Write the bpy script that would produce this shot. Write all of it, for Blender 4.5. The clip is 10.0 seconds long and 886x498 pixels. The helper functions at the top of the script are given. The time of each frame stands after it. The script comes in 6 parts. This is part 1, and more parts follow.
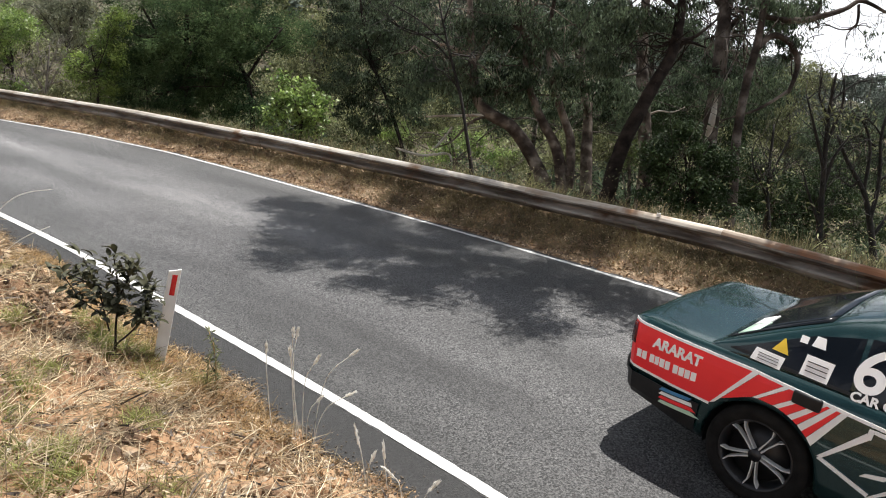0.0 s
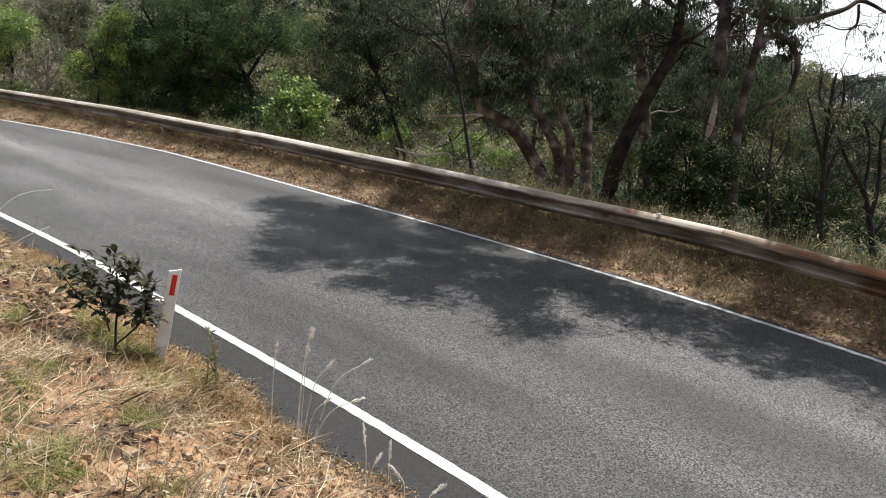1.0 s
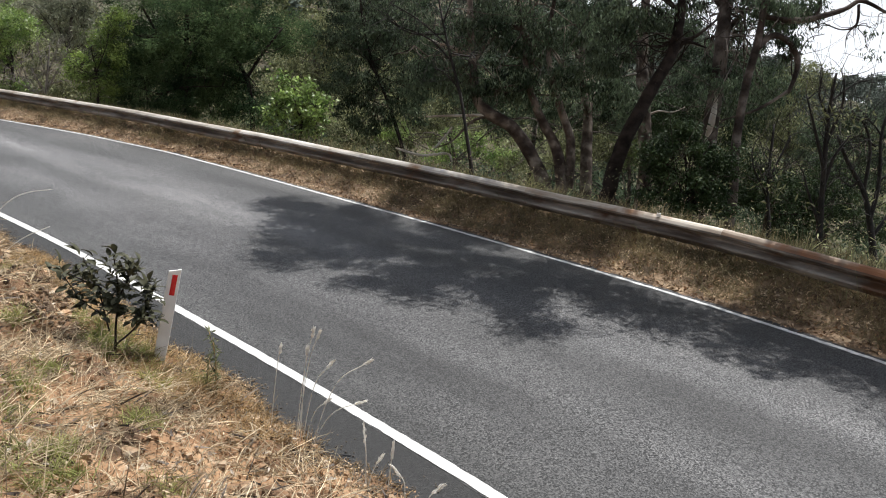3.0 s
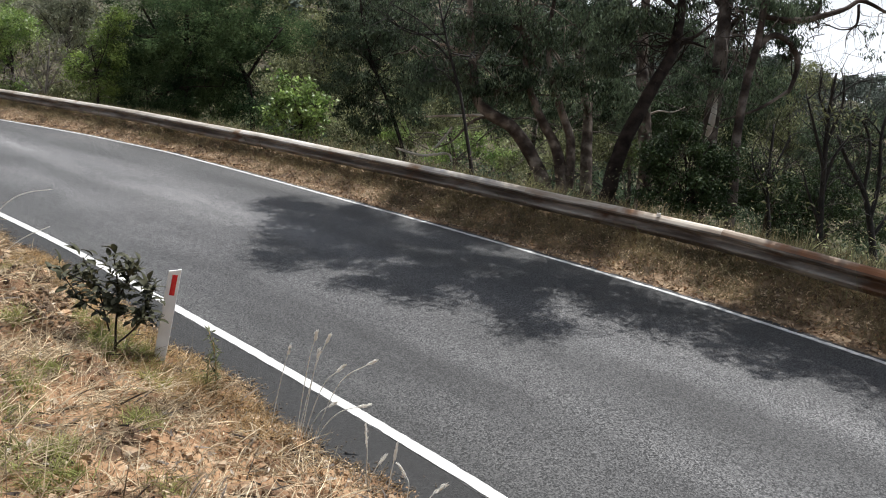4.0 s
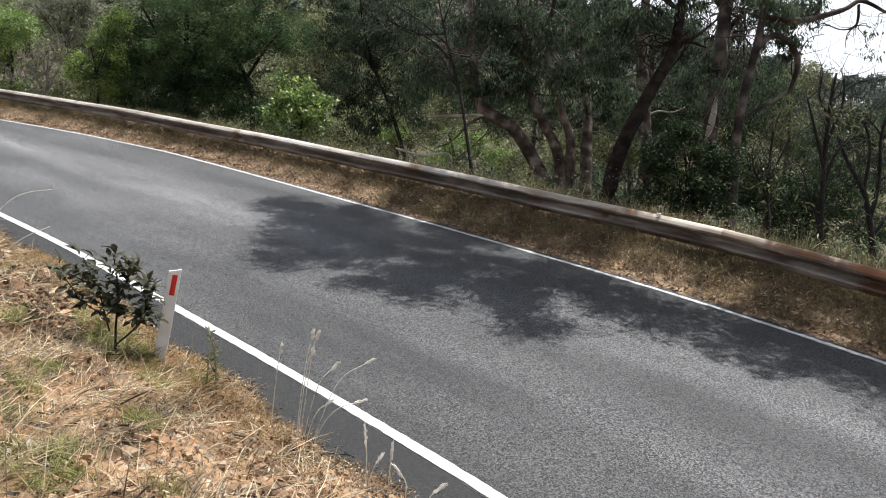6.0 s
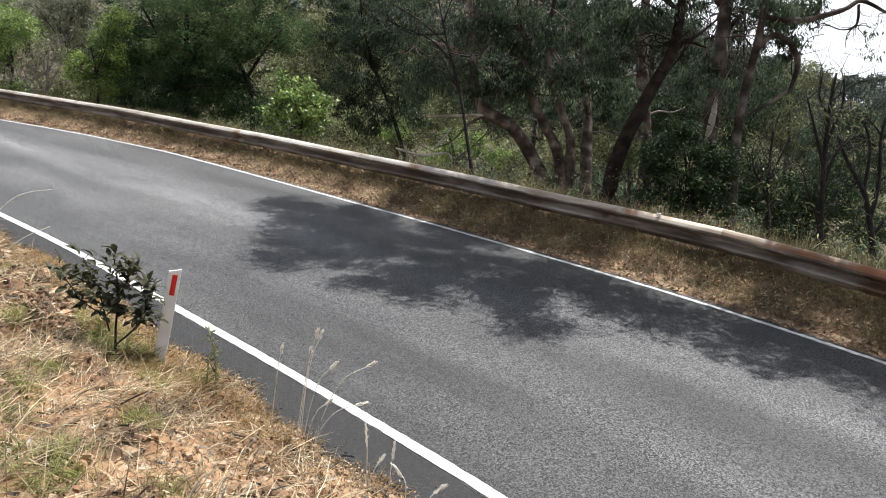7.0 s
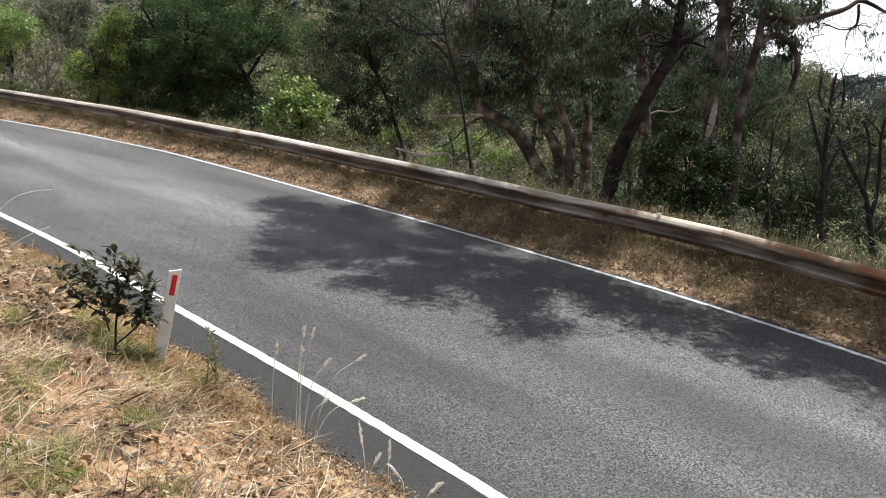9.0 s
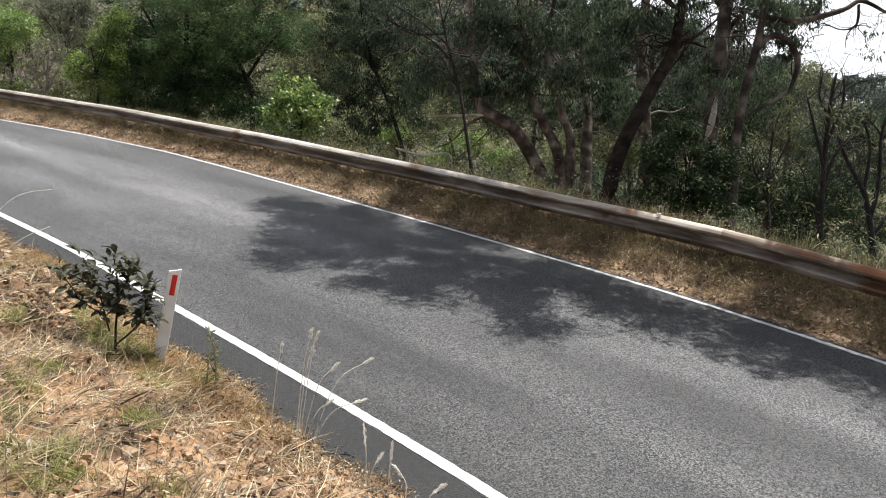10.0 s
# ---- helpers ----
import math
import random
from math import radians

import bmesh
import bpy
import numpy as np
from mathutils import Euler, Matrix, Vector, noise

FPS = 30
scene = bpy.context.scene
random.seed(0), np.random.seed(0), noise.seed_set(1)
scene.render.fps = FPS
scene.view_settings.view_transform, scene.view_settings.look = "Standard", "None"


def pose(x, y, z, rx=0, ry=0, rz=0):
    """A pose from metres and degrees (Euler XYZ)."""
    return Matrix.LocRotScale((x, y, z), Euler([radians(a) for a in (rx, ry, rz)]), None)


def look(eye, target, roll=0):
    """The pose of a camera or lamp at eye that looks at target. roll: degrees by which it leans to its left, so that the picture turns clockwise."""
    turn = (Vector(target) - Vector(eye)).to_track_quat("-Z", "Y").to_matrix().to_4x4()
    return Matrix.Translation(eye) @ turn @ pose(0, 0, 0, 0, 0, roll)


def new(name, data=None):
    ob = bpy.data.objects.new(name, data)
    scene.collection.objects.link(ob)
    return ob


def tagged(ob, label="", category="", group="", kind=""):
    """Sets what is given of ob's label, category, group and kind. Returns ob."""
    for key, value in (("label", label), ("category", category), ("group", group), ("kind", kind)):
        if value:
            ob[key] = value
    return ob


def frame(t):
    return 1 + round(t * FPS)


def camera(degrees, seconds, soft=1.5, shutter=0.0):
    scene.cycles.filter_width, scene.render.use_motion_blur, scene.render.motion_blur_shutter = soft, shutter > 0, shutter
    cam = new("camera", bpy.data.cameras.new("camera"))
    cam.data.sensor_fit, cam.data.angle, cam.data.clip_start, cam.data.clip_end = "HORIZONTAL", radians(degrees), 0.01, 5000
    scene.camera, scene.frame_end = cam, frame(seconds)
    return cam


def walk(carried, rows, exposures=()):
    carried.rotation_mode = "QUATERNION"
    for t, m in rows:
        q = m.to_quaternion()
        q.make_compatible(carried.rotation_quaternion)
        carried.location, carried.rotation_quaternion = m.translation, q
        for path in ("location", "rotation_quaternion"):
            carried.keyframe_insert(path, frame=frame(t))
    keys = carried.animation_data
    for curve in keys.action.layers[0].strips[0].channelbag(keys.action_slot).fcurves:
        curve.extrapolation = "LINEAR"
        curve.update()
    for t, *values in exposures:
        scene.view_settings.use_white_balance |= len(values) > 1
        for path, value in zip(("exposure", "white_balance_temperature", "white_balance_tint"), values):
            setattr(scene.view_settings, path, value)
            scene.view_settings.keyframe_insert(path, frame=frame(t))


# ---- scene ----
# ---- camera: hand-held on the bank above the road, standing still ----
cam = camera(64, 10.0, soft=1.05)
EYE = (0.0, 0.0, 2.63)
AIM = (0.0, math.cos(radians(15.0)), 2.63 - math.sin(radians(15.0)))
STILL = look(EYE, AIM, 4.25)
walk(cam, [(0.0, STILL), (10.0, STILL)],
     exposures=[(0.0, 0.66, 6450, 10), (0.6, 0.53, 6450, 10), (1.5, 0.45, 6400, 10), (2.7, 0.39, 6300, 10), (4.0, 0.37, 6200, 10), (5.5, 0.46, 6200, 10), (7.0, 0.66, 6250, 10), (8.5, 0.61, 6350, 10), (10.0, 0.62, 6350, 10)])

# ---- world and sun ----
SUN_EL, SUN_ROT = radians(70), radians(38)
world = bpy.data.worlds.new("sky")
scene.world = world
world.use_nodes = True
wn, wl = world.node_tree.nodes, world.node_tree.links
sky = wn.new("ShaderNodeTexSky")
sky.sky_type, sky.sun_disc = "NISHITA", False
sky.sun_elevation, sky.sun_rotation = SUN_EL, SUN_ROT
sky.dust_density = 2.0
w_co = wn.new("ShaderNodeTexCoord")
w_no = wn.new("ShaderNodeTexNoise")
w_no.inputs["Scale"].default_value, w_no.inputs["Detail"].default_value = 1.5, 6
w_ra = wn.new("ShaderNodeValToRGB")
w_ra.color_ramp.elements[0].position, w_ra.color_ramp.elements[1].position = 0.48, 0.64
w_mx = wn.new("ShaderNodeMixRGB")
w_mx.inputs["Color2"].default_value = (25.0, 25.6, 26.6, 1)
w_mp = wn.new("ShaderNodeMapping")
w_mp.inputs["Location"].default_value, w_mp.inputs["Scale"].default_value = (0.6, 2.3, 0.0), (1.0, 1.0, 2.5)
wl.new(w_co.outputs["Generated"], w_mp.inputs["Vector"])
wl.new(w_mp.outputs["Vector"], w_no.inputs["Vector"])
wl.new(w_no.outputs["Fac"], w_ra.inputs["Fac"])
w_xyz = wn.new("ShaderNodeSeparateXYZ")
w_hz = wn.new("ShaderNodeMapRange")  # cloud closes up towards the horizon
w_hz.inputs["From Min"].default_value, w_hz.inputs["From Max"].default_value = 0.05, 0.30
w_hz.inputs["To Min"].default_value, w_hz.inputs["To Max"].default_value = 1.0, 0.0
w_mm = wn.new("ShaderNodeMath")
w_mm.operation = "MAXIMUM"
wl.new(w_co.outputs["Generated"], w_xyz.inputs["Vector"])
wl.new(w_xyz.outputs["Z"], w_hz.inputs["Value"])
wl.new(w_hz.outputs["Result"], w_mm.inputs[0])
wl.new(w_ra.outputs["Color"], w_mm.inputs[1])
wl.new(w_mm.outputs["Value"], w_mx.inputs["Fac"])
wl.new(sky.outputs["Color"], w_mx.inputs["Color1"])
wl.new(w_mx.outputs["Color"], wn["Background"].inputs["Color"])
wn["Background"].inputs["Strength"].default_value = 0.036
sun = new("sun", bpy.data.lights.new("sun", "SUN"))
sun.data.energy, sun.data.angle, sun.data.color = 5.0, radians(0.53), (1.0, 0.96, 0.90)
TO_SUN = Vector((math.sin(SUN_ROT) * math.cos(SUN_EL), math.cos(SUN_ROT) * math.cos(SUN_EL), math.sin(SUN_EL)))
sun.matrix_world = look(TO_SUN * 200, (0, 0, 0))


# ---- materials ----
def material(name, colors, scale=6.0, rough=0.8, bump=0.0, bump_scale=None, metal=0.0, detail=6.0,
             lo=0.35, hi=0.65, island=0.0, obj_random=0.0, speck=None, through_light=0.0, spec=0.5, coat=0.0):
    """Node material: noise between colours, optional specks, relief, per-piece variation and leaf translucency."""
    m = bpy.data.materials.new(name)
    m.use_nodes = True
    n, l = m.node_tree.nodes, m.node_tree.links
    b = n["Principled BSDF"]
    co = n.new("ShaderNodeTexCoord")
    no = n.new("ShaderNodeTexNoise")
    no.inputs["Scale"].default_value, no.inputs["Detail"].default_value = scale, detail
    l.new(co.outputs["Object"], no.inputs["Vector"])
    ra = n.new("ShaderNodeValToRGB")
    e = ra.color_ramp.elements
    e[0].position, e[1].position = lo, hi
    e[0].color, e[1].color = (*colors[0], 1), (*colors[-1], 1)
    for k, c in enumerate(colors[1:-1]):
        x = e.new(lo + (hi - lo) * (k + 1) / (len(colors) - 1))
        x.color = (*c, 1)
    l.new(no.outputs["Fac"], ra.inputs["Fac"])
    out = ra.outputs["Color"]
    if speck:
        sc, amount, col = speck
        n2 = n.new("ShaderNodeTexNoise")
        n2.inputs["Scale"].default_value, n2.inputs["Detail"].default_value = sc, 2
        l.new(co.outputs["Object"], n2.inputs["Vector"])
        r2 = n.new("ShaderNodeValToRGB")
        r2.color_ramp.elements[0].position, r2.color_ramp.elements[1].position = 1 - amount, min(1 - amount + 0.08, 1)
        l.new(n2.outputs["Fac"], r2.inputs["Fac"])
        mx = n.new("ShaderNodeMixRGB")
        mx.inputs["Color2"].default_value = (*col, 1)
        l.new(r2.outputs["Color"], mx.inputs["Fac"])
        l.new(out, mx.inputs["Color1"])
        out = mx.outputs["Color"]
    if island or obj_random:
        src = n.new("ShaderNodeNewGeometry").outputs["Random Per Island"] if island else n.new("ShaderNodeObjectInfo").outputs["Random"]
        k = island or obj_random
        mp = n.new("ShaderNodeMapRange")
        mp.inputs["To Min"].default_value, mp.inputs["To Max"].default_value = 1 - k, 1 + k
        l.new(src, mp.inputs["Value"])
        hs = n.new("ShaderNodeHueSaturation")
        l.new(mp.outputs["Result"], hs.inputs["Value"])
        l.new(out, hs.inputs["Color"])
        out = hs.outputs["Color"]
    l.new(out, b.inputs["Base Color"])
    b.inputs["Roughness"].default_value, b.inputs["Metallic"].default_value = rough, metal
    b.inputs["Specular IOR Level"].default_value = spec
    b.inputs["Coat Weight"].default_value = coat
    if bump:
        n3 = n.new("ShaderNodeTexNoise")
        n3.inputs["Scale"].default_value, n3.inputs["Detail"].default_value = bump_scale or scale * 4, 4
        l.new(co.outputs["Object"], n3.inputs["Vector"])
        bp = n.new("ShaderNodeBump")
        bp.inputs["Strength"].default_value, bp.inputs["Distance"].default_value = bump, 0.01
        l.new(n3.outputs["Fac"], bp.inputs["Height"])
        l.new(bp.outputs["Normal"], b.inputs["Normal"])
    if through_light:
        tr = n.new("ShaderNodeBsdfTranslucent")
        l.new(out, tr.inputs["Color"])
        ms = n.new("ShaderNodeMixShader")
        ms.inputs["Fac"].default_value = through_light
        l.new(b.outputs["BSDF"], ms.inputs[1])
        l.new(tr.outputs["BSDF"], ms.inputs[2])
        l.new(ms.outputs["Shader"], n["Material Output"].inputs["Surface"])
    return m


def asphalt(wear=1.0):
    """Chip seal: stones of many greys in dark binder, worn paler in streaks along the road."""
    m = material("asphalt", [(0.52 * wear,) * 3, (1.0 * wear,) * 3, (1.5 * wear, 1.49 * wear, 1.47 * wear)], 0.55, 0.6, detail=7, lo=0.3, hi=0.7)
    n, l = m.node_tree.nodes, m.node_tree.links
    b = n["Principled BSDF"]
    tone = b.inputs["Base Color"].links[0].from_socket
    co = n["Texture Coordinate"]
    mp = n.new("ShaderNodeMapping")
    mp.inputs["Rotation"].default_value, mp.inputs["Scale"].default_value = (0, 0, radians(-38.3)), (2.4, 0.55, 1.0)
    mp.vector_type = "TEXTURE"
    l.new(co.outputs["Object"], mp.inputs["Vector"])
    l.new(mp.outputs["Vector"], n["Noise Texture"].inputs["Vector"])
    vo = n.new("ShaderNodeTexVoronoi")
    vo.inputs["Scale"].default_value = 100
    l.new(co.outputs["Object"], vo.inputs["Vector"])
    chip = n.new("ShaderNodeValToRGB")
    e = chip.color_ramp.elements
    e[0].position, e[1].position = 0.28, 0.90
    e[0].color, e[1].color = (0.004, 0.004, 0.005, 1), (0.140, 0.139, 0.135, 1)
    x = e.new(0.47)
    x.color = (0.056, 0.056, 0.0565, 1)
    l.new(vo.outputs["Color"], chip.inputs["Fac"])
    mu = n.new("ShaderNodeMixRGB")
    mu.blend_type, mu.inputs["Fac"].default_value = "MULTIPLY", 1.0
    # clusters of proud and sunken stone
    n4 = n.new("ShaderNodeTexNoise")
    n4.inputs["Scale"].default_value, n4.inputs["Detail"].default_value = 52, 3
    l.new(co.outputs["Object"], n4.inputs["Vector"])
    r4 = n.new("ShaderNodeMapRange")
    r4.inputs["From Min"].default_value, r4.inputs["From Max"].default_value = 0.3, 0.7
    r4.inputs["To Min"].default_value, r4.inputs["To Max"].default_value = 0.42, 1.38
    l.new(n4.outputs["Fac"], r4.inputs["Value"])
    m4 = n.new("ShaderNodeMixRGB")
    m4.blend_type, m4.inputs["Fac"].default_value = "MULTIPLY", 1.0
    l.new(chip.outputs["Color"], m4.inputs["Color1"])
    l.new(r4.outputs["Result"], m4.inputs["Color2"])
    l.new(m4.outputs["Color"], mu.inputs["Color1"])
    l.new(tone, mu.inputs["Color2"])
    # wheel paths polished paler, the strips beside the edge lines left dark
    sep = n.new("ShaderNodeSeparateXYZ")
    l.new(co.outputs["Object"], sep.inputs["Vector"])

    def calc(op, p, q):
        k = n.new("ShaderNodeMath")
        k.operation = op
        for i, w in enumerate((p, q)):
            if isinstance(w, (int, float)):
                k.inputs[i].default_value = w
            else:
                l.new(w, k.inputs[i])
        return k.outputs["Value"]

    X, Y = sep.outputs["X"], sep.outputs["Y"]
    along = calc("ADD", calc("MULTIPLY", X, -0.785), calc("MULTIPLY", Y, 0.6195))
    across = calc("ADD", calc("MULTIPLY", X, 0.6195), calc("MULTIPLY", Y, 0.785))
    line = calc("ADD", calc("MULTIPLY", along, calc("SUBTRACT", 0.1, calc("MULTIPLY", along, 0.0037))), 3.14)
    wob = calc("MULTIPLY", calc("SUBTRACT", n["Noise Texture"].outputs["Fac"], 0.5), 1.1)
    lane = calc("DIVIDE", calc("ADD", calc("SUBTRACT", across, line), wob), 6.0)
    band = n.new("ShaderNodeValToRGB")
    br = band.color_ramp
    br.elements[0].position, br.elements[1].position = 0.03, 0.9
    br.elements[0].color, br.elements[1].color = (0.36, 0.36, 0.36, 1), (0.38, 0.38, 0.38, 1)
    for pos, g in ((0.12, 0.38), (0.25, 0.56), (0.36, 0.46), (0.49, 0.74), (0.61, 0.48), (0.72, 0.38)):
        k = br.elements.new(pos)
        k.color = (g, g, g * 1.02, 1)
    l.new(lane, band.inputs["Fac"])
    mw = n.new("ShaderNodeMixRGB")
    mw.blend_type, mw.inputs["Fac"].default_value = "MULTIPLY", 1.0
    l.new(mu.outputs["Color"], mw.inputs["Color1"])
    l.new(band.outputs["Color"], mw.inputs["Color2"])
    # seal grows paler towards the uphill end
    uphill_tone = n.new("ShaderNodeMapRange")
    uphill_tone.inputs["From Min"].default_value, uphill_tone.inputs["From Max"].default_value = 4.5, 11.0
    uphill_tone.inputs["To Min"].default_value, uphill_tone.inputs["To Max"].default_value = 1.0, 1.50
    l.new(along, uphill_tone.inputs["Value"])
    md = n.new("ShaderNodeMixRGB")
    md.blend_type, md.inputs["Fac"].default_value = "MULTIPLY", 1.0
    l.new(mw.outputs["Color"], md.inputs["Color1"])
    l.new(uphill_tone.outputs["Result"], md.inputs["Color2"])
    l.new(md.outputs["Color"], b.inputs["Base Color"])
    bp = n.new("ShaderNodeBump")
    bp.inputs["Strength"].default_value, bp.inputs["Distance"].default_value, bp.invert = 0.7, 0.006, True
    l.new(vo.outputs["Distance"], bp.inputs["Height"])
    l.new(bp.outputs["Normal"], b.inputs["Normal"])
    return m


def streaked(name, colors, rust, above):
    """Galvanised steel gone dull: tones drawn out along the beam, with rust where a second noise passes above."""
    m = material(name, colors, 3.2, 0.55, 0.35, 60, lo=0.34, hi=0.62, metal=0.2, detail=9, obj_random=0.12)
    n, l = m.node_tree.nodes, m.node_tree.links
    b = n["Principled BSDF"]
    tone = b.inputs["Base Color"].links[0].from_socket
    mp = n.new("ShaderNodeMapping")
    mp.vector_type = "TEXTURE"
    mp.inputs["Rotation"].default_value, mp.inputs["Scale"].default_value = (0, 0, radians(-38.3)), (3.0, 1.0, 0.30)
    l.new(n["Texture Coordinate"].outputs["Object"], mp.inputs["Vector"])
    l.new(mp.outputs["Vector"], n["Noise Texture"].inputs["Vector"])
    no = n.new("ShaderNodeTexNoise")
    no.inputs["Scale"].default_value, no.inputs["Detail"].default_value = 1.9, 9
    l.new(n["Texture Coordinate"].outputs["Object"], no.inputs["Vector"])
    ra = n.new("ShaderNodeValToRGB")
    ra.color_ramp.elements[0].position, ra.color_ramp.elements[1].position = above - 0.06, above + 0.07
    l.new(no.outputs["Fac"], ra.inputs["Fac"])
    mx = n.new("ShaderNodeMixRGB")
    mx.inputs["Color2"].default_value = (*rust, 1)
    l.new(ra.outputs["Color"], mx.inputs["Fac"])
    l.new(tone, mx.inputs["Color1"])
    l.new(mx.outputs["Color"], b.inputs["Base Color"])
    return m


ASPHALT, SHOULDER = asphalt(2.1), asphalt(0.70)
PAINT = material("road_paint", [(0.50, 0.50, 0.485), (0.72, 0.72, 0.70)], 5, 0.6, 0.5, 90, speck=(60, 0.3, (0.4, 0.4, 0.39)))
SOIL = material("soil", [(0.070, 0.043, 0.026), (0.24, 0.135, 0.070), (0.41, 0.265, 0.15)], 2.6, 0.95, 1.0, 30, detail=10, speck=(38, 0.4, (0.12, 0.07, 0.04)))
VERGE = material("verge_litter_soil", [(0.07, 0.046, 0.028), (0.18, 0.12, 0.072), (0.30, 0.215, 0.135)], 3.5, 0.95, 1.0, 40, detail=10)
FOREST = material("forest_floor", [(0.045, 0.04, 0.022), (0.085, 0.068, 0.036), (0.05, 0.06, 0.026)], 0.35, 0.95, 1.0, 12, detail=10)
# weathered, rust-streaked faces; their dark tone also holds the shade on this side
RAIL = streaked("weathered_shaded_rail_steel", [(0.075, 0.058, 0.044), (0.16, 0.135, 0.108), (0.29, 0.265, 0.23)], (0.13, 0.075, 0.042), 0.62)
RAIL_RUSTY = streaked("rust_streaked_shaded_rail", [(0.060, 0.046, 0.035), (0.12, 0.098, 0.078), (0.32, 0.29, 0.25)], (0.11, 0.060, 0.032), 0.58)
# top lip: sunlight painted as pale steel, browner and rustier where trees shade it
LIP_SUNLIT = streaked("sunlit_rail_lip", [(0.36, 0.31, 0.25), (0.56, 0.51, 0.44), (0.70, 0.66, 0.60)], (0.30, 0.19, 0.11), 0.64)
LIP_HALF_LIT = streaked("half_lit_rail_lip", [(0.22, 0.17, 0.125), (0.36, 0.305, 0.245), (0.50, 0.45, 0.385)], (0.26, 0.14, 0.07), 0.58)
LIP_RUST_SHADED = streaked("shaded_rusted_rail_lip", [(0.15, 0.085, 0.050), (0.22, 0.155, 0.105), (0.34, 0.28, 0.22)], (0.24, 0.105, 0.045), 0.50)
RUST = material("rusty_steel", [(0.035, 0.02, 0.014), (0.09, 0.042, 0.022)], 6, 0.85, 0.4, 50)
POST_WHITE = material("white_post_plastic", [(0.74, 0.72, 0.69), (0.88, 0.87, 0.85)], 5, 0.5, 0.1, 30)
RED_REFLECT = material("red_reflector", [(0.55, 0.015, 0.02), (0.68, 0.03, 0.03)], 30, 0.25)
BARK_DARK = material("dark_bark", [(0.014, 0.011, 0.010), (0.044, 0.035, 0.030)], 5, 0.95, 1.0, 30, spec=0.15)
BARK_GREY = material("grey_gum_bark", [(0.024, 0.019, 0.016), (0.068, 0.054, 0.046), (0.19, 0.165, 0.145)], 2.6, 0.9, 0.9, 18, detail=9, spec=0.2)
BARK_MID = material("weathered_gum_bark", [(0.036, 0.027, 0.022), (0.100, 0.078, 0.065), (0.27, 0.235, 0.20)], 3.4, 0.9, 1.0, 22, detail=10, spec=0.2)
BARK_PALE = material("pale_gum_bark", [(0.24, 0.19, 0.15), (0.42, 0.38, 0.33), (0.55, 0.52, 0.47)], 2.0, 0.8, 0.5, 14, detail=9)
DEAD_TWIG = material("grey_dead_twig", [(0.09, 0.080, 0.070), (0.27, 0.25, 0.22)], 5, 0.9, 0.5, 30)
CHAR = material("charred_twig", [(0.009, 0.008, 0.007), (0.026, 0.022, 0.019)], 7, 0.9, 0.6, 40)
LEAF_GUM = material("gum_leaf", [(0.024, 0.040, 0.022), (0.115, 0.152, 0.092)], 1.3, 0.55, spec=0.22, island=0.7, through_light=0.38)
LEAF_WATTLE = material("wattle_leaf", [(0.024, 0.050, 0.024), (0.130, 0.195, 0.082)], 0.7, 0.7, spec=0.12, island=0.5, through_light=0.40)
LEAF_YOUNG = material("young_wattle_leaf", [(0.085, 0.145, 0.030), (0.28, 0.37, 0.10)], 1.2, 0.55, spec=0.25, island=0.65, through_light=0.32)
LEAF_BRIGHT = material("bright_leaf", [(0.08, 0.15, 0.032), (0.32, 0.43, 0.13)], 2.5, 0.38, island=0.6, through_light=0.35)
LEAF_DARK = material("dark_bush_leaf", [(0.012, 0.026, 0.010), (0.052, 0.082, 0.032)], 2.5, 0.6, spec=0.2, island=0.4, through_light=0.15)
LEAF_OLIVE = material("olive_leaf", [(0.066, 0.080, 0.036), (0.30, 0.315, 0.160)], 1.1, 0.6, spec=0.25, island=0.6, through_light=0.25)
LEAF_SHRUB = material("shrub_leaf", [(0.040, 0.043, 0.023), (0.125, 0.122, 0.070)], 6, 0.5, spec=0.22, island=0.4, through_light=0.15)
TALL_GRASS = material("tan_olive_grass", [(0.10, 0.090, 0.045), (0.27, 0.235, 0.13)], 1.5, 0.85, island=0.5, through_light=0.25)
WEED = material("brown_weed", [(0.10, 0.084, 0.042), (0.29, 0.235, 0.125)], 1.3, 0.85, island=0.5, through_light=0.2)
LEAF_SILVER = material("silvery_gum_leaf", [(0.10, 0.115, 0.070), (0.38, 0.40, 0.28)], 0.9, 0.4, spec=0.5, island=0.6, through_light=0.3)
# distance haze is mixed into this greyed leaf colour
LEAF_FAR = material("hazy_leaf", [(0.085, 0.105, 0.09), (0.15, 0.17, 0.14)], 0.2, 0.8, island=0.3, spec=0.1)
STRAW = material("dry_grass", [(0.20, 0.145, 0.080), (0.70, 0.59, 0.41)], 2.0, 0.8, island=0.6, through_light=0.25)
RUSSET = material("russet_grass", [(0.26, 0.165, 0.072), (0.50, 0.36, 0.18)], 2.0, 0.85, island=0.4, through_light=0.25)
GOLD = material("golden_grass", [(0.33, 0.215, 0.095), (0.60, 0.45, 0.235)], 2.2, 0.85, island=0.4, through_light=0.25)
GREEN_GRASS = material("green_grass", [(0.16, 0.19, 0.05), (0.35, 0.36, 0.125)], 3.0, 0.7, island=0.35, through_light=0.3)
LITTER = material("leaf_litter", [(0.09, 0.053, 0.029), (0.31, 0.20, 0.112), (0.53, 0.42, 0.29)], 3, 0.85, island=0.6)
STONE = material("ochre_stone", [(0.30, 0.17, 0.09), (0.45, 0.31, 0.19), (0.5, 0.42, 0.32)], 9, 0.9, 0.8, 40, obj_random=0.25)
CLOD = material("dark_earth", [(0.075, 0.050, 0.033), (0.27, 0.18, 0.11)], 3.5, 0.95, 0.8, 40, island=0.5)
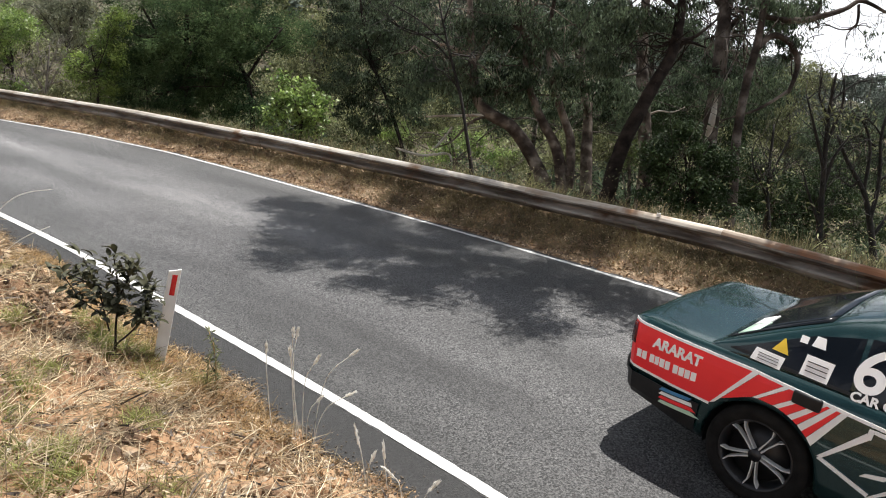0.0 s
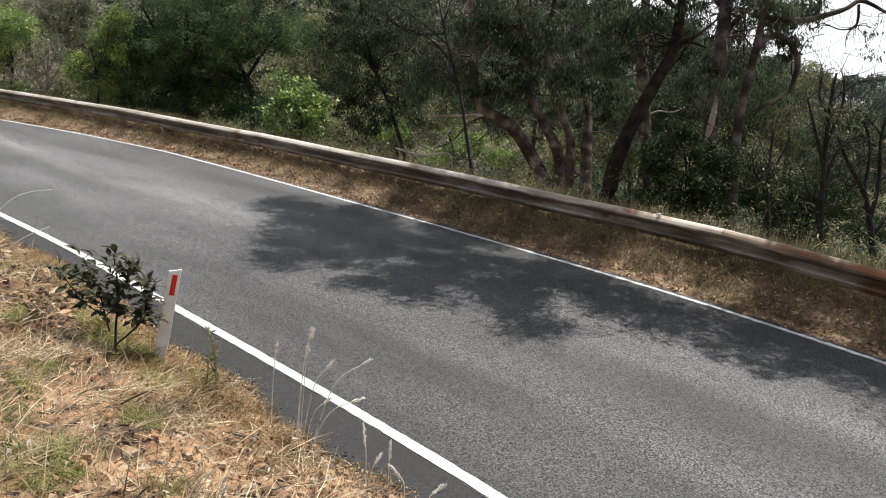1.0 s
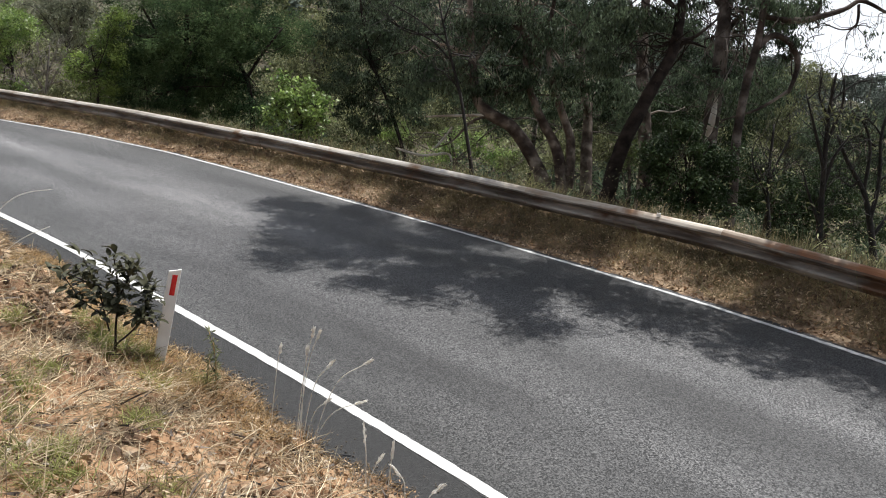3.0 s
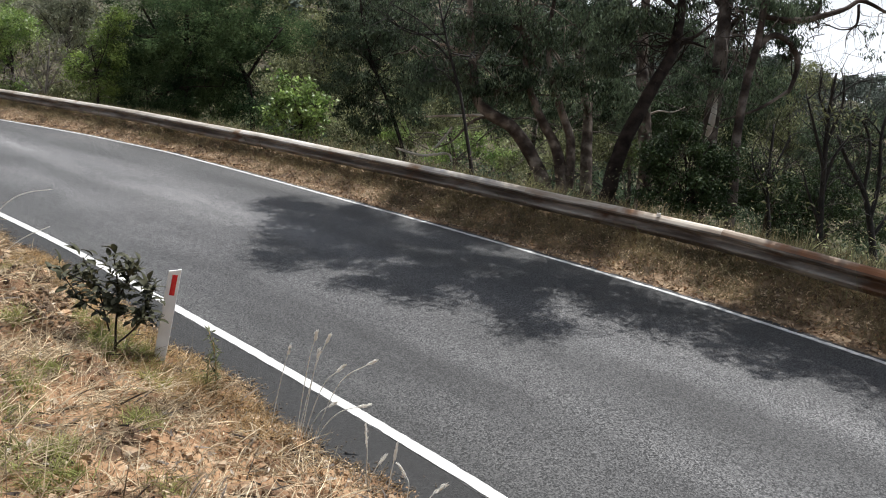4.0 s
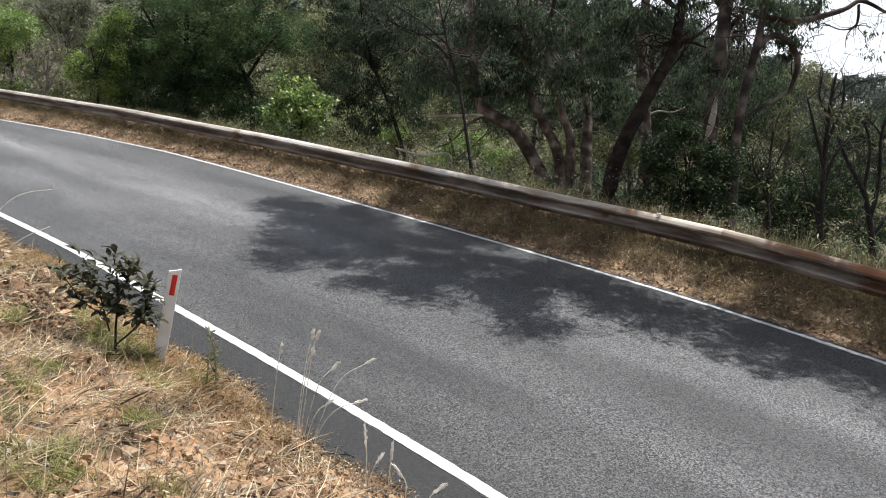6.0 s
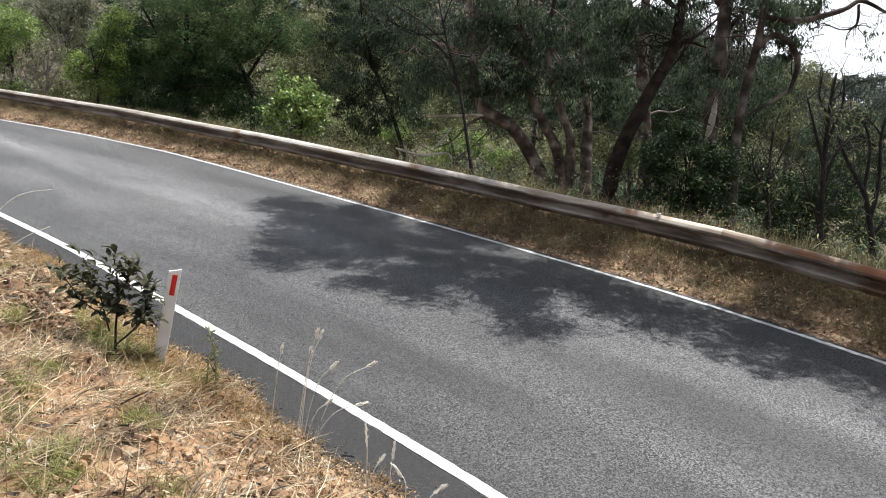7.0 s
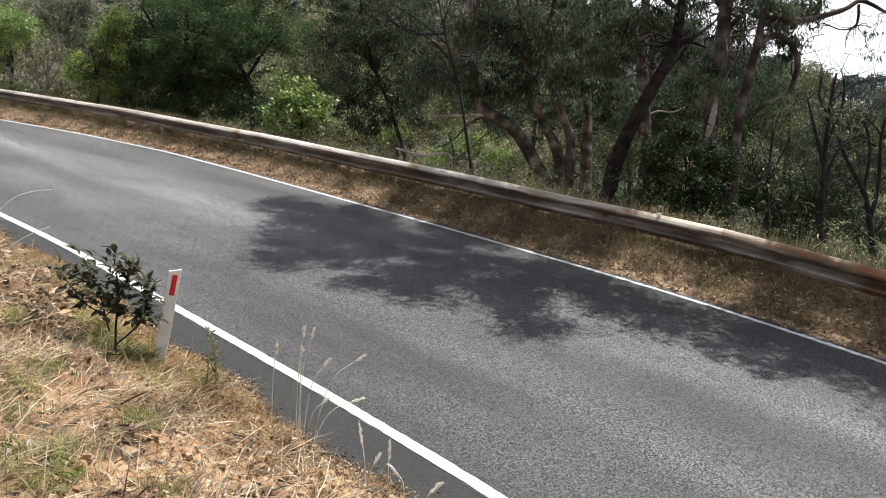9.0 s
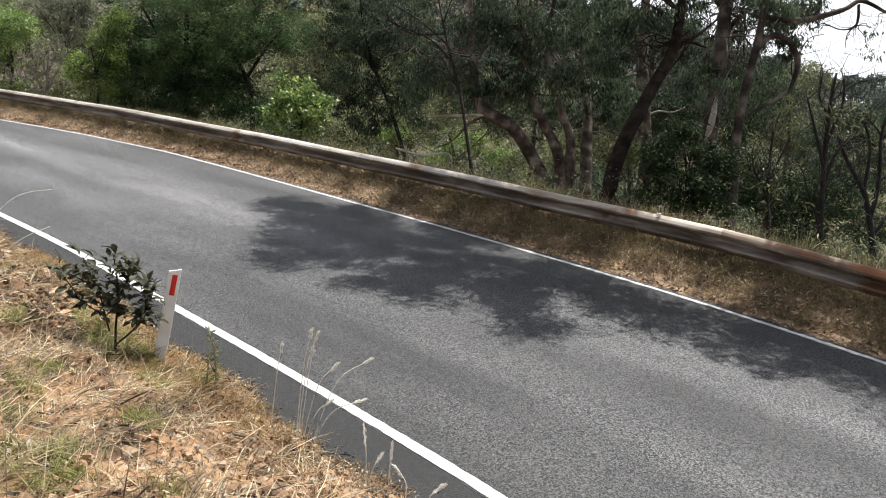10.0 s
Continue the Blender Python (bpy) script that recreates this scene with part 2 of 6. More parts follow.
GRIT = material("road_grit", [(0.045, 0.038, 0.032), (0.17, 0.135, 0.10)], 9, 0.9, island=0.5)
DRY_LEAF = material("bleached_leaf", [(0.42, 0.36, 0.29), (0.70, 0.64, 0.56)], 8, 0.7, island=0.45)
SEED = material("seed_head", [(0.78, 0.75, 0.68), (0.90, 0.88, 0.83)], 20, 0.8, through_light=0.3)

# ---- plan: u runs along the road (uphill end positive), v across it towards the valley ----
UX, UY = -0.785, 0.6195
GRID_U = np.arange(-200.0, 120.0, 0.1)


def curve_of(knots, smooth=17):
    us, vs = zip(*knots)
    v = np.interp(GRID_U, us, vs)
    pad = np.pad(v, smooth, mode="reflect", reflect_type="odd")
    return np.convolve(pad, np.ones(smooth) / smooth, "same")[smooth:-smooth]


NEAR = curve_of([(-200, -34.6), (-10, 1.50), (-5, 2.44), (0, 3.14), (2.06, 3.35), (3.03, 3.44), (4.6, 3.555), (6.27, 3.64), (8, 3.745), (9.4, 3.80),
                 (11.1, 3.80), (15.5, 3.8), (19, 3.45), (23, 2.75), (120, -28)])
FAR = curve_of([(-200, -30.1), (-10, 6.0), (-5, 6.95), (0, 7.91), (0.6, 8.04), (1.52, 8.21), (2.17, 8.33), (2.9, 8.45), (3.7, 8.52), (4.6, 8.605), (5.8, 8.69),
                (7.5, 8.79), (9.5, 8.86), (12.3, 8.99), (15.7, 9.07), (19.3, 8.75), (23, 8.07), (28, 6.6), (120, -23)])
RAILV = curve_of([(-200, -29.0), (-10, 7.1), (-5, 8.0), (0, 8.85), (0.88, 9.07), (1.7, 9.33), (2.8, 9.56), (3.75, 9.67), (4.9, 9.72), (5.9, 9.72), (7.7, 9.80),
                  (9.7, 9.86), (12.2, 9.95), (14.5, 9.90), (18.8, 9.67), (22.3, 9.30), (25.3, 8.85), (30, 7.5), (120, -21.5)])


def at(curve, u):
    return float(np.interp(u, GRID_U, curve))


def xy(u, v):
    return UX * u + UY * v, UY * u - UX * v


def edge_v(u):
    """Where the seal ends on the bank side."""
    return at(NEAR, u) - 0.52 + 0.02 * max(0.0, min(u - 3, 6)) + 0.05 * math.sin(u * 3.1) + 0.03 * math.sin(u * 7.7)


def fbm(x, y, s, k=4):
    return noise.fractal(Vector((x * s, y * s, 3.7)), 1.0, 2.0, k)


def ground_z(u, v):
    e, r, n0 = edge_v(u), at(RAILV, u), at(FAR, u)
    x, y = xy(u, v)
    if v < e:
        d = e - v
        # a narrow bench beside the seal uphill of the guide post, then a broken cut
        up_hill = min(1.0, max(0.0, (u - 4.7) / 1.1))
        cut = 0.50 * up_hill + 0.10 * up_hill * fbm(x, y, 2.3)
        face = min(1.0, max(0.0, (d - cut) / 0.16)) if up_hill > 0 else 1.0
        steep = 0.33 + 0.30 * min(1.0, max(0.0, (u - 6.5) / 3.0))
        z = steep * min(d, 3.2) + 0.26 * max(0.0, min(d - 3.2, 60)) + 0.10 * max(0.0, d - 63)
        z = z * face + 0.10 * d * (1 - face) + up_hill * face * max(0.0, 1 - abs(d - cut - 0.25) / 0.45) * (0.15 + 0.16 * fbm(x, y, 4.5))
        return z + 0.11 * min(d, 1.0) * fbm(x, y, 1.6) + 0.07 * min(1.0, d * 3) * fbm(x, y, 7) + 0.022 * min(1.0, d * 4) * fbm(x, y, 17, 3)
    if v < n0 + 0.10:
        return -0.04
    d = v - r
    if d < 1.5:
        t = max(0.0, min(1.0, (v - n0 - 0.35) / max(r - n0 - 0.35, 0.3)))
        return 0.02 * min(1, (v - n0) * 2) + 0.025 * fbm(x, y, 2.5) + 0.31 * t ** 1.3 + 0.05 * max(0.0, min(1.0, d / 0.6)) + 0.03 * t * fbm(x, y, 4.0)
    d -= 1.5
    z = 0.36 - 0.44 * min(d, 26)
    if d > 40:
        z += 0.235 * (min(d, 260) - 40) * (0.56 + 0.44 * math.tanh((u - 122) / 55.0))
    if d > 300:
        z -= 0.14 * (d - 300)
    return z + min(1.0, d / 5) * 0.5 * fbm(x, y, 0.12)


# ---- mesh helpers ----
def mesh_from(name, verts, faces, mat, smooth=False):
    me = bpy.data.meshes.new(name)
    verts, faces = np.asarray(verts, dtype=np.float32), np.asarray(faces, dtype=np.int32)
    k = faces.shape[1]
    me.vertices.add(len(verts))
    me.vertices.foreach_set("co", verts.ravel())
    me.loops.add(faces.size)
    me.loops.foreach_set("vertex_index", faces.ravel())
    me.polygons.add(len(faces))
    me.polygons.foreach_set("loop_start", np.arange(0, faces.size, k, dtype=np.int32))
    me.polygons.foreach_set("use_smooth", np.full(len(faces), smooth))
    me.update(calc_edges=True)
    me.materials.append(mat)
    return me


def bm_mesh(name, bm, mat, smooth=True):
    me = bpy.data.meshes.new(name)
    bmesh.ops.recalc_face_normals(bm, faces=bm.faces)
    bm.to_mesh(me)
    bm.free()
    me.polygons.foreach_set("use_smooth", np.full(len(me.polygons), smooth))
    me.materials.append(mat)
    return me


def put(name, me, parent=None, label="", m=None):
    ob = new(name, me)
    if parent is not None:
        ob.parent = parent
    if m is not None:
        ob.matrix_basis = m
    return tagged(ob, label)


def part(name, bm, mat, parent, label="", smooth=True, m=None):
    return put(name, bm_mesh(name, bm, mat, smooth), parent, label, m)


def thing(name, label, category, m=None, group="", kind=""):
    ob = new(name)
    ob.matrix_basis = m or Matrix()
    return tagged(ob, label, category, group, kind)


def tube(bm, pts, sides=8, wobble=0.0, rng=random):
    """A tapered round limb through pts (x, y, z, r)."""
    rings = []
    for i, (x, y, z, r) in enumerate(pts):
        a, b = Vector(pts[max(i - 1, 0)][:3]), Vector(pts[min(i + 1, len(pts) - 1)][:3])
        d = (b - a).normalized()
        s = d.orthogonal().normalized() if abs(d.z) > 0.98 else d.cross(Vector((0, 0, 1))).normalized()
        t = d.cross(s)
        ring = []
        for k in range(sides):
            w = 2 * math.pi * k / sides
            rr = r * (1 + wobble * (rng.random() - 0.5))
            ring.append(bm.verts.new(Vector((x, y, z)) + s * math.cos(w) * rr + t * math.sin(w) * rr))
        rings.append(ring)
    for p, q in zip(rings, rings[1:]):
        for k in range(sides):
            bm.faces.new((p[k], p[(k + 1) % sides], q[(k + 1) % sides], q[k]))
    bm.faces.new(rings[0][::-1])
    bm.faces.new(rings[-1])


def smooth_path(pts, steps=5):
    """Catmull-Rom through (x, y, z, r)."""
    p = [Vector(q) for q in pts]
    p = [p[0] * 2 - p[1]] + p + [p[-1] * 2 - p[-2]]
    out = []
    for i in range(1, len(p) - 2):
        for k in range(steps):
            t = k / steps
            out.append(0.5 * (2 * p[i] + (p[i + 1] - p[i - 1]) * t + (2 * p[i - 1] - 5 * p[i] + 4 * p[i + 1] - p[i + 2]) * t * t
                              + (3 * p[i] - p[i - 1] - 3 * p[i + 1] + p[i + 2]) * t ** 3))
    out.append(p[-2])
    return [(a[0], a[1], a[2], max(a[3], 0.003)) for a in out]


def unit(a):
    return a / np.maximum(np.linalg.norm(a, axis=1, keepdims=True), 1e-6)


def leaf_quads(rng, centres, length, width, droop):
    """Leaf-shaped rhombs at the centres: verts (4n, 3) and quads (n, 4)."""
    n = len(centres)
    d = rng.normal(size=(n, 3))
    d[:, 2] = d[:, 2] * 0.7 - droop
    d = unit(d)
    s = unit(np.cross(d, rng.normal(size=(n, 3))))
    ln = length * rng.uniform(0.6, 1.3, (n, 1))
    wd = width * rng.uniform(0.6, 1.3, (n, 1))
    bend = np.array([[0, 0, -1.0]]) * ln * 0.12
    v = np.stack([centres, centres + d * ln * 0.45 + s * wd / 2, centres + d * ln + bend, centres + d * ln * 0.45 - s * wd / 2], 1).reshape(-1, 3)
    return v, np.arange(4 * n).reshape(n, 4)


def clumped(rng, blobs, per_clump=45, spread=0.22, flat=0.7):
    """Leaf places in ellipsoid blobs (x, y, z, rx, ry, rz, leaves), gathered into clumps with gaps."""
    out = []
    for x, y, z, rx, ry, rz, n in blobs:
        k = max(3, int(n / per_clump))
        c = unit(rng.normal(size=(k, 3))) * rng.uniform(0.15, 1.0, (k, 1)) ** 0.5
        c = c * (1 + 0.25 * rng.normal(size=(k, 1)) * 0.6) * [rx, ry, rz] + [x, y, z]
        who = rng.integers(0, k, int(n))
        size = rng.uniform(0.5, 1.5, k)[who][:, None]
        out.append(c[who] + rng.normal(size=(int(n), 3)) * spread * size * [1, 1, flat])
    return np.concatenate(out)


# ---- ground: one sheet to the horizon ----
def spaced(lo, hi, fine_lo, fine_hi, step, grow=1.16):
    a = list(np.arange(fine_lo, fine_hi + 1e-6, step))
    s = step
    while a[-1] < hi:
        s *= grow
        a.append(a[-1] + s)
    s = step
    while a[0] > lo:
        s *= grow
        a.insert(0, a[0] - s)
    return a


def build_ground():
    us = spaced(-900, 900, -2, 26, 0.16)
    vs = spaced(-700, 1200, -2.5, 14, 0.12)
    us = sorted([u for u in us if not 1.4 < u < 8.6] + list(np.arange(1.42, 8.6, 0.045)))
    vs = sorted([v for v in vs if not 0.2 < v < 3.5] + list(np.arange(0.22, 3.5, 0.040)))
    verts, faces, mats = [], [], []
    for u in us:
        for v in vs:
            x, y = xy(u, v)
            z = ground_z(u, v)
            verts.append((x, y, z))
    nv = len(vs)
    for i in range(len(us) - 1):
        for j in range(nv - 1):
            faces.append((i * nv + j, i * nv + j + 1, (i + 1) * nv + j + 1, (i + 1) * nv + j))
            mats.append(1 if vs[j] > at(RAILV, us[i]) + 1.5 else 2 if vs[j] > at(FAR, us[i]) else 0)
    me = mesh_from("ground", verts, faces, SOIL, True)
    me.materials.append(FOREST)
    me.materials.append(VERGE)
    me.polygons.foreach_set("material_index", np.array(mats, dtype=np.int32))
    put("ground", me)
    tagged(bpy.data.objects["ground"], "dry stony hillside falling away into a wooded valley", "ground", kind="structure")


def strip(u0, u1, step, lo, hi, z, mat, name, thick=0.0, jag=0.0):
    """A ribbon along the road between two v functions, with a real edge where thick."""
    us = np.arange(u0, u1 + 1e-6, step)
    verts, faces = [], []
    rng = random.Random(5)
    for u in us:
        a, b = lo(u) + jag * (rng.random() - 0.5), hi(u) + jag * (rng.random() - 0.5)
        x0, y0 = xy(u, a)
        x1, y1 = xy(u, b)
        verts += [(x0, y0, z - thick), (x0, y0, z), (x1, y1, z), (x1, y1, z - thick)]
    for i in range(len(us) - 1):
        p, q = 4 * i, 4 * i + 4
        for k in range(3):
            faces.append((p + k, p + k + 1, q + k + 1, q + k))
    return mesh_from(name, verts, faces, mat)


def build_road():
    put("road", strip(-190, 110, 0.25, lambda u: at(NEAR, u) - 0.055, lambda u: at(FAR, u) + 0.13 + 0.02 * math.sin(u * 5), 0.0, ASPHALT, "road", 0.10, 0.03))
    tagged(bpy.data.objects["road"], "worn grey chip-seal road with pale patches", "road", kind="structure")
    put("road_shoulder", strip(-190, 110, 0.1, lambda u: edge_v(u), lambda u: at(NEAR, u) - 0.03, -0.002, SHOULDER, "road_shoulder", 0.10, 0.05))
    tagged(bpy.data.objects["road_shoulder"], "darker unworn strip of chip seal beside the bank", "road", kind="structure")
    put("edge_line_near", strip(-190, 110, 0.06, lambda u: at(NEAR, u) - 0.047, lambda u: at(NEAR, u) + 0.047, 0.004, PAINT, "edge_line_near", 0.003, 0.008))
    tagged(bpy.data.objects["edge_line_near"], "solid white painted edge line beside the bank", "road marking", kind="structure")
    put("edge_line_far", strip(-190, 110, 0.08, lambda u: at(FAR, u) - 0.035, lambda u: at(FAR, u) + 0.035, 0.004, PAINT, "edge_line_far", 0.003, 0.020))
    tagged(bpy.data.objects["edge_line_far"], "worn thin white edge line beside the verge", "road marking", kind="structure")


build_ground()
build_road()


# ---- guard rail ----
PROFILE = [(-0.035, 0.712), (-0.005, 0.702), (0.025, 0.678), (0.050, 0.642), (0.058, 0.620), (0.050, 0.602), (-0.030, 0.572), (-0.046, 0.558),
           (-0.046, 0.545), (-0.030, 0.530), (0.048, 0.492), (0.058, 0.470), (0.050, 0.445), (0.02, 0.408), (-0.03, 0.395)]


def rail_segment(u0, u1, dent):
    bm = bmesh.new()
    rng = random.Random(int(u0 * 100))
    rows = []
    for k in range(13):
        u = u0 + (u1 - u0) * k / 12
        v = at(RAILV, u)
        sag = dent * math.sin(math.pi * k / 12) + 0.004 * (rng.random() - 0.5)
        row = []
        for side in (0, 1):
            prof = PROFILE if side == 0 else PROFILE[::-1]
            for o, z in prof:
                x, y = xy(u, v - o + (0.006 if side else 0) + sag)
                row.append(bm.verts.new((x, y, z + 0.3 * sag)))
        rows.append(row)
    n = len(rows[0])
    for a, b in zip(rows, rows[1:]):
        for k in range(n):
            # slot 1 is the upper fold, which takes the painted sunlight
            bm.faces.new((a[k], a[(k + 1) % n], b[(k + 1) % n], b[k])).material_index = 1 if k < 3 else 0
    bm.faces.new(rows[0])
    bm.faces.new(rows[-1][::-1])
    return bm


def box(bm, cx, cy, cz, sx, sy, sz, rz=0.0, bevel=0.0):
    m = Matrix.Translation((cx, cy, cz)) @ Matrix.Rotation(rz, 4, "Z") @ Matrix.Diagonal((sx, sy, sz, 1))
    r = bmesh.ops.create_cube(bm, size=1.0, matrix=m)
    if bevel:
        es = list({e for v in r["verts"] for e in v.link_edges})
        bmesh.ops.bevel(bm, geom=es, offset=bevel, segments=2, affect="EDGES", profile=0.5)


def build_rail():
    rail = thing("guard_rail", "weathered rust-streaked steel W-beam guard rail on posts beside the verge", "guard rail")
    joints = [-18.5, -15.0, -11.5, -7.9, -4.3, -0.75, 2.8, 5.94, 9.7, 13.3, 16.9, 20.5, 24.1, 27.7, 31.3, 35.0]
    rng = random.Random(3)
    yaw = math.atan2(UY, UX)
    for k in range(len(joints) - 1):
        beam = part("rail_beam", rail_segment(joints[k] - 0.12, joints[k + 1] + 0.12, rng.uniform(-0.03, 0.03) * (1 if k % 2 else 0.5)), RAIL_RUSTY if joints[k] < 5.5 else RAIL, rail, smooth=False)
        # lip colour by stretch: rust in tree shade, half lit, full sun
        beam.data.materials.append(LIP_RUST_SHADED if joints[k] < 2.0 else LIP_HALF_LIT if joints[k] < 5.5 else LIP_SUNLIT)
    for j in joints:
        for u in (j,):
            x, y = xy(u, at(RAILV, u) + 0.17)
            bm = bmesh.new()
            box(bm, x, y, 0.22, 0.10, 0.14, 0.84, yaw, 0.008)
            part("post", bm, RUST, rail, "dark rusted steel post")
        for dz in (0.62, 0.47):
            for du in (-0.07, 0.07):
                x, y = xy(j + du, at(RAILV, j + du) - 0.045)
                bm = bmesh.new()
                bmesh.ops.create_uvsphere(bm, u_segments=8, v_segments=5, radius=0.016, matrix=Matrix.Translation((x, y, dz)))
                part("bolt", bm, RUST, rail)



def build_rail_reflector():
    x, y = xy(3.76, at(RAILV, 3.76) - 0.03)
    bm = bmesh.new()
    box(bm, x, y, 0.715, 0.06, 0.02, 0.05, math.atan2(UY, UX), 0.004)
    part("reflector", bm, POST_WHITE, bpy.data.objects["guard_rail"], "small white reflector plate")


build_rail()
build_rail_reflector()


# ---- guide post at the edge of the seal ----
def build_guide_post():
    x, y = xy(4.92, 2.70)
    base = ground_z(4.92, 2.70) - 0.02
    post = thing("guide_post", "leaning white plastic roadside guide post with red reflector", "guide post",
                 Matrix.Translation((x, y, base)) @ Euler((radians(2), radians(10.5), radians(20))).to_matrix().to_4x4())
    bm = bmesh.new()
    ring = [(-0.046, 0.012), (-0.042, -0.008), (0.042, -0.008), (0.046, 0.012), (0.038, 0.012), (0.0, 0.004), (-0.038, 0.012)]
    lo = [bm.verts.new((a, b, -0.3)) for a, b in ring]
    hi = [bm.verts.new((a, b, 0.79 + 0.03 * (a + 0.05) / 0.1)) for a, b in ring]
    for k in range(len(ring)):
        bm.faces.new((lo[k], lo[(k + 1) % 7], hi[(k + 1) % 7], hi[k]))
    bm.faces.new(hi)
    bm.faces.new(lo[::-1])
    part("stake", bm, POST_WHITE, post, smooth=False)
    bm = bmesh.new()
    box(bm, 0.004, -0.011, 0.685, 0.038, 0.006, 0.17, 0, 0.002)
    part("reflector", bm, RED_REFLECT, post, "red reflective strip")


build_guide_post()


# ---- trees ----
def tree(name, label, trunk, limbs, blobs, bark, leaf, seed, length=0.11, width=0.022, droop=0.7, category="tree",
         per_clump=260, spread=0.23, sides=9, twigs=0, group="", overhang=(), dead=(), spray=1, girth=1.0):
    """trunk and limbs: paths (x, y, z, r); blobs: (x, y, z, rx, ry, rz, leaves). Twigs join limb ends and blobs."""
    rng = np.random.default_rng(seed)
    rnd = random.Random(seed)
    trunk = [(*p[:3], p[3] * girth) for p in trunk]
    limbs = [[(*p[:3], p[3] * girth) for p in pts] for pts in limbs]
    x, y, z, r = trunk[0]
    low = ground_z(UX * x + UY * y, UY * x - UX * y)
    if z > low:  # carry the bole down to the soil
        trunk = [(x, y, low, r * 1.3)] + list(trunk)
        z = low
    root = thing(name, label, category, Matrix.Translation((x, y, z)), group)

    def local(pts):
        return [(a - x, b - y, c - z, w) for a, b, c, w in pts]
    bm = bmesh.new()
    tube(bm, smooth_path(local([(x, y, z - 0.5, r * 1.25)] + list(trunk))), sides, 0.12, rnd)
    part("trunk", bm, bark, root)
    for pts in limbs:
        bm = bmesh.new()
        tube(bm, smooth_path(local(pts)), 7, 0.15, rnd)
        part("limb", bm, bark, root)
    for pts in dead:
        bm = bmesh.new()
        tube(bm, smooth_path(local(pts)), 6, 0.2, rnd)
        part("dead_branch", bm, BARK_PALE, root, "bare pale dead branch")
    if twigs:
        bm = bmesh.new()
        for pts in list(limbs) + [trunk[2:]]:
            for p0, p1 in zip(local(pts), local(pts)[1:]):
                for _ in range(spray):
                    a = np.array(p0[:3]) + (np.array(p1[:3]) - np.array(p0[:3])) * rng.random()
                    step = 0.10 + 0.16 * rng.random()
                    way = np.array(p1[:3]) - np.array(p0[:3])
                    way = way / max(np.linalg.norm(way), 0.01) + rng.normal(size=3) * 0.8
                    twig, rr = [(*a, 0.008)], 0.008
                    for _ in range(5):
                        way = way / np.linalg.norm(way) + rng.normal(size=3) * 0.45 + (0, 0, 0.08)
                        a = a + way / np.linalg.norm(way) * step
                        rr *= 0.75
                        twig.append((*a, max(rr, 0.0025)))
                    tube(bm, twig, 4)
        anchors = [p for pts in [trunk[1:]] + list(limbs) for p in local(pts)[-3:]]
        highest = sorted(anchors, key=lambda p: -p[2])[:2]
        for b in list(blobs) + list(overhang):
            c = np.array(b[:3]) - (x, y, z)
            close = sorted(anchors, key=lambda p: (p[0] - c[0]) ** 2 + (p[1] - c[1]) ** 2 + (p[2] - c[2]) ** 2)[:4]
            if b in overhang:
                close = highest
            for _ in range(twigs if b not in overhang else 1):
                near = close[int(rng.integers(0, len(close)))]
                t = c + rng.normal(size=3) * np.array(b[3:6]) * 0.6
                a = np.array(near[:3])
                reach = np.linalg.norm(t - a) * 0.13
                p1, p2 = a + (t - a) * 0.33 + rng.normal(size=3) * reach, a + (t - a) * 0.68 + rng.normal(size=3) * reach
                r0 = min(near[3] * 0.45, 0.022 if b not in overhang else 0.009)
                tube(bm, smooth_path([(*a, r0), (*p1, r0 * 0.75), (*p2, r0 * 0.5), (*t, 0.004)], 4), 5)
                for _ in range(2):
                    e = p2 + rng.normal(size=3) * reach * 2.5
                    tube(bm, [(*p2, r0 * 0.4), (*((p2 + e) / 2 + rng.normal(size=3) * reach * 0.4), r0 * 0.3), (*e, 0.003)], 4)
        tagged(part("branchwork", bm, bark, root), kind="stuff")
    if blobs:
        pts = clumped(rng, blobs, max(35, per_clump * 0.42), spread * 0.62, 0.6) - (x, y, z)
        if overhang:
            pts = np.concatenate([pts, clumped(rng, [(*b[:6], b[6] * 1.25) for b in overhang], 110, 0.14) - (x, y, z)])
        v, f = leaf_quads(rng, pts, length * 0.82, width * 1.35, droop)
        put("crown", mesh_from("crown", v, f, leaf), root)
    return root


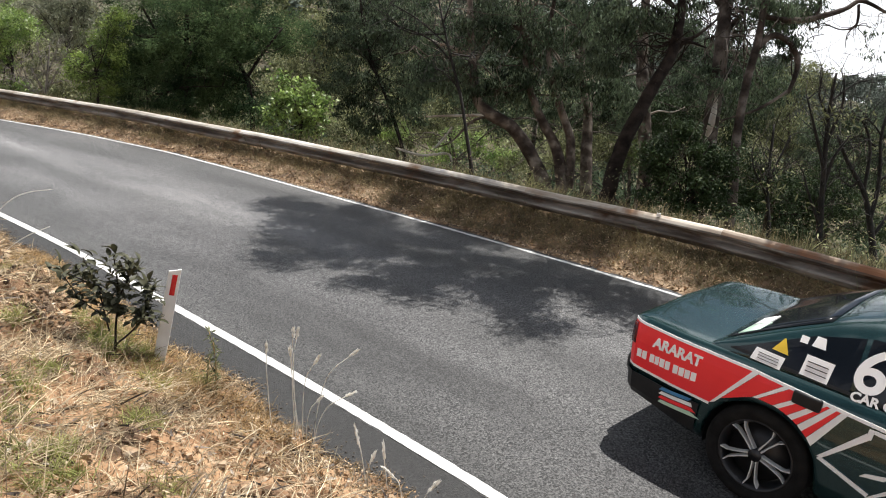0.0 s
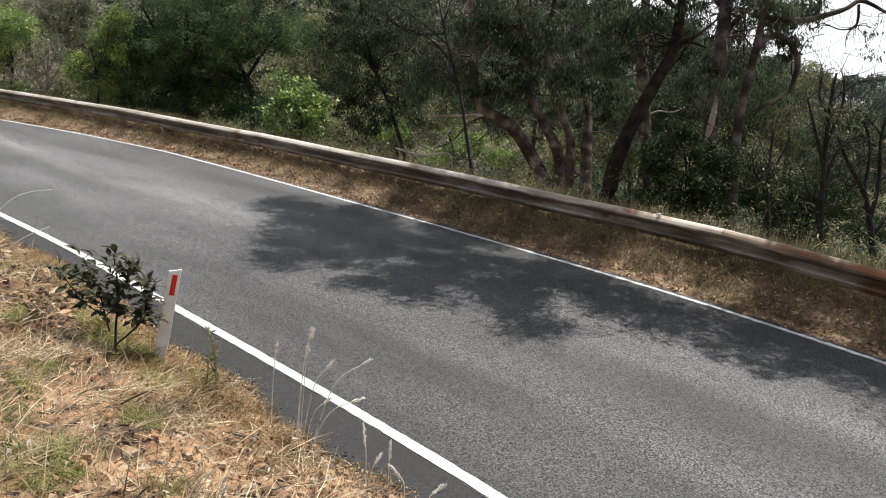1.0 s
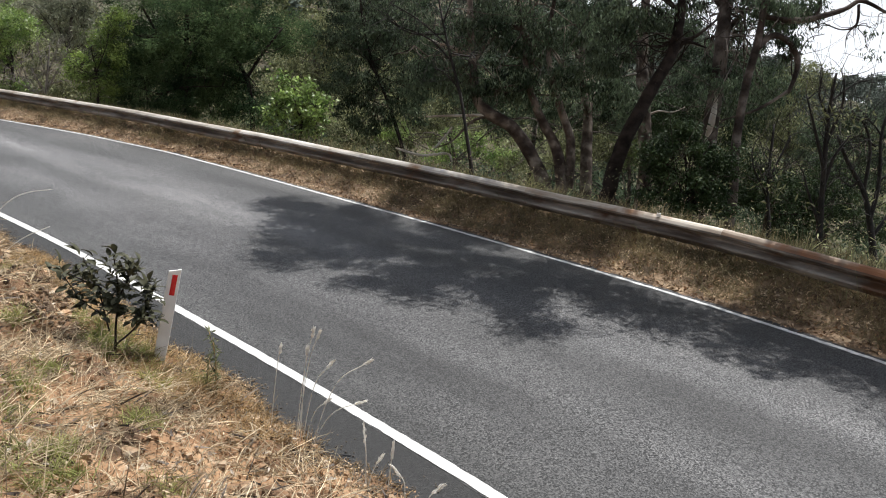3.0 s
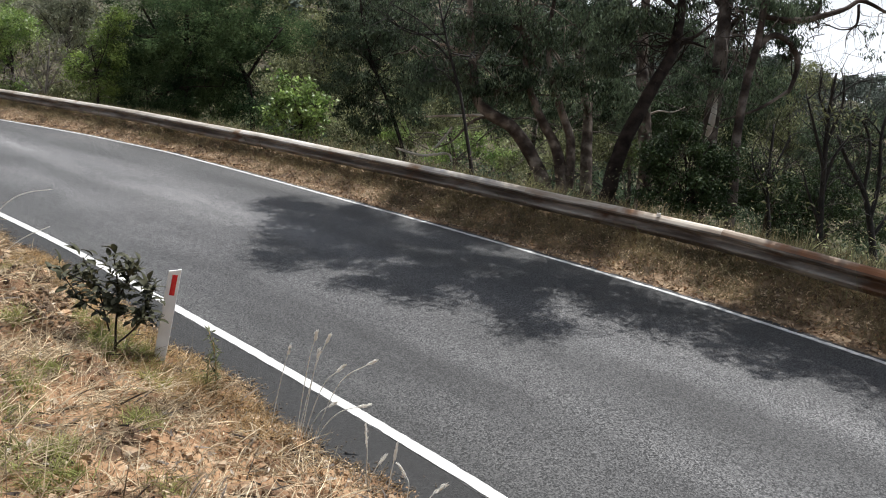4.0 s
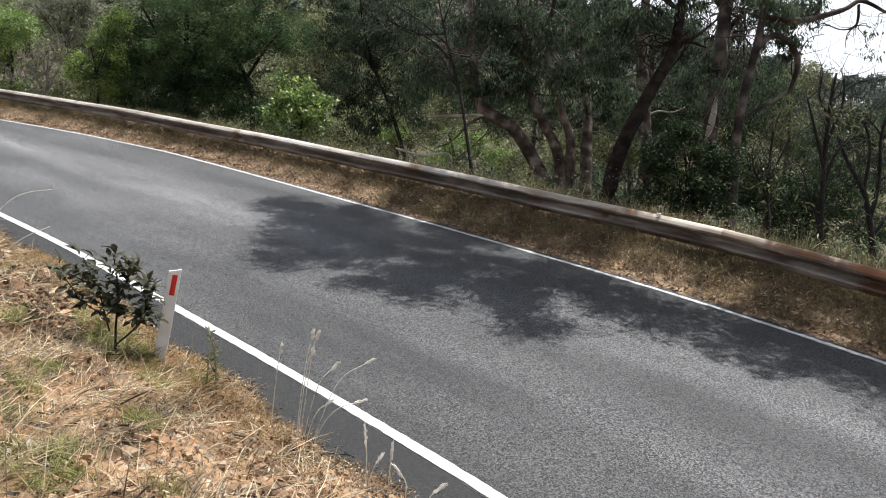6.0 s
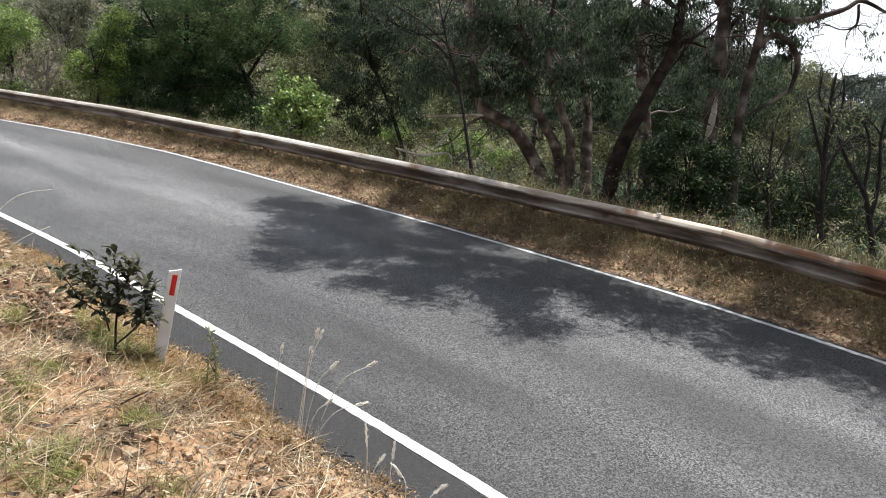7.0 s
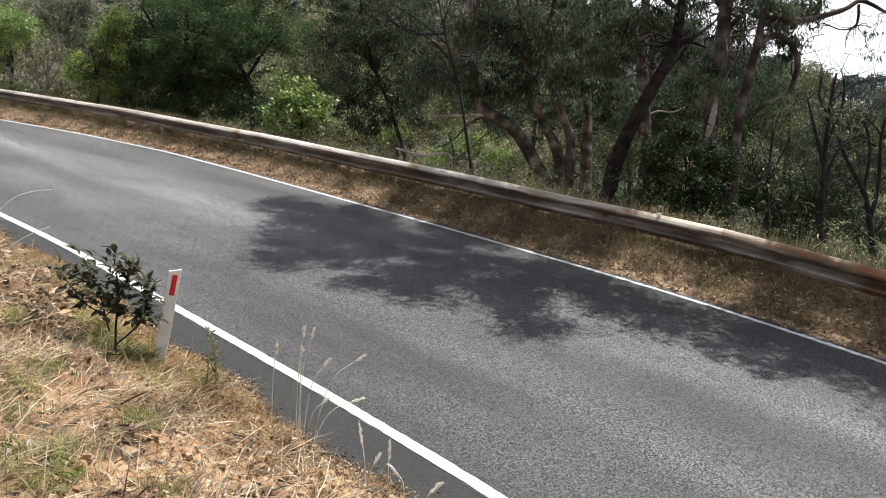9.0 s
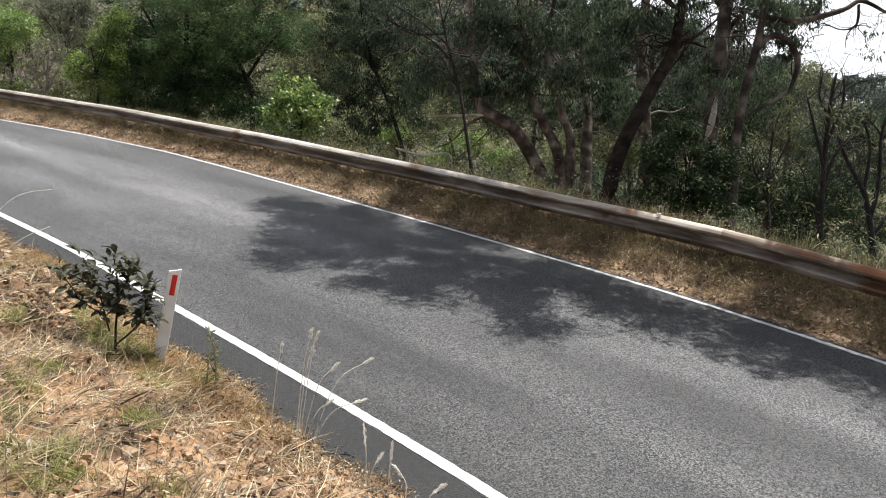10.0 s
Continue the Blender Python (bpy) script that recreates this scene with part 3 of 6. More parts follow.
# trees beyond the guard rail, from the uphill end to the downhill end
tree("wattle_tree", "dense dark-green feathery wattle tree behind the rail",
     [(-8.55, 22.91, -0.72, 0.125), (-8.66, 23.43, 1.22, 0.102), (-8.82, 23.86, 2.81, 0.080), (-8.82, 24.53, 5.29, 0.045)],
     [[(-8.64, 23.39, 1.05, 0.068), (-9.52, 23.75, 2.40, 0.057), (-10.35, 24.07, 3.59, 0.034)],
      [(-6.36, 22.98, -0.48, 0.091), (-6.68, 23.47, 1.36, 0.068), (-7.27, 23.72, 2.30, 0.057), (-7.58, 24.03, 3.43, 0.034)],
      [(-6.77, 23.52, 1.54, 0.057), (-6.30, 23.74, 2.37, 0.045), (-5.72, 23.97, 3.21, 0.034)],
      [(-8.76, 23.67, 2.10, 0.057), (-7.96, 24.07, 3.58, 0.034), (-7.88, 24.45, 5.01, 0.034)]],
     [(-10.25, 23.74, 2.35, 1.28, 1.21, 1.10, 14504),
      (-8.63, 23.86, 2.82, 1.47, 1.61, 1.47, 22101),
      (-6.99, 23.89, 2.94, 1.28, 1.21, 1.10, 14504),
      (-9.23, 23.38, 1.00, 1.83, 1.11, 1.01, 18993),
      (-7.57, 23.36, 0.95, 1.47, 0.81, 0.73, 11050),
      (-10.64, 23.49, 1.44, 1.10, 1.01, 0.92, 10360),
      (-8.80, 24.43, 4.94, 2.57, 1.41, 1.28, 11845),
      (-10.39, 24.21, 4.12, 1.47, 1.01, 0.92, 4834),
      (-6.94, 24.37, 4.72, 1.65, 1.21, 1.10, 6526),
      (-6.43, 23.24, 0.49, 1.10, 0.56, 0.51, 5801),
      (-5.77, 24.96, 3.06, 0.96, 0.84, 0.77, 7520),
      (-8.02, 23.64, 1.98, 1.65, 1.21, 1.10, 18648),
      (-9.35, 23.16, 0.20, 1.65, 0.50, 0.46, 7770)],
     BARK_DARK, LEAF_WATTLE, 11, length=0.1, width=0.022, droop=0.2, twigs=4, spread=0.3, per_clump=350)
tree("wattle_sapling", "lighter green young wattle behind the rail",
     [(-10.96, 22.14, 0.24, 0.043), (-11.14, 22.45, 1.42, 0.033), (-11.38, 22.67, 2.25, 0.022)],
     [[(-11.13, 22.41, 1.25, 0.033), (-11.68, 22.49, 1.55, 0.022), (-11.95, 22.53, 1.70, 0.016)]],
     [(-11.51, 22.51, 1.65, 0.53, 0.46, 0.42, 1895),
      (-10.95, 22.71, 2.37, 0.55, 0.46, 0.42, 1969),
      (-11.75, 22.42, 1.20, 0.46, 0.33, 0.31, 1021),
      (-10.95, 22.45, 1.05, 0.75, 0.40, 0.42, 2400),
      (-10.45, 22.65, 2.95, 0.60, 0.46, 0.42, 2000),
      (-11.15, 22.40, 0.45, 0.60, 0.35, 0.32, 1500),
      (-10.64, 22.55, 1.79, 0.53, 0.48, 0.44, 1974)],
     BARK_DARK, LEAF_YOUNG, 12, length=0.1, width=0.022, droop=0.1, twigs=4, spread=0.2)
tree("wattle_tree", "bright green rounded wattle crown beyond the rail",
     [(-16.19, 26.21, -0.02, 0.064), (-16.26, 26.58, 1.38, 0.051), (-16.49, 26.90, 2.56, 0.039)],
     [],
     [(-16.35, 26.90, 2.58, 0.95, 0.82, 0.75, 5413),
      (-17.18, 26.78, 2.11, 1.04, 0.91, 0.83, 6537),
      (-16.72, 26.60, 1.44, 0.83, 0.50, 0.46, 2876),
      (-16.44, 26.36, 0.56, 0.83, 0.36, 0.33, 2092),
      (-18.09, 27.03, 3.05, 1.66, 1.37, 1.24, 15690)],
     BARK_DARK, LEAF_BRIGHT, 13, length=0.11, width=0.024, droop=0.1, twigs=4, spread=0.2)
tree("gum_tree", "grey-green eucalypt on the far bank",
     [(-18.47, 34.32, -0.64, 0.118), (-18.60, 34.95, 1.71, 0.084), (-18.56, 35.59, 4.07, 0.067)],
     [],
     [(-19.04, 35.37, 3.25, 1.63, 1.19, 1.08, 5138),
      (-17.46, 35.54, 3.89, 1.63, 1.34, 1.22, 5781),
      (-19.45, 35.85, 5.06, 2.44, 1.49, 1.35, 3372),
      (-16.82, 35.20, 2.62, 1.08, 1.19, 1.08, 3425),
      (-18.13, 35.03, 2.00, 1.35, 1.19, 1.08, 4282),
      (-20.43, 35.48, 3.68, 1.08, 1.19, 1.08, 3425),
      (-15.82, 35.50, 3.75, 1.35, 1.49, 1.35, 5352)],
     BARK_GREY, LEAF_SILVER, 14, length=0.16, width=0.035, twigs=4, spread=0.3)
tree("dead_shrub", "leafless grey twiggy shrub behind the rail",
     [(-13.79, 24.19, 0.17, 0.047), (-13.79, 24.46, 1.19, 0.036), (-13.79, 24.71, 2.12, 0.018)],
     [[(-13.78, 24.26, 0.45, 0.030), (-14.25, 24.45, 1.16, 0.024), (-14.68, 24.59, 1.68, 0.012)],
      [(-13.79, 24.31, 0.63, 0.030), (-13.41, 24.52, 1.40, 0.024), (-13.20, 24.65, 1.88, 0.012)],
      [(-13.78, 24.41, 1.01, 0.024), (-14.10, 24.60, 1.72, 0.018), (-14.23, 24.73, 2.18, 0.012)],
      [(-13.78, 24.36, 0.82, 0.024), (-13.09, 24.42, 1.06, 0.018), (-12.74, 24.53, 1.45, 0.012)],
      [(-13.79, 24.24, 0.36, 0.024), (-14.61, 24.35, 0.76, 0.018), (-15.00, 24.39, 0.92, 0.012)],
      [(-13.79, 24.46, 1.19, 0.024), (-13.58, 24.64, 1.85, 0.015), (-13.50, 24.76, 2.32, 0.009)],
      [(-13.78, 24.29, 0.54, 0.024), (-14.30, 24.30, 0.60, 0.018), (-14.84, 24.49, 1.30, 0.009)]],
     [(-13.91, 24.61, 1.74, 0.77, 0.84, 0.77, 919)],
     DEAD_TWIG, LEAF_OLIVE, 15, length=0.09, width=0.016, category='shrub', twigs=14, spread=0.2, spray=12)
tree("leafy_bush", "bright green broad-leaved bush behind the rail",
     [(-3.72, 17.48, 0.25, 0.043), (-3.73, 17.63, 0.82, 0.035), (-3.84, 17.81, 1.49, 0.017)],
     [],
     [(-3.79, 17.72, 1.15, 0.73, 0.52, 0.47, 960),
      (-3.97, 17.86, 1.68, 0.45, 0.34, 0.31, 382),
      (-3.35, 17.68, 0.98, 0.50, 0.43, 0.39, 547),
      (-4.31, 17.68, 0.98, 0.31, 0.31, 0.28, 238),
      (-3.60, 17.80, 1.44, 0.56, 0.40, 0.36, 564),
      (-3.96, 17.58, 0.64, 0.50, 0.25, 0.22, 312),
      (-4.19, 17.91, 1.87, 0.20, 0.18, 0.17, 91)],
     BARK_DARK, LEAF_BRIGHT, 16, length=0.13, width=0.045, droop=0.3, category='bush', twigs=4, spread=0.16, per_clump=60)
tree("gum_tree", "slender grey-green eucalypt with drooping leaves",
     [(-1.29, 20.92, -0.45, 0.062), (-1.88, 21.34, 1.13, 0.052), (-2.51, 21.67, 2.38, 0.042), (-2.93, 22.06, 3.81, 0.031), (-3.11, 22.40, 5.09, 0.021)],
     [[(-2.32, 21.57, 1.99, 0.031), (-2.84, 21.75, 2.68, 0.021), (-3.38, 21.87, 3.13, 0.016)],
      [(-1.88, 21.34, 1.13, 0.031), (-1.27, 21.57, 1.98, 0.021), (-1.07, 21.75, 2.65, 0.016)]],
     [(-2.80, 21.62, 2.20, 1.17, 0.92, 0.84, 4720),
      (-2.05, 21.94, 3.39, 1.17, 0.92, 0.84, 4720),
      (-3.39, 21.92, 3.29, 0.84, 0.74, 0.67, 2697),
      (-2.54, 21.28, 0.92, 1.00, 0.74, 0.67, 3237),
      (-1.39, 21.39, 1.33, 0.84, 0.92, 0.84, 3372),
      (-3.32, 22.27, 4.59, 1.34, 0.92, 0.84, 4600),
      (-1.40, 22.20, 4.45, 1.20, 0.90, 0.75, 4200),
      (-1.14, 21.70, 2.48, 0.84, 0.92, 1.00, 4046),
      (-3.42, 21.44, 1.50, 0.67, 0.74, 0.67, 2158)],
     BARK_DARK, LEAF_GUM, 17, length=0.12, width=0.025, droop=1.5, twigs=5)
tree("dead_sapling", "thin black leafless sapling beside the rail",
     [(0.48, 13.89, 0.37, 0.045), (0.30, 14.11, 1.20, 0.036), (0.12, 14.31, 1.94, 0.032), (-0.17, 14.54, 2.79, 0.027), (-0.42, 14.76, 3.63, 0.018), (-0.54, 14.93, 4.27, 0.013)],
     [[(-0.10, 14.48, 2.58, 0.022), (-0.57, 14.59, 2.98, 0.018), (-1.26, 14.65, 3.20, 0.011)],
      [(-0.20, 14.56, 2.89, 0.018), (-0.83, 14.68, 3.34, 0.014), (-1.41, 14.76, 3.62, 0.009)],
      [(-0.32, 14.68, 3.32, 0.018), (-0.19, 14.80, 3.76, 0.013), (-0.04, 14.89, 4.09, 0.009)],
      [(0.12, 14.31, 1.94, 0.018), (-0.07, 14.39, 2.25, 0.013), (-0.42, 14.44, 2.45, 0.009)],
      [(-0.27, 14.62, 3.10, 0.018), (-0.92, 14.61, 3.06, 0.013), (-1.50, 14.68, 3.34, 0.007)],
      [(-0.14, 14.52, 2.74, 0.018), (0.23, 14.51, 2.71, 0.018), (0.28, 14.53, 2.77, 0.009)]],
     [(-0.94, 14.70, 3.38, 0.45, 0.37, 0.33, 69)],
     CHAR, LEAF_GUM, 18, length=0.14, width=0.023, category='sapling', twigs=8, sides=7, spray=5)
tree("gum_tree", "large multi-trunked gum leaning out over the slope",
     [(2.25, 15.82, -0.16, 0.127), (1.83, 16.04, 0.67, 0.119), (1.33, 16.20, 1.25, 0.111), (0.84, 16.26, 1.49, 0.103), (0.52, 16.35, 1.81, 0.087), (0.33, 16.59, 2.72, 0.071), (0.20, 16.89, 3.83, 0.055), (0.05, 17.31, 5.42, 0.040)],
     [[(2.59, 15.84, -0.08, 0.111), (2.39, 16.08, 0.83, 0.095), (2.02, 16.24, 1.43, 0.079), (1.65, 16.45, 2.20, 0.063), (1.43, 16.74, 3.30, 0.047), (1.15, 17.07, 4.51, 0.032)],
      [(2.71, 15.86, -0.01, 0.095), (2.69, 16.14, 1.04, 0.079), (2.30, 16.40, 2.00, 0.063), (2.02, 16.69, 3.09, 0.047), (2.12, 17.02, 4.34, 0.032)],
      [(0.37, 16.56, 2.60, 0.040), (0.86, 16.73, 3.26, 0.032), (1.47, 16.84, 3.67, 0.024)],
      [(1.04, 16.79, 3.45, 0.047), (1.49, 16.76, 3.36, 0.047), (1.65, 16.65, 2.94, 0.024)],
      [(0.87, 16.25, 1.47, 0.024), (0.44, 16.21, 1.31, 0.024), (0.02, 16.09, 0.85, 0.016), (-0.35, 16.04, 0.67, 0.008)]],
     [(0.69, 16.43, 2.13, 1.02, 0.48, 0.43, 2243),
      (1.57, 16.48, 2.32, 0.89, 0.62, 0.56, 2539),
      (0.47, 16.76, 3.35, 1.15, 0.70, 0.64, 3710),
      (1.75, 16.75, 3.32, 1.02, 0.70, 0.64, 3298),
      (-0.34, 16.48, 2.31, 0.64, 0.56, 0.51, 1649),
      (2.47, 16.47, 2.26, 0.64, 0.70, 0.64, 2061),
      (0.76, 17.09, 4.61, 2.04, 0.84, 0.77, 2770),
      (2.74, 16.87, 3.76, 0.77, 0.70, 0.64, 2473),
      (-0.58, 17.78, 3.32, 0.54, 0.60, 0.54, 893)],
     BARK_MID, LEAF_GUM, 19, girth=1.3, overhang=[(-0.28, 13.22, 6.48, 1.05, 1.10, 0.50, 9600), (-0.30, 11.21, 6.91, 0.90, 0.90, 0.41, 6003), (-1.36, 13.81, 6.19, 0.62, 0.70, 0.32, 3600), (0.90, 11.79, 6.62, 1.20, 1.20, 0.54, 10672), (-0.55, 12.27, 6.77, 0.80, 0.80, 0.36, 4743), (1.57, 13.29, 6.05, 0.70, 0.70, 0.32, 3631), (1.70, 12.48, 6.19, 0.70, 0.70, 0.32, 3631), (0.69, 14.11, 6.05, 0.50, 0.50, 0.23, 1852)], dead=[[(0.77, 16.25, 1.47, 0.040), (-0.02, 16.24, 1.40, 0.032), (-0.59, 16.22, 1.34, 0.020)], [(-1.24, 16.02, 0.61, 0.020), (-0.65, 15.99, 0.49, 0.032), (-0.08, 16.01, 0.57, 0.032), (0.06, 15.97, 0.40, 0.020)], [(-0.35, 16.04, 0.67, 0.024), (-0.17, 16.10, 0.90, 0.024), (-0.00, 16.17, 1.16, 0.016)], [(-0.66, 16.67, 3.02, 0.032), (-0.13, 16.63, 2.88, 0.040), (0.32, 16.60, 2.75, 0.040)], [(3.50, 16.67, 3.01, 0.016), (3.73, 16.63, 2.87, 0.032), (3.67, 16.58, 2.69, 0.032), (3.57, 16.57, 2.64, 0.016)]], length=0.14, width=0.023, droop=1.5, twigs=5)
tree("gum_tree", "broken pale gum stem behind the rail",
     [(3.31, 16.82, -0.27, 0.101), (3.26, 17.08, 0.71, 0.092), (3.22, 17.31, 1.56, 0.076), (3.00, 17.61, 2.66, 0.059), (2.97, 17.96, 3.97, 0.042)],
     [[(3.22, 17.31, 1.56, 0.042), (3.29, 17.37, 1.76, 0.025), (3.32, 17.40, 1.89, 0.017)]],
     [(3.04, 17.96, 3.97, 0.54, 0.60, 0.54, 687)],
     BARK_MID, LEAF_GUM, 20, girth=1.5, length=0.14, width=0.023, category='tree', twigs=3)
tree("gum_tree", "dark-barked gum leaning beside the guard rail",
     [(3.28, 14.36, 0.19, 0.136), (3.49, 14.61, 1.13, 0.122), (3.96, 14.90, 2.22, 0.107), (4.36, 15.12, 3.03, 0.093), (4.48, 15.31, 3.74, 0.086), (4.50, 15.60, 4.81, 0.072), (4.38, 16.16, 6.93, 0.050)],
     [[(4.42, 15.19, 3.29, 0.036), (4.82, 15.23, 3.43, 0.029), (5.12, 15.29, 3.68, 0.021)],
      [(4.38, 15.13, 3.06, 0.036), (4.65, 15.19, 3.31, 0.029), (5.07, 15.17, 3.23, 0.014)],
      [(4.48, 15.35, 3.91, 0.043), (3.82, 15.46, 4.31, 0.036), (2.98, 15.57, 4.70, 0.029)],
      [(4.49, 15.65, 5.03, 0.043), (5.20, 15.91, 5.98, 0.036), (5.69, 16.22, 7.13, 0.029)]],
     [(3.86, 15.34, 3.87, 0.58, 0.46, 0.42, 918),
      (3.13, 15.27, 3.59, 0.74, 0.58, 0.53, 2147),
      (3.69, 16.46, 2.22, 0.64, 0.70, 0.64, 2220),
      (4.13, 15.62, 4.89, 1.62, 0.64, 0.58, 1786),
      (2.89, 15.08, 2.90, 0.58, 0.51, 0.46, 1458),
      (4.71, 15.40, 4.10, 0.35, 0.20, 0.18, 210)],
     BARK_DARK, LEAF_GUM, 21, girth=1.25, overhang=[(2.00, 10.60, 6.48, 1.10, 1.10, 0.50, 8967), (1.07, 10.07, 6.77, 0.80, 0.80, 0.36, 4743), (2.45, 8.91, 6.62, 0.45, 0.45, 0.20, 1500), (3.09, 10.69, 6.34, 0.80, 0.80, 0.36, 4743), (3.69, 9.52, 6.19, 0.80, 0.80, 0.36, 4743), (2.40, 9.82, 6.84, 0.60, 0.60, 0.27, 2668), (3.37, 11.86, 5.76, 0.70, 0.70, 0.32, 3631), (2.38, 12.38, 5.76, 0.70, 0.70, 0.32, 3631)], length=0.14, width=0.023, droop=1.5, twigs=5)
tree("gum_tree", "gum with peeling reddish bark and dead side twigs",
     [(5.13, 18.43, -0.06, 0.183), (4.98, 18.85, 1.50, 0.174), (4.83, 19.19, 2.77, 0.155), (4.80, 19.57, 4.20, 0.128), (4.79, 20.03, 5.91, 0.091)],
     [],
     [(4.67, 19.42, 3.62, 0.74, 0.65, 0.59, 1221),
      (4.98, 19.88, 5.35, 1.62, 0.97, 0.88, 2350)],
     BARK_MID, LEAF_GUM, 22, dead=[[(5.01, 19.16, 2.64, 0.046), (4.60, 19.14, 2.59, 0.037), (4.34, 19.12, 2.51, 0.023)], [(5.05, 18.87, 1.56, 0.032), (5.34, 18.91, 1.71, 0.027), (5.71, 18.91, 1.71, 0.022), (6.02, 18.95, 1.86, 0.014)]], length=0.14, width=0.023, twigs=4)
tree("gum_tree", "tall gum with a pale orange scar on its trunk",
     [(6.05, 16.93, 0.12, 0.168), (6.17, 17.26, 1.38, 0.160), (6.26, 17.60, 2.63, 0.151), (6.32, 17.92, 3.82, 0.143), (6.36, 18.30, 5.26, 0.118), (6.33, 18.80, 7.10, 0.076)],
     [[(6.32, 17.88, 3.68, 0.059), (6.82, 18.03, 4.24, 0.050), (7.84, 18.26, 5.11, 0.034)],
      [(6.35, 18.02, 4.21, 0.050), (5.69, 18.19, 4.82, 0.042), (5.09, 18.39, 5.56, 0.025)]],
     [(5.66, 18.06, 4.36, 0.41, 0.27, 0.24, 348),
      (6.33, 17.60, 2.63, 0.49, 0.54, 0.49, 974),
      (6.93, 18.10, 4.52, 0.68, 0.33, 0.30, 1181),
      (7.44, 16.99, 4.22, 0.51, 0.56, 0.51, 1979),
      (6.45, 18.38, 5.53, 2.03, 0.89, 0.81, 3383),
      (6.00, 18.59, 2.45, 0.52, 0.57, 0.57, 1213),
      (7.72, 18.07, 2.45, 0.56, 0.61, 0.70, 1821),
      (6.43, 16.48, 2.30, 0.45, 0.49, 0.64, 1165),
      (7.29, 16.82, 3.59, 0.33, 0.36, 0.38, 742)],
     BARK_GREY, LEAF_GUM, 23, girth=1.15, overhang=[(5.07, 8.68, 6.48, 0.90, 0.90, 0.41, 6003), (6.04, 8.30, 6.48, 0.80, 0.80, 0.36, 4743), (4.87, 9.40, 6.05, 0.60, 0.60, 0.27, 2668), (6.57, 7.35, 6.70, 1.00, 1.00, 0.45, 7411), (7.52, 5.98, 6.48, 1.30, 1.30, 0.59, 12524), (6.66, 8.76, 5.76, 0.70, 0.70, 0.32, 3631), (5.68, 9.78, 5.76, 0.70, 0.70, 0.32, 3631), (7.60, 7.37, 5.76, 0.80, 0.80, 0.36, 4743)], dead=[[(5.94, 16.80, 1.18, 0.025), (6.02, 16.88, 1.50, 0.076), (6.09, 16.99, 1.91, 0.067), (6.12, 17.08, 2.25, 0.025)]], length=0.14, width=0.023, droop=1.5, twigs=5)
tree("gum_tree", "gum with a pale arching limb beside the rail",
     [(6.03, 14.86, 0.12, 0.104), (6.02, 15.20, 1.39, 0.096), (6.12, 15.48, 2.44, 0.089), (6.29, 15.71, 3.32, 0.082), (6.38, 15.92, 4.08, 0.067), (6.38, 16.17, 5.01, 0.052)],
     [[(6.18, 15.60, 2.91, 0.044), (6.37, 15.73, 3.36, 0.059), (6.65, 15.79, 3.60, 0.067), (6.99, 15.76, 3.48, 0.067), (7.19, 15.66, 3.12, 0.067), (7.15, 15.57, 2.77, 0.052), (7.03, 15.48, 2.44, 0.037)],
      [(7.07, 15.50, 2.51, 0.037), (6.41, 15.38, 2.07, 0.030), (5.65, 15.30, 1.78, 0.015)],
      [(6.38, 15.89, 3.97, 0.052), (6.93, 15.88, 3.93, 0.067), (7.46, 15.90, 4.01, 0.067), (8.10, 15.96, 4.24, 0.052), (8.45, 16.01, 4.44, 0.044), (8.98, 15.96, 4.24, 0.030)],
      [(7.46, 15.90, 4.01, 0.044), (7.58, 15.98, 4.31, 0.044), (7.41, 16.06, 4.62, 0.037)],
      [(8.39, 15.99, 4.36, 0.030), (8.40, 15.93, 4.11, 0.030), (8.35, 15.88, 3.92, 0.022), (8.07, 15.85, 3.82, 0.015), (7.68, 15.87, 3.92, 0.011)],
      [(8.45, 16.01, 4.44, 0.037), (8.97, 16.07, 4.64, 0.037), (9.81, 16.08, 4.67, 0.030)],
      [(8.41, 15.88, 3.94, 0.015), (8.20, 15.83, 3.75, 0.011), (8.17, 15.75, 3.46, 0.007)],
      [(7.15, 15.65, 3.09, 0.015), (7.37, 15.78, 3.57, 0.011), (7.72, 15.82, 3.71, 0.007)]],
     [(6.92, 15.91, 4.06, 0.43, 0.32, 0.29, 722),
      (6.43, 15.92, 4.08, 0.41, 0.37, 0.33, 796),
      (7.44, 15.95, 4.22, 0.22, 0.24, 0.22, 270),
      (7.09, 15.71, 3.32, 0.19, 0.21, 0.26, 294),
      (8.71, 15.73, 3.38, 0.17, 0.13, 0.12, 40),
      (8.73, 15.85, 3.84, 0.12, 0.13, 0.17, 29),
      (7.37, 15.78, 3.57, 0.17, 0.13, 0.12, 35)],
     BARK_GREY, LEAF_GUM, 24, length=0.14, width=0.023, droop=1.5, twigs=4, spread=0.18)
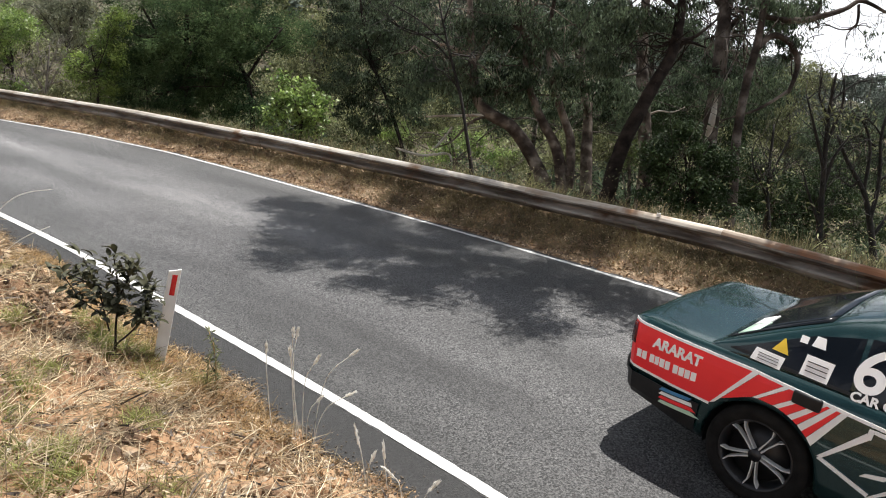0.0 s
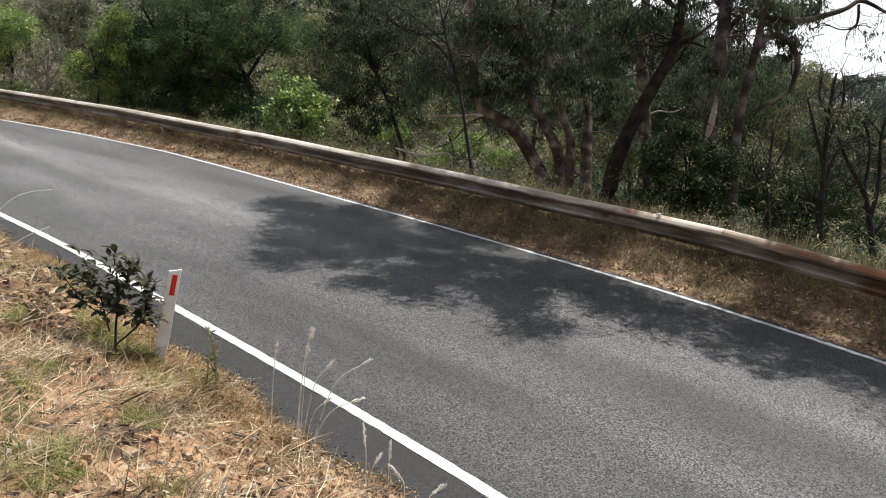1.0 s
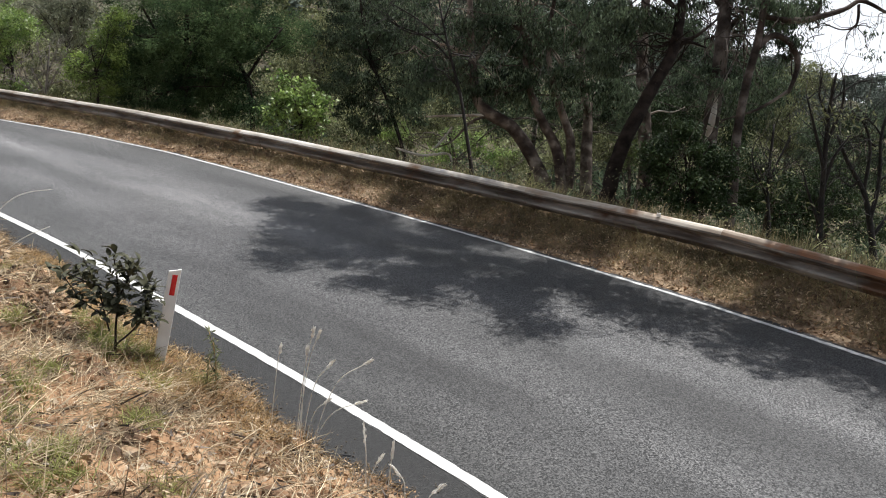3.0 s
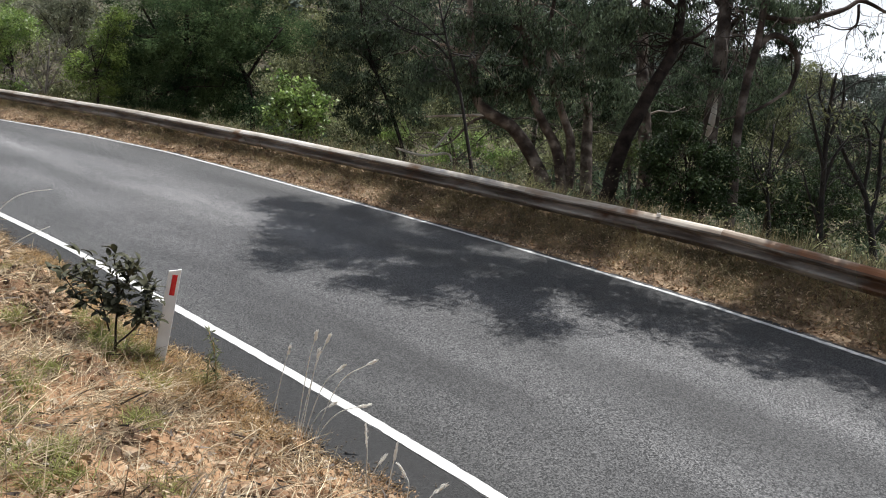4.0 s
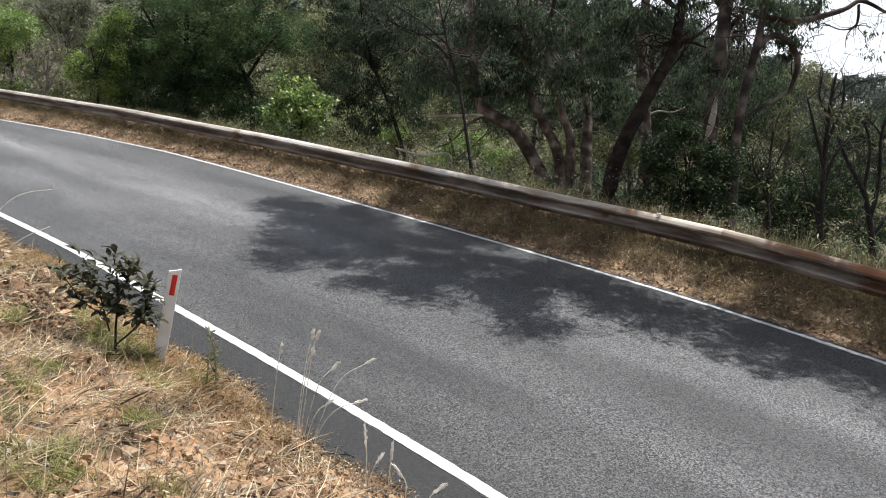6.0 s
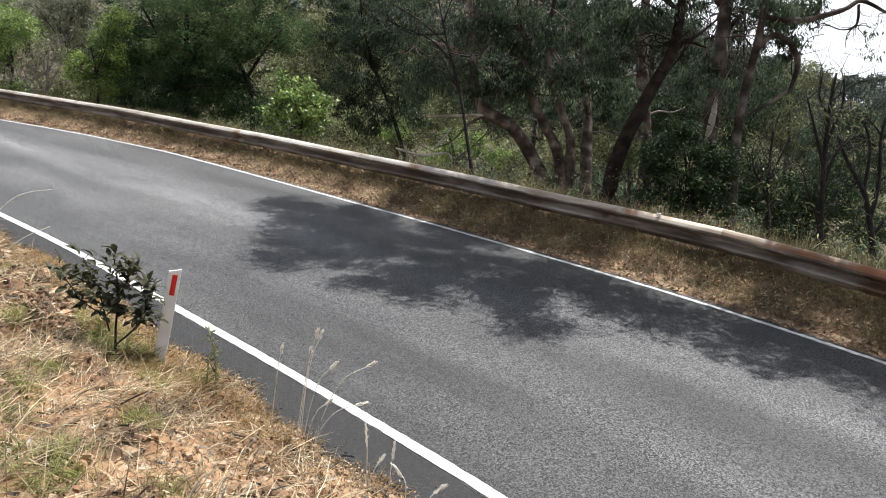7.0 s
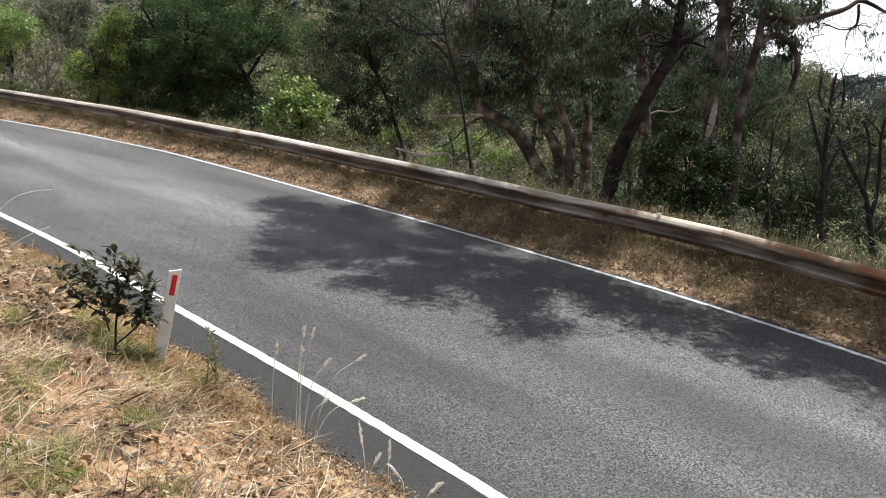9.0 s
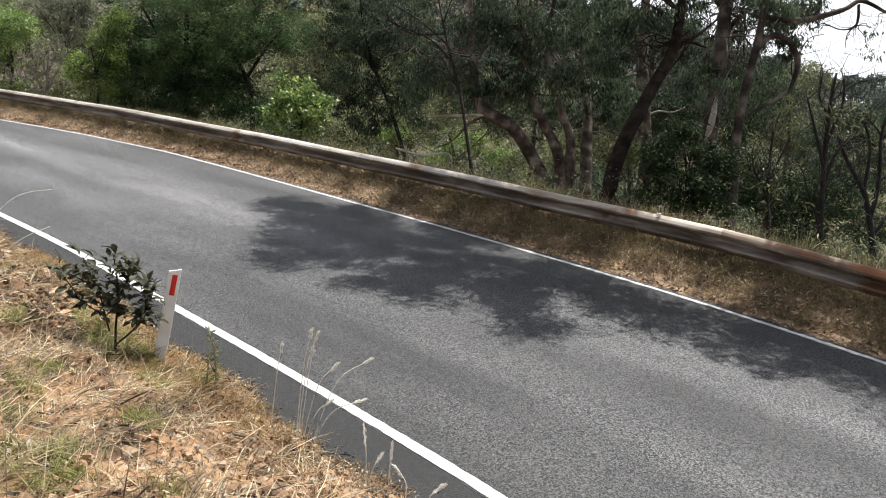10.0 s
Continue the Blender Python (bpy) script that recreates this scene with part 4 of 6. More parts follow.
tree("dark_bush", "dense dark-green bush behind the rail",
     [(4.61, 13.41, 0.13, 0.040), (4.56, 13.56, 0.71, 0.027), (4.48, 13.73, 1.33, 0.013)],
     [],
     [(4.53, 13.66, 1.07, 0.85, 0.67, 0.61, 4344),
      (4.03, 13.72, 1.28, 0.39, 0.38, 0.35, 1145),
      (5.00, 13.56, 0.69, 0.48, 0.43, 0.39, 1575),
      (4.57, 13.80, 1.59, 0.43, 0.29, 0.26, 954),
      (4.07, 13.57, 0.73, 0.37, 0.41, 0.41, 1285),
      (5.19, 13.66, 1.07, 0.30, 0.33, 0.43, 1114),
      (4.58, 13.49, 0.45, 0.65, 0.33, 0.30, 1671),
      (4.05, 13.35, 0.30, 0.60, 0.35, 0.26, 1500),
      (5.10, 13.30, 0.25, 0.50, 0.35, 0.24, 1200),
      (3.84, 13.64, 0.97, 0.28, 0.31, 0.39, 931),
      (4.78, 13.74, 1.35, 0.43, 0.43, 0.39, 1432)],
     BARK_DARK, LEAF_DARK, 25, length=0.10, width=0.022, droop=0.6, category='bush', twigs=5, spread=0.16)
tree("dead_sapling", "thin fire-blackened sapling with bare crooked twigs",
     [(6.33, 11.65, -0.27, 0.046), (6.33, 11.86, 0.54, 0.039), (6.33, 12.06, 1.28, 0.033), (6.34, 12.29, 2.12, 0.026), (6.42, 12.49, 2.87, 0.016)],
     [[(6.33, 12.06, 1.28, 0.026), (6.16, 12.21, 1.83, 0.020), (5.95, 12.38, 2.46, 0.010)],
      [(6.33, 12.17, 1.70, 0.026), (6.56, 12.34, 2.32, 0.020), (6.56, 12.48, 2.83, 0.010)],
      [(6.33, 11.96, 0.91, 0.026), (6.48, 12.12, 1.48, 0.020), (6.73, 12.22, 1.87, 0.010)],
      [(6.32, 11.81, 0.36, 0.020), (6.09, 11.96, 0.90, 0.013), (5.97, 12.06, 1.26, 0.007)],
      [(6.35, 12.29, 2.12, 0.020), (6.16, 12.38, 2.48, 0.013), (6.19, 12.46, 2.76, 0.007)],
      [(6.36, 12.36, 2.40, 0.013), (6.72, 12.44, 2.70, 0.010), (7.05, 12.47, 2.82, 0.007)]],
     [(6.30, 12.30, 2.16, 0.25, 0.27, 0.29, 139)],
     CHAR, LEAF_OLIVE, 30, length=0.14, width=0.023, category='sapling', twigs=9, sides=7, spray=5, group='burnt saplings', girth=1.3)
tree("dead_sapling", "thin fire-blackened sapling with bare crooked twigs",
     [(7.65, 12.22, -0.44, 0.055), (7.54, 12.42, 0.31, 0.041), (7.38, 12.58, 0.88, 0.034), (7.05, 12.71, 1.39, 0.027), (6.84, 12.83, 1.82, 0.017)],
     [[(7.52, 12.44, 0.36, 0.034), (7.64, 12.63, 1.09, 0.027), (7.62, 12.84, 1.87, 0.021), (7.74, 12.97, 2.37, 0.014)],
      [(7.38, 12.58, 0.88, 0.027), (7.44, 12.76, 1.57, 0.021), (7.31, 12.89, 2.04, 0.014), (7.00, 12.92, 2.17, 0.007)],
      [(7.58, 12.37, 0.12, 0.027), (7.83, 12.48, 0.52, 0.021), (8.07, 12.69, 1.32, 0.014)],
      [(7.28, 12.63, 1.07, 0.021), (7.14, 12.60, 0.96, 0.014), (6.87, 12.64, 1.14, 0.007)],
      [(7.64, 12.63, 1.09, 0.017), (7.87, 12.69, 1.31, 0.014), (8.04, 12.80, 1.71, 0.007)],
      [(7.62, 12.84, 1.87, 0.014), (7.40, 12.90, 2.10, 0.010), (6.99, 12.93, 2.21, 0.007)],
      [(7.54, 12.79, 1.67, 0.014), (7.22, 12.83, 1.84, 0.010), (6.94, 12.77, 1.61, 0.007)]],
     [(7.23, 12.85, 2.29, 0.34, 0.11, 0.10, 39)],
     CHAR, LEAF_OLIVE, 31, length=0.14, width=0.023, category='sapling', twigs=9, sides=7, spray=5, group='burnt saplings', girth=1.3)
tree("dead_sapling", "thin fire-blackened sapling with bare crooked twigs",
     [(6.02, 12.95, -0.04, 0.029), (5.95, 13.11, 0.57, 0.025), (5.95, 13.28, 1.18, 0.022), (5.98, 13.47, 1.89, 0.014)],
     [[(5.95, 13.20, 0.87, 0.018), (6.17, 13.34, 1.40, 0.014), (6.31, 13.42, 1.71, 0.007)],
      [(5.95, 13.11, 0.57, 0.014), (5.67, 13.24, 1.06, 0.011), (5.60, 13.32, 1.36, 0.007)]],
     [(5.90, 13.05, 1.10, 0.31, 0.34, 0.41, 75)],
     CHAR, LEAF_OLIVE, 32, length=0.14, width=0.023, category='sapling', twigs=9, sides=7, spray=5, group='burnt saplings', girth=1.3)
tree("scrub_tree", "olive-grey scrubby tree on the slope below",
     [(-15.27, 27.68, -2.23, 0.083), (-15.34, 28.26, -0.08, 0.069), (-15.65, 28.55, 0.98, 0.042)],
     [],
     [(-15.70, 28.43, 0.55, 0.89, 0.64, 0.58, 1961),
      (-14.34, 28.37, 0.32, 0.89, 0.49, 0.45, 1508),
      (-16.57, 28.33, 0.16, 0.89, 0.44, 0.40, 1357),
      (-13.21, 28.30, 0.08, 0.89, 0.49, 0.45, 1508),
      (-17.47, 28.34, 0.20, 0.89, 0.49, 0.45, 1508)],
     BARK_GREY, LEAF_OLIVE, 50, length=0.14, width=0.0308, droop=0.6, twigs=4, spread=0.336, category='tree')
tree("scrub_tree", "olive-grey scrubby tree on the slope below",
     [(13.25, 28.15, -0.51, 0.083), (13.17, 28.72, 1.65, 0.069), (12.86, 29.01, 2.70, 0.042)],
     [],
     [(12.80, 28.92, 2.38, 1.34, 0.98, 0.89, 4526),
      (14.10, 29.06, 2.90, 0.89, 0.64, 0.58, 1961),
      (12.20, 28.68, 1.47, 1.12, 1.23, 1.12, 4714),
      (13.38, 28.47, 0.69, 1.34, 1.23, 1.12, 5657)],
     BARK_GREY, LEAF_OLIVE, 51, length=0.14, width=0.0308, droop=0.6, twigs=4, spread=0.336, category='tree')
tree("scrub_tree", "shaded eucalypt on the slope below",
     [(12.99, 23.78, -1.33, 0.071), (13.01, 23.98, -0.59, 0.059), (12.74, 24.23, 0.32, 0.036)],
     [],
     [(12.45, 24.32, 0.67, 1.15, 1.05, 0.96, 5657),
      (14.03, 24.15, 0.04, 0.96, 1.05, 1.15, 5657),
      (13.35, 24.54, 1.47, 0.77, 0.63, 0.57, 2263),
      (14.50, 24.51, 1.37, 0.77, 0.84, 0.77, 3017)],
     BARK_GREY, LEAF_GUM, 52, length=0.12, width=0.0264, droop=0.6, twigs=4, spread=0.28800000000000003, category='tree')
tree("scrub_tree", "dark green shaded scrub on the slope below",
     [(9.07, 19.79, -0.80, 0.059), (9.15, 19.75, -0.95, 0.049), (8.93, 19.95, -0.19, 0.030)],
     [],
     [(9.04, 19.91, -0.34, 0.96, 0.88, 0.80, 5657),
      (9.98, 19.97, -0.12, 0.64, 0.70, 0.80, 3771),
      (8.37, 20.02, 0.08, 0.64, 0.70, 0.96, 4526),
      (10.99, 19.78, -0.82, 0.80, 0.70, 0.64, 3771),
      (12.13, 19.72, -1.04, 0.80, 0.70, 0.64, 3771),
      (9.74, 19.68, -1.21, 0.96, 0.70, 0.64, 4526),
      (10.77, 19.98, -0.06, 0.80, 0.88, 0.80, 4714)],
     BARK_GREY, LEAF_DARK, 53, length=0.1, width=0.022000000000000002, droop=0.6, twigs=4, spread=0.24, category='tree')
tree("scrub_tree", "light green undergrowth bush on the slope below",
     [(0.19, 21.58, -1.84, 0.065), (0.15, 21.96, -0.40, 0.054), (-0.09, 22.19, 0.43, 0.033)],
     [],
     [(0.03, 22.13, 0.22, 0.60, 0.39, 0.35, 1282),
      (0.92, 22.08, 0.04, 0.60, 0.39, 0.35, 1282),
      (1.64, 22.01, -0.21, 0.46, 0.39, 0.35, 980),
      (-0.56, 22.03, -0.17, 0.53, 0.35, 0.32, 1018),
      (-1.74, 22.17, 0.36, 0.46, 0.31, 0.28, 784),
      (5.47, 22.17, 0.37, 0.42, 0.46, 0.53, 1357)],
     BARK_GREY, LEAF_BRIGHT, 54, length=0.11, width=0.024200000000000003, droop=0.6, twigs=4, spread=0.264, category='bush')
tree("scrub_tree", "olive-grey scrubby tree on the slope below",
     [(-1.92, 26.44, -3.02, 0.080), (-1.99, 27.00, -0.94, 0.067), (-2.28, 27.27, 0.08, 0.040)],
     [],
     [(-2.14, 27.22, -0.11, 1.29, 0.95, 0.86, 4526),
      (-3.42, 27.16, -0.31, 1.08, 0.83, 0.75, 3300),
      (-0.90, 27.41, 0.60, 1.29, 1.18, 1.08, 5657),
      (-4.30, 27.23, -0.06, 0.86, 0.95, 0.86, 3017)],
     BARK_GREY, LEAF_OLIVE, 55, length=0.135, width=0.0297, droop=0.6, twigs=4, spread=0.324, category='tree')
tree("scrub_tree", "olive-grey scrubby tree on the slope below",
     [(5.61, 21.68, -1.46, 0.065), (5.59, 22.00, -0.27, 0.054), (5.35, 22.22, 0.56, 0.033)],
     [],
     [(5.48, 22.13, 0.23, 0.53, 0.58, 0.63, 2036),
      (4.58, 22.21, 0.51, 0.70, 0.77, 0.70, 3017),
      (3.55, 22.10, 0.10, 0.70, 0.77, 0.70, 3017),
      (2.36, 21.98, -0.33, 0.88, 0.50, 0.46, 2451)],
     BARK_GREY, LEAF_OLIVE, 56, length=0.11, width=0.024200000000000003, droop=0.6, twigs=4, spread=0.264, category='tree')
tree("scrub_tree", "olive-grey scrubby tree on the slope below",
     [(-6.84, 36.14, -1.59, 0.107), (-6.94, 36.88, 1.18, 0.089), (-7.33, 37.25, 2.54, 0.053)],
     [],
     [(-7.11, 37.10, 2.00, 1.72, 1.89, 1.72, 6789),
      (-8.17, 36.78, 0.81, 1.15, 0.95, 0.86, 2263),
      (-6.08, 37.49, 3.47, 1.43, 1.58, 1.72, 5657),
      (-7.79, 37.46, 3.34, 1.15, 0.95, 0.86, 2263)],
     BARK_GREY, LEAF_OLIVE, 57, length=0.18, width=0.0396, droop=0.6, twigs=4, spread=0.432, category='tree')
tree("scrub_tree", "shaded eucalypt on the slope below",
     [(4.29, 25.79, -1.56, 0.077), (4.22, 26.33, 0.44, 0.064), (3.94, 26.59, 1.42, 0.039)],
     [],
     [(4.09, 26.49, 1.03, 1.87, 1.37, 1.24, 10183),
      (2.00, 26.56, 1.28, 1.66, 1.37, 1.24, 9052),
      (6.14, 26.58, 1.38, 1.24, 1.37, 1.45, 7920),
      (0.50, 26.69, 1.78, 1.24, 1.37, 1.45, 7920),
      (7.99, 26.67, 1.71, 1.04, 1.14, 1.66, 7543),
      (7.89, 26.29, 0.30, 0.83, 0.91, 1.04, 3771)],
     BARK_GREY, LEAF_GUM, 58, length=0.13, width=0.0286, droop=0.6, twigs=4, spread=0.312, category='tree')
tree("scrub_tree", "shaded eucalypt on the slope below",
     [(3.51, 30.60, 0.93, 0.089), (3.43, 31.22, 3.24, 0.074), (3.10, 31.53, 4.38, 0.044)],
     [],
     [(2.81, 31.40, 3.89, 2.87, 1.84, 1.67, 15841),
      (-1.21, 31.19, 3.14, 1.91, 2.10, 1.91, 12069),
      (5.69, 31.39, 3.87, 1.43, 1.58, 1.67, 7920),
      (-3.67, 31.40, 3.89, 1.91, 1.84, 1.67, 10560)],
     BARK_GREY, LEAF_GUM, 59, length=0.15, width=0.033, droop=0.6, twigs=4, spread=0.36, category='tree')
tree("scrub_tree", "shaded eucalypt on the slope below",
     [(6.07, 22.51, 1.63, 0.065), (6.01, 22.96, 3.33, 0.054), (5.77, 23.19, 4.16, 0.033)],
     [],
     [(5.22, 23.04, 3.61, 0.88, 0.96, 0.88, 4714),
      (6.42, 23.15, 4.04, 0.70, 0.77, 0.88, 3771),
      (7.46, 22.90, 3.09, 0.88, 0.96, 0.88, 4714),
      (7.02, 23.21, 4.25, 0.70, 0.58, 0.53, 2263),
      (8.94, 22.93, 3.20, 0.70, 0.77, 0.70, 3017),
      (8.70, 23.15, 4.03, 0.46, 0.50, 0.53, 1470)],
     BARK_GREY, LEAF_GUM, 60, length=0.11, width=0.024200000000000003, droop=0.6, twigs=4, spread=0.264, category='tree')
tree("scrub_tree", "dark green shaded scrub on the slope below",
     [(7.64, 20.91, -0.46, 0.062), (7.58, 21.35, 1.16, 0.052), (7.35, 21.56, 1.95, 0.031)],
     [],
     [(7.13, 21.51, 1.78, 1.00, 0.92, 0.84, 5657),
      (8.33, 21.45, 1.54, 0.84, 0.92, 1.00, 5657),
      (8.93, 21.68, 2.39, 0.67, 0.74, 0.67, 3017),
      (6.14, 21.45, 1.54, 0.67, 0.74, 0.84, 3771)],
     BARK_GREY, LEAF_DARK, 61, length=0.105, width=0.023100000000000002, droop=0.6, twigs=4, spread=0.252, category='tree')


# ---- grass, litter and stones ----
def ground_points(us, vs):
    return np.array([(*xy(u, v), 0.0 if edge_v(u) < v < at(FAR, u) + 0.1 else ground_z(u, v)) for u, v in zip(us, vs)])


def blades(rng, base, length, width, up, lean, bend=0.3):
    """Grass blades of two joined quads; up sets how upright, bend how far the tip droops."""
    n = len(base)
    d = rng.normal(size=(n, 3)) * lean
    d[:, 2] = up * rng.uniform(0.4, 1.3, n)
    d = unit(d)
    s = unit(np.cross(d, rng.normal(size=(n, 3))))
    ln = length * rng.uniform(0.4, 1.35, (n, 1))
    wd = width * rng.uniform(0.6, 1.4, (n, 1)) / 2
    side = rng.normal(size=(n, 3)) * [1, 1, 0.2]
    mid = base + d * ln * 0.55 + side * ln * 0.06
    tip = base + d * ln + side * ln * 0.12 - np.array([[0, 0, 1.0]]) * ln * bend * rng.uniform(0, 1, (n, 1))
    v = np.stack([base - s * wd, base + s * wd, mid - s * wd * 0.8, mid + s * wd * 0.8, tip - s * wd * 0.15, tip + s * wd * 0.15], 1).reshape(-1, 3)
    k = np.arange(n)[:, None] * 6
    q = np.concatenate([k + [0, 1, 3, 2], k + [2, 3, 5, 4]])
    return v, q


def stuff(name, label, category, v, q, mat):
    tagged(put(name, mesh_from(name, v, q, mat)), label, category, kind="stuff")


def scatter(rng, n, u0, u1, lo, hi, keep=None):
    us = rng.uniform(u0, u1, n)
    t = rng.uniform(0, 1, n)
    vs = np.array([lo(u) + (hi(u) - lo(u)) * k for u, k in zip(us, t)])
    if keep is not None:
        m = np.array([keep(u, v) > rng.random() for u, v in zip(us, vs)])
        us, vs = us[m], vs[m]
    return ground_points(us, vs)


def joined(*meshes):
    vs, qs, k = [], [], 0
    for v, q in meshes:
        vs.append(v)
        qs.append(q + k)
        k += len(v)
    return np.concatenate(vs), np.concatenate(qs)


def bare(u, v):
    """1 on the bare ochre scrape of the bank."""
    return max(0.0, 1 - ((u - 3.1) / 0.75) ** 2 - ((v - 2.05) / 0.5) ** 2)


def patchy(u, v, s, o):
    return noise.noise(Vector((u * s + o, v * s, o)))


def build_bank_cover():
    rng = np.random.default_rng(7)
    top = lambda u: -0.4
    foot = lambda u: edge_v(u) + 0.04
    p = scatter(rng, 80000, 1.2, 12.5, top, lambda u: edge_v(u) - 0.10, lambda u, v: (0.72 - 0.7 * bare(u, v)) * min(1.0, max(0.12, (edge_v(u) - v) / 0.55)) * (0.60 + 1.7 * patchy(u, v, 2.1, 2.0) + 1.0 * patchy(u, v, 6.0, 4.0)))
    a = blades(rng, p + [0, 0, 0.006], 0.19, 0.0050, 0.30, 1.0, 0.15)
    p = scatter(rng, 9000, 1.2, 12.5, top, foot, lambda u, v: 0.5 + 1.2 * patchy(u, v, 2.0, 9.0))
    b = blades(rng, p, 0.17, 0.0035, 0.9, 0.55, 0.35)
    p = scatter(rng, 800, 1.2, 11.0, top, lambda u: edge_v(u) - 0.2, lambda u, v: 0.9 - 0.5 * bare(u, v))
    b = joined(b, blades(rng, p + [0, 0, 0.02], 0.26, 0.0075, 0.15, 1.0, 0.1))
    stuff("dry_grass", "matted straw-coloured dry grass covering the bank", "grass", *joined(a, b, blades(rng, scatter(rng, 3500, 1.2, 9.0, top, lambda u: edge_v(u) - 0.6), 0.34, 0.0042, 0.35, 0.8, 0.4)), STRAW)
    p = scatter(rng, 26000, 2.2, 12.0, lambda u: edge_v(u) - 0.75, foot, lambda u, v: (1.0 - 0.6 * bare(u, v)) * (0.5 + 1.2 * patchy(u, v, 1.7, 5.0)))
    a = blades(rng, p, 0.08, 0.004, 0.35, 0.9, 0.2)
    tufts = [(4.56, 2.37), (4.31, 2.44), (4.42, 2.64), (5.4, 2.75), (6.49, 2.65), (3.93, 2.80), (4.21, 2.65), (5.64, 2.74), (3.5, 2.65)]
    c = np.concatenate([ground_points(rng.normal(u, 0.12, 260), rng.normal(v, 0.10, 260)) for u, v in tufts])
    b = blades(rng, c, 0.15, 0.0035, 0.8, 0.6, 0.35)
    stuff("russet_grass", "russet dry grass tufts along the foot of the bank", "grass", *joined(a, b), RUSSET)
    p = scatter(rng, 14000, 4.5, 9.0, lambda u: edge_v(u) - 0.62, lambda u: edge_v(u) + 0.02, lambda u, v: 0.7 + 0.8 * patchy(u, v, 2.2, 17.0))
    stuff("golden_grass", "short golden dry grass on the bench beside the seal", "grass", *blades(rng, p, 0.09, 0.0045, 0.7, 0.8, 0.3), GOLD)
    green = [(7.09, 2.45), (4.92, 2.28), (5.2, 2.35), (4.24, 1.47), (3.75, 1.94), (3.51, 1.35), (5.87, 2.04), (6.01, 2.63), (4.31, 2.32), (3.98, 1.32), (3.21, 1.28), (3.19, 1.12), (4.42, 2.74), (2.96, 1.66), (5.6, 2.45), (7.6, 2.3), (8.2, 2.2), (4.6, 1.75), (5.02, 2.52), (5.12, 2.45), (4.8, 2.5), (5.35, 2.5), (4.98, 2.62), (5.08, 2.58), (5.25, 2.42), (4.05, 1.05), (3.6, 1.1), (4.9, 1.3), (5.3, 2.62), (5.55, 2.66), (5.9, 2.72), (6.3, 2.74), (5.18, 2.36), (5.75, 2.55)]
    for u, v in green:
        n = int(rng.integers(130, 280))
        c = ground_points(rng.normal(u, 0.07, n), rng.normal(v, 0.055, n))
        tuft = tagged(put("grass_tuft", mesh_from("grass_tuft", *blades(rng, c, 0.13, 0.004, 0.9, 0.7, 0.4), GREEN_GRASS)),
                      "small green grass tuft among dry grass on the bank", "grass tuft", "green tufts on the bank")
    p = scatter(rng, 14000, 1.3, 12.0, top, foot, lambda u, v: 0.6 + 1.0 * patchy(u, v, 3.0, 6.0))
    v, q = leaf_quads(rng, p + [0, 0, 0.014], 0.040, 0.016, 0.05)
    stuff("leaf_litter", "curled brown fallen leaves scattered over the bank", "leaf litter", v, q, LITTER)
    p = scatter(rng, 16000, 1.5, 12.0, lambda u: edge_v(u) - 0.60, lambda u: edge_v(u) + 0.10, lambda u, v: min(1.0, max(0.02, 0.9 - (v - edge_v(u)) * 9)))
    v, q = leaf_quads(rng, p + [0, 0, 0.012], 0.030, 0.012, 0.05)
    stuff("edge_litter", "crumbled litter along the edge of the seal", "leaf litter", v, q, LITTER)
    p = scatter(rng, 26000, 1.5, 12.0, lambda u: edge_v(u) - 0.25, lambda u: edge_v(u) + 0.30, lambda u, v: min(1.0, max(0.02, 0.9 - (v - edge_v(u)) * 5.0)) * (0.7 + patchy(u, v, 4.0, 1.0)))
    stuff("loose_gravel", "loose gravel crumbs along the edge of the seal", "gravel", *chips(rng, p, 0.0036), GRIT)
    # sparser cover over the rest of the bank
    p = scatter(rng, 60000, -8, 16, lambda u: -5.0, lambda u: edge_v(u) - 0.1)
    stuff("sparse_grass", "thin dry grass on the upper bank", "grass", *blades(rng, p, 0.16, 0.006, 0.4, 0.8, 0.2), STRAW)
    # small loose chips of rock
    # clods of earth, bark strips and bleached leaves between the grass
    p = scatter(rng, 7000, 1.3, 12.0, top, lambda u: edge_v(u) - 0.04, lambda u, v: 0.25 + 0.9 * patchy(u, v, 2.6, 11.0) + 0.5 * bare(u, v))
    stuff("earth_clods", "crumbly brown clods of earth on the bank", "soil", *chips(rng, p, 0.012), SOIL)
    p = scatter(rng, 4200, 5.2, 10.5, lambda u: edge_v(u) - 1.05, lambda u: edge_v(u) - 0.44, lambda u, v: 0.5 + 1.0 * patchy(u, v, 3.0, 21.0))
    stuff("cut_clods", "dark crumbling clods along the broken edge of the bank", "soil", *chips(rng, p, 0.012), CLOD)
    p = scatter(rng, 4200, 1.3, 12.0, top, lambda u: edge_v(u) - 0.08, lambda u, v: 0.40 + 1.2 * patchy(u, v, 1.9, 13.0))
    stuff("bark_strips", "dark curled strips of fallen bark and twigs on the bank", "bark litter", *blades(rng, p + [0, 0, 0.016], 0.15, 0.013, 0.12, 1.0, 0.1), BARK_GREY)
    p = scatter(rng, 2600, 1.3, 12.0, top, lambda u: edge_v(u) - 0.05, lambda u, v: 0.35 + 1.2 * patchy(u, v, 2.4, 15.0))
    v, q = leaf_quads(rng, p + [0, 0, 0.02], 0.06, 0.026, 0.0)
    stuff("bleached_leaves", "bleached grey-white fallen gum leaves on the bank", "leaf litter", v, q, DRY_LEAF)
    p = scatter(rng, 5000, 1.3, 12.0, top, foot, lambda u, v: 0.18 + 1.6 * bare(u, v) + 0.5 * max(0, patchy(u, v, 2.2, 3.0)))
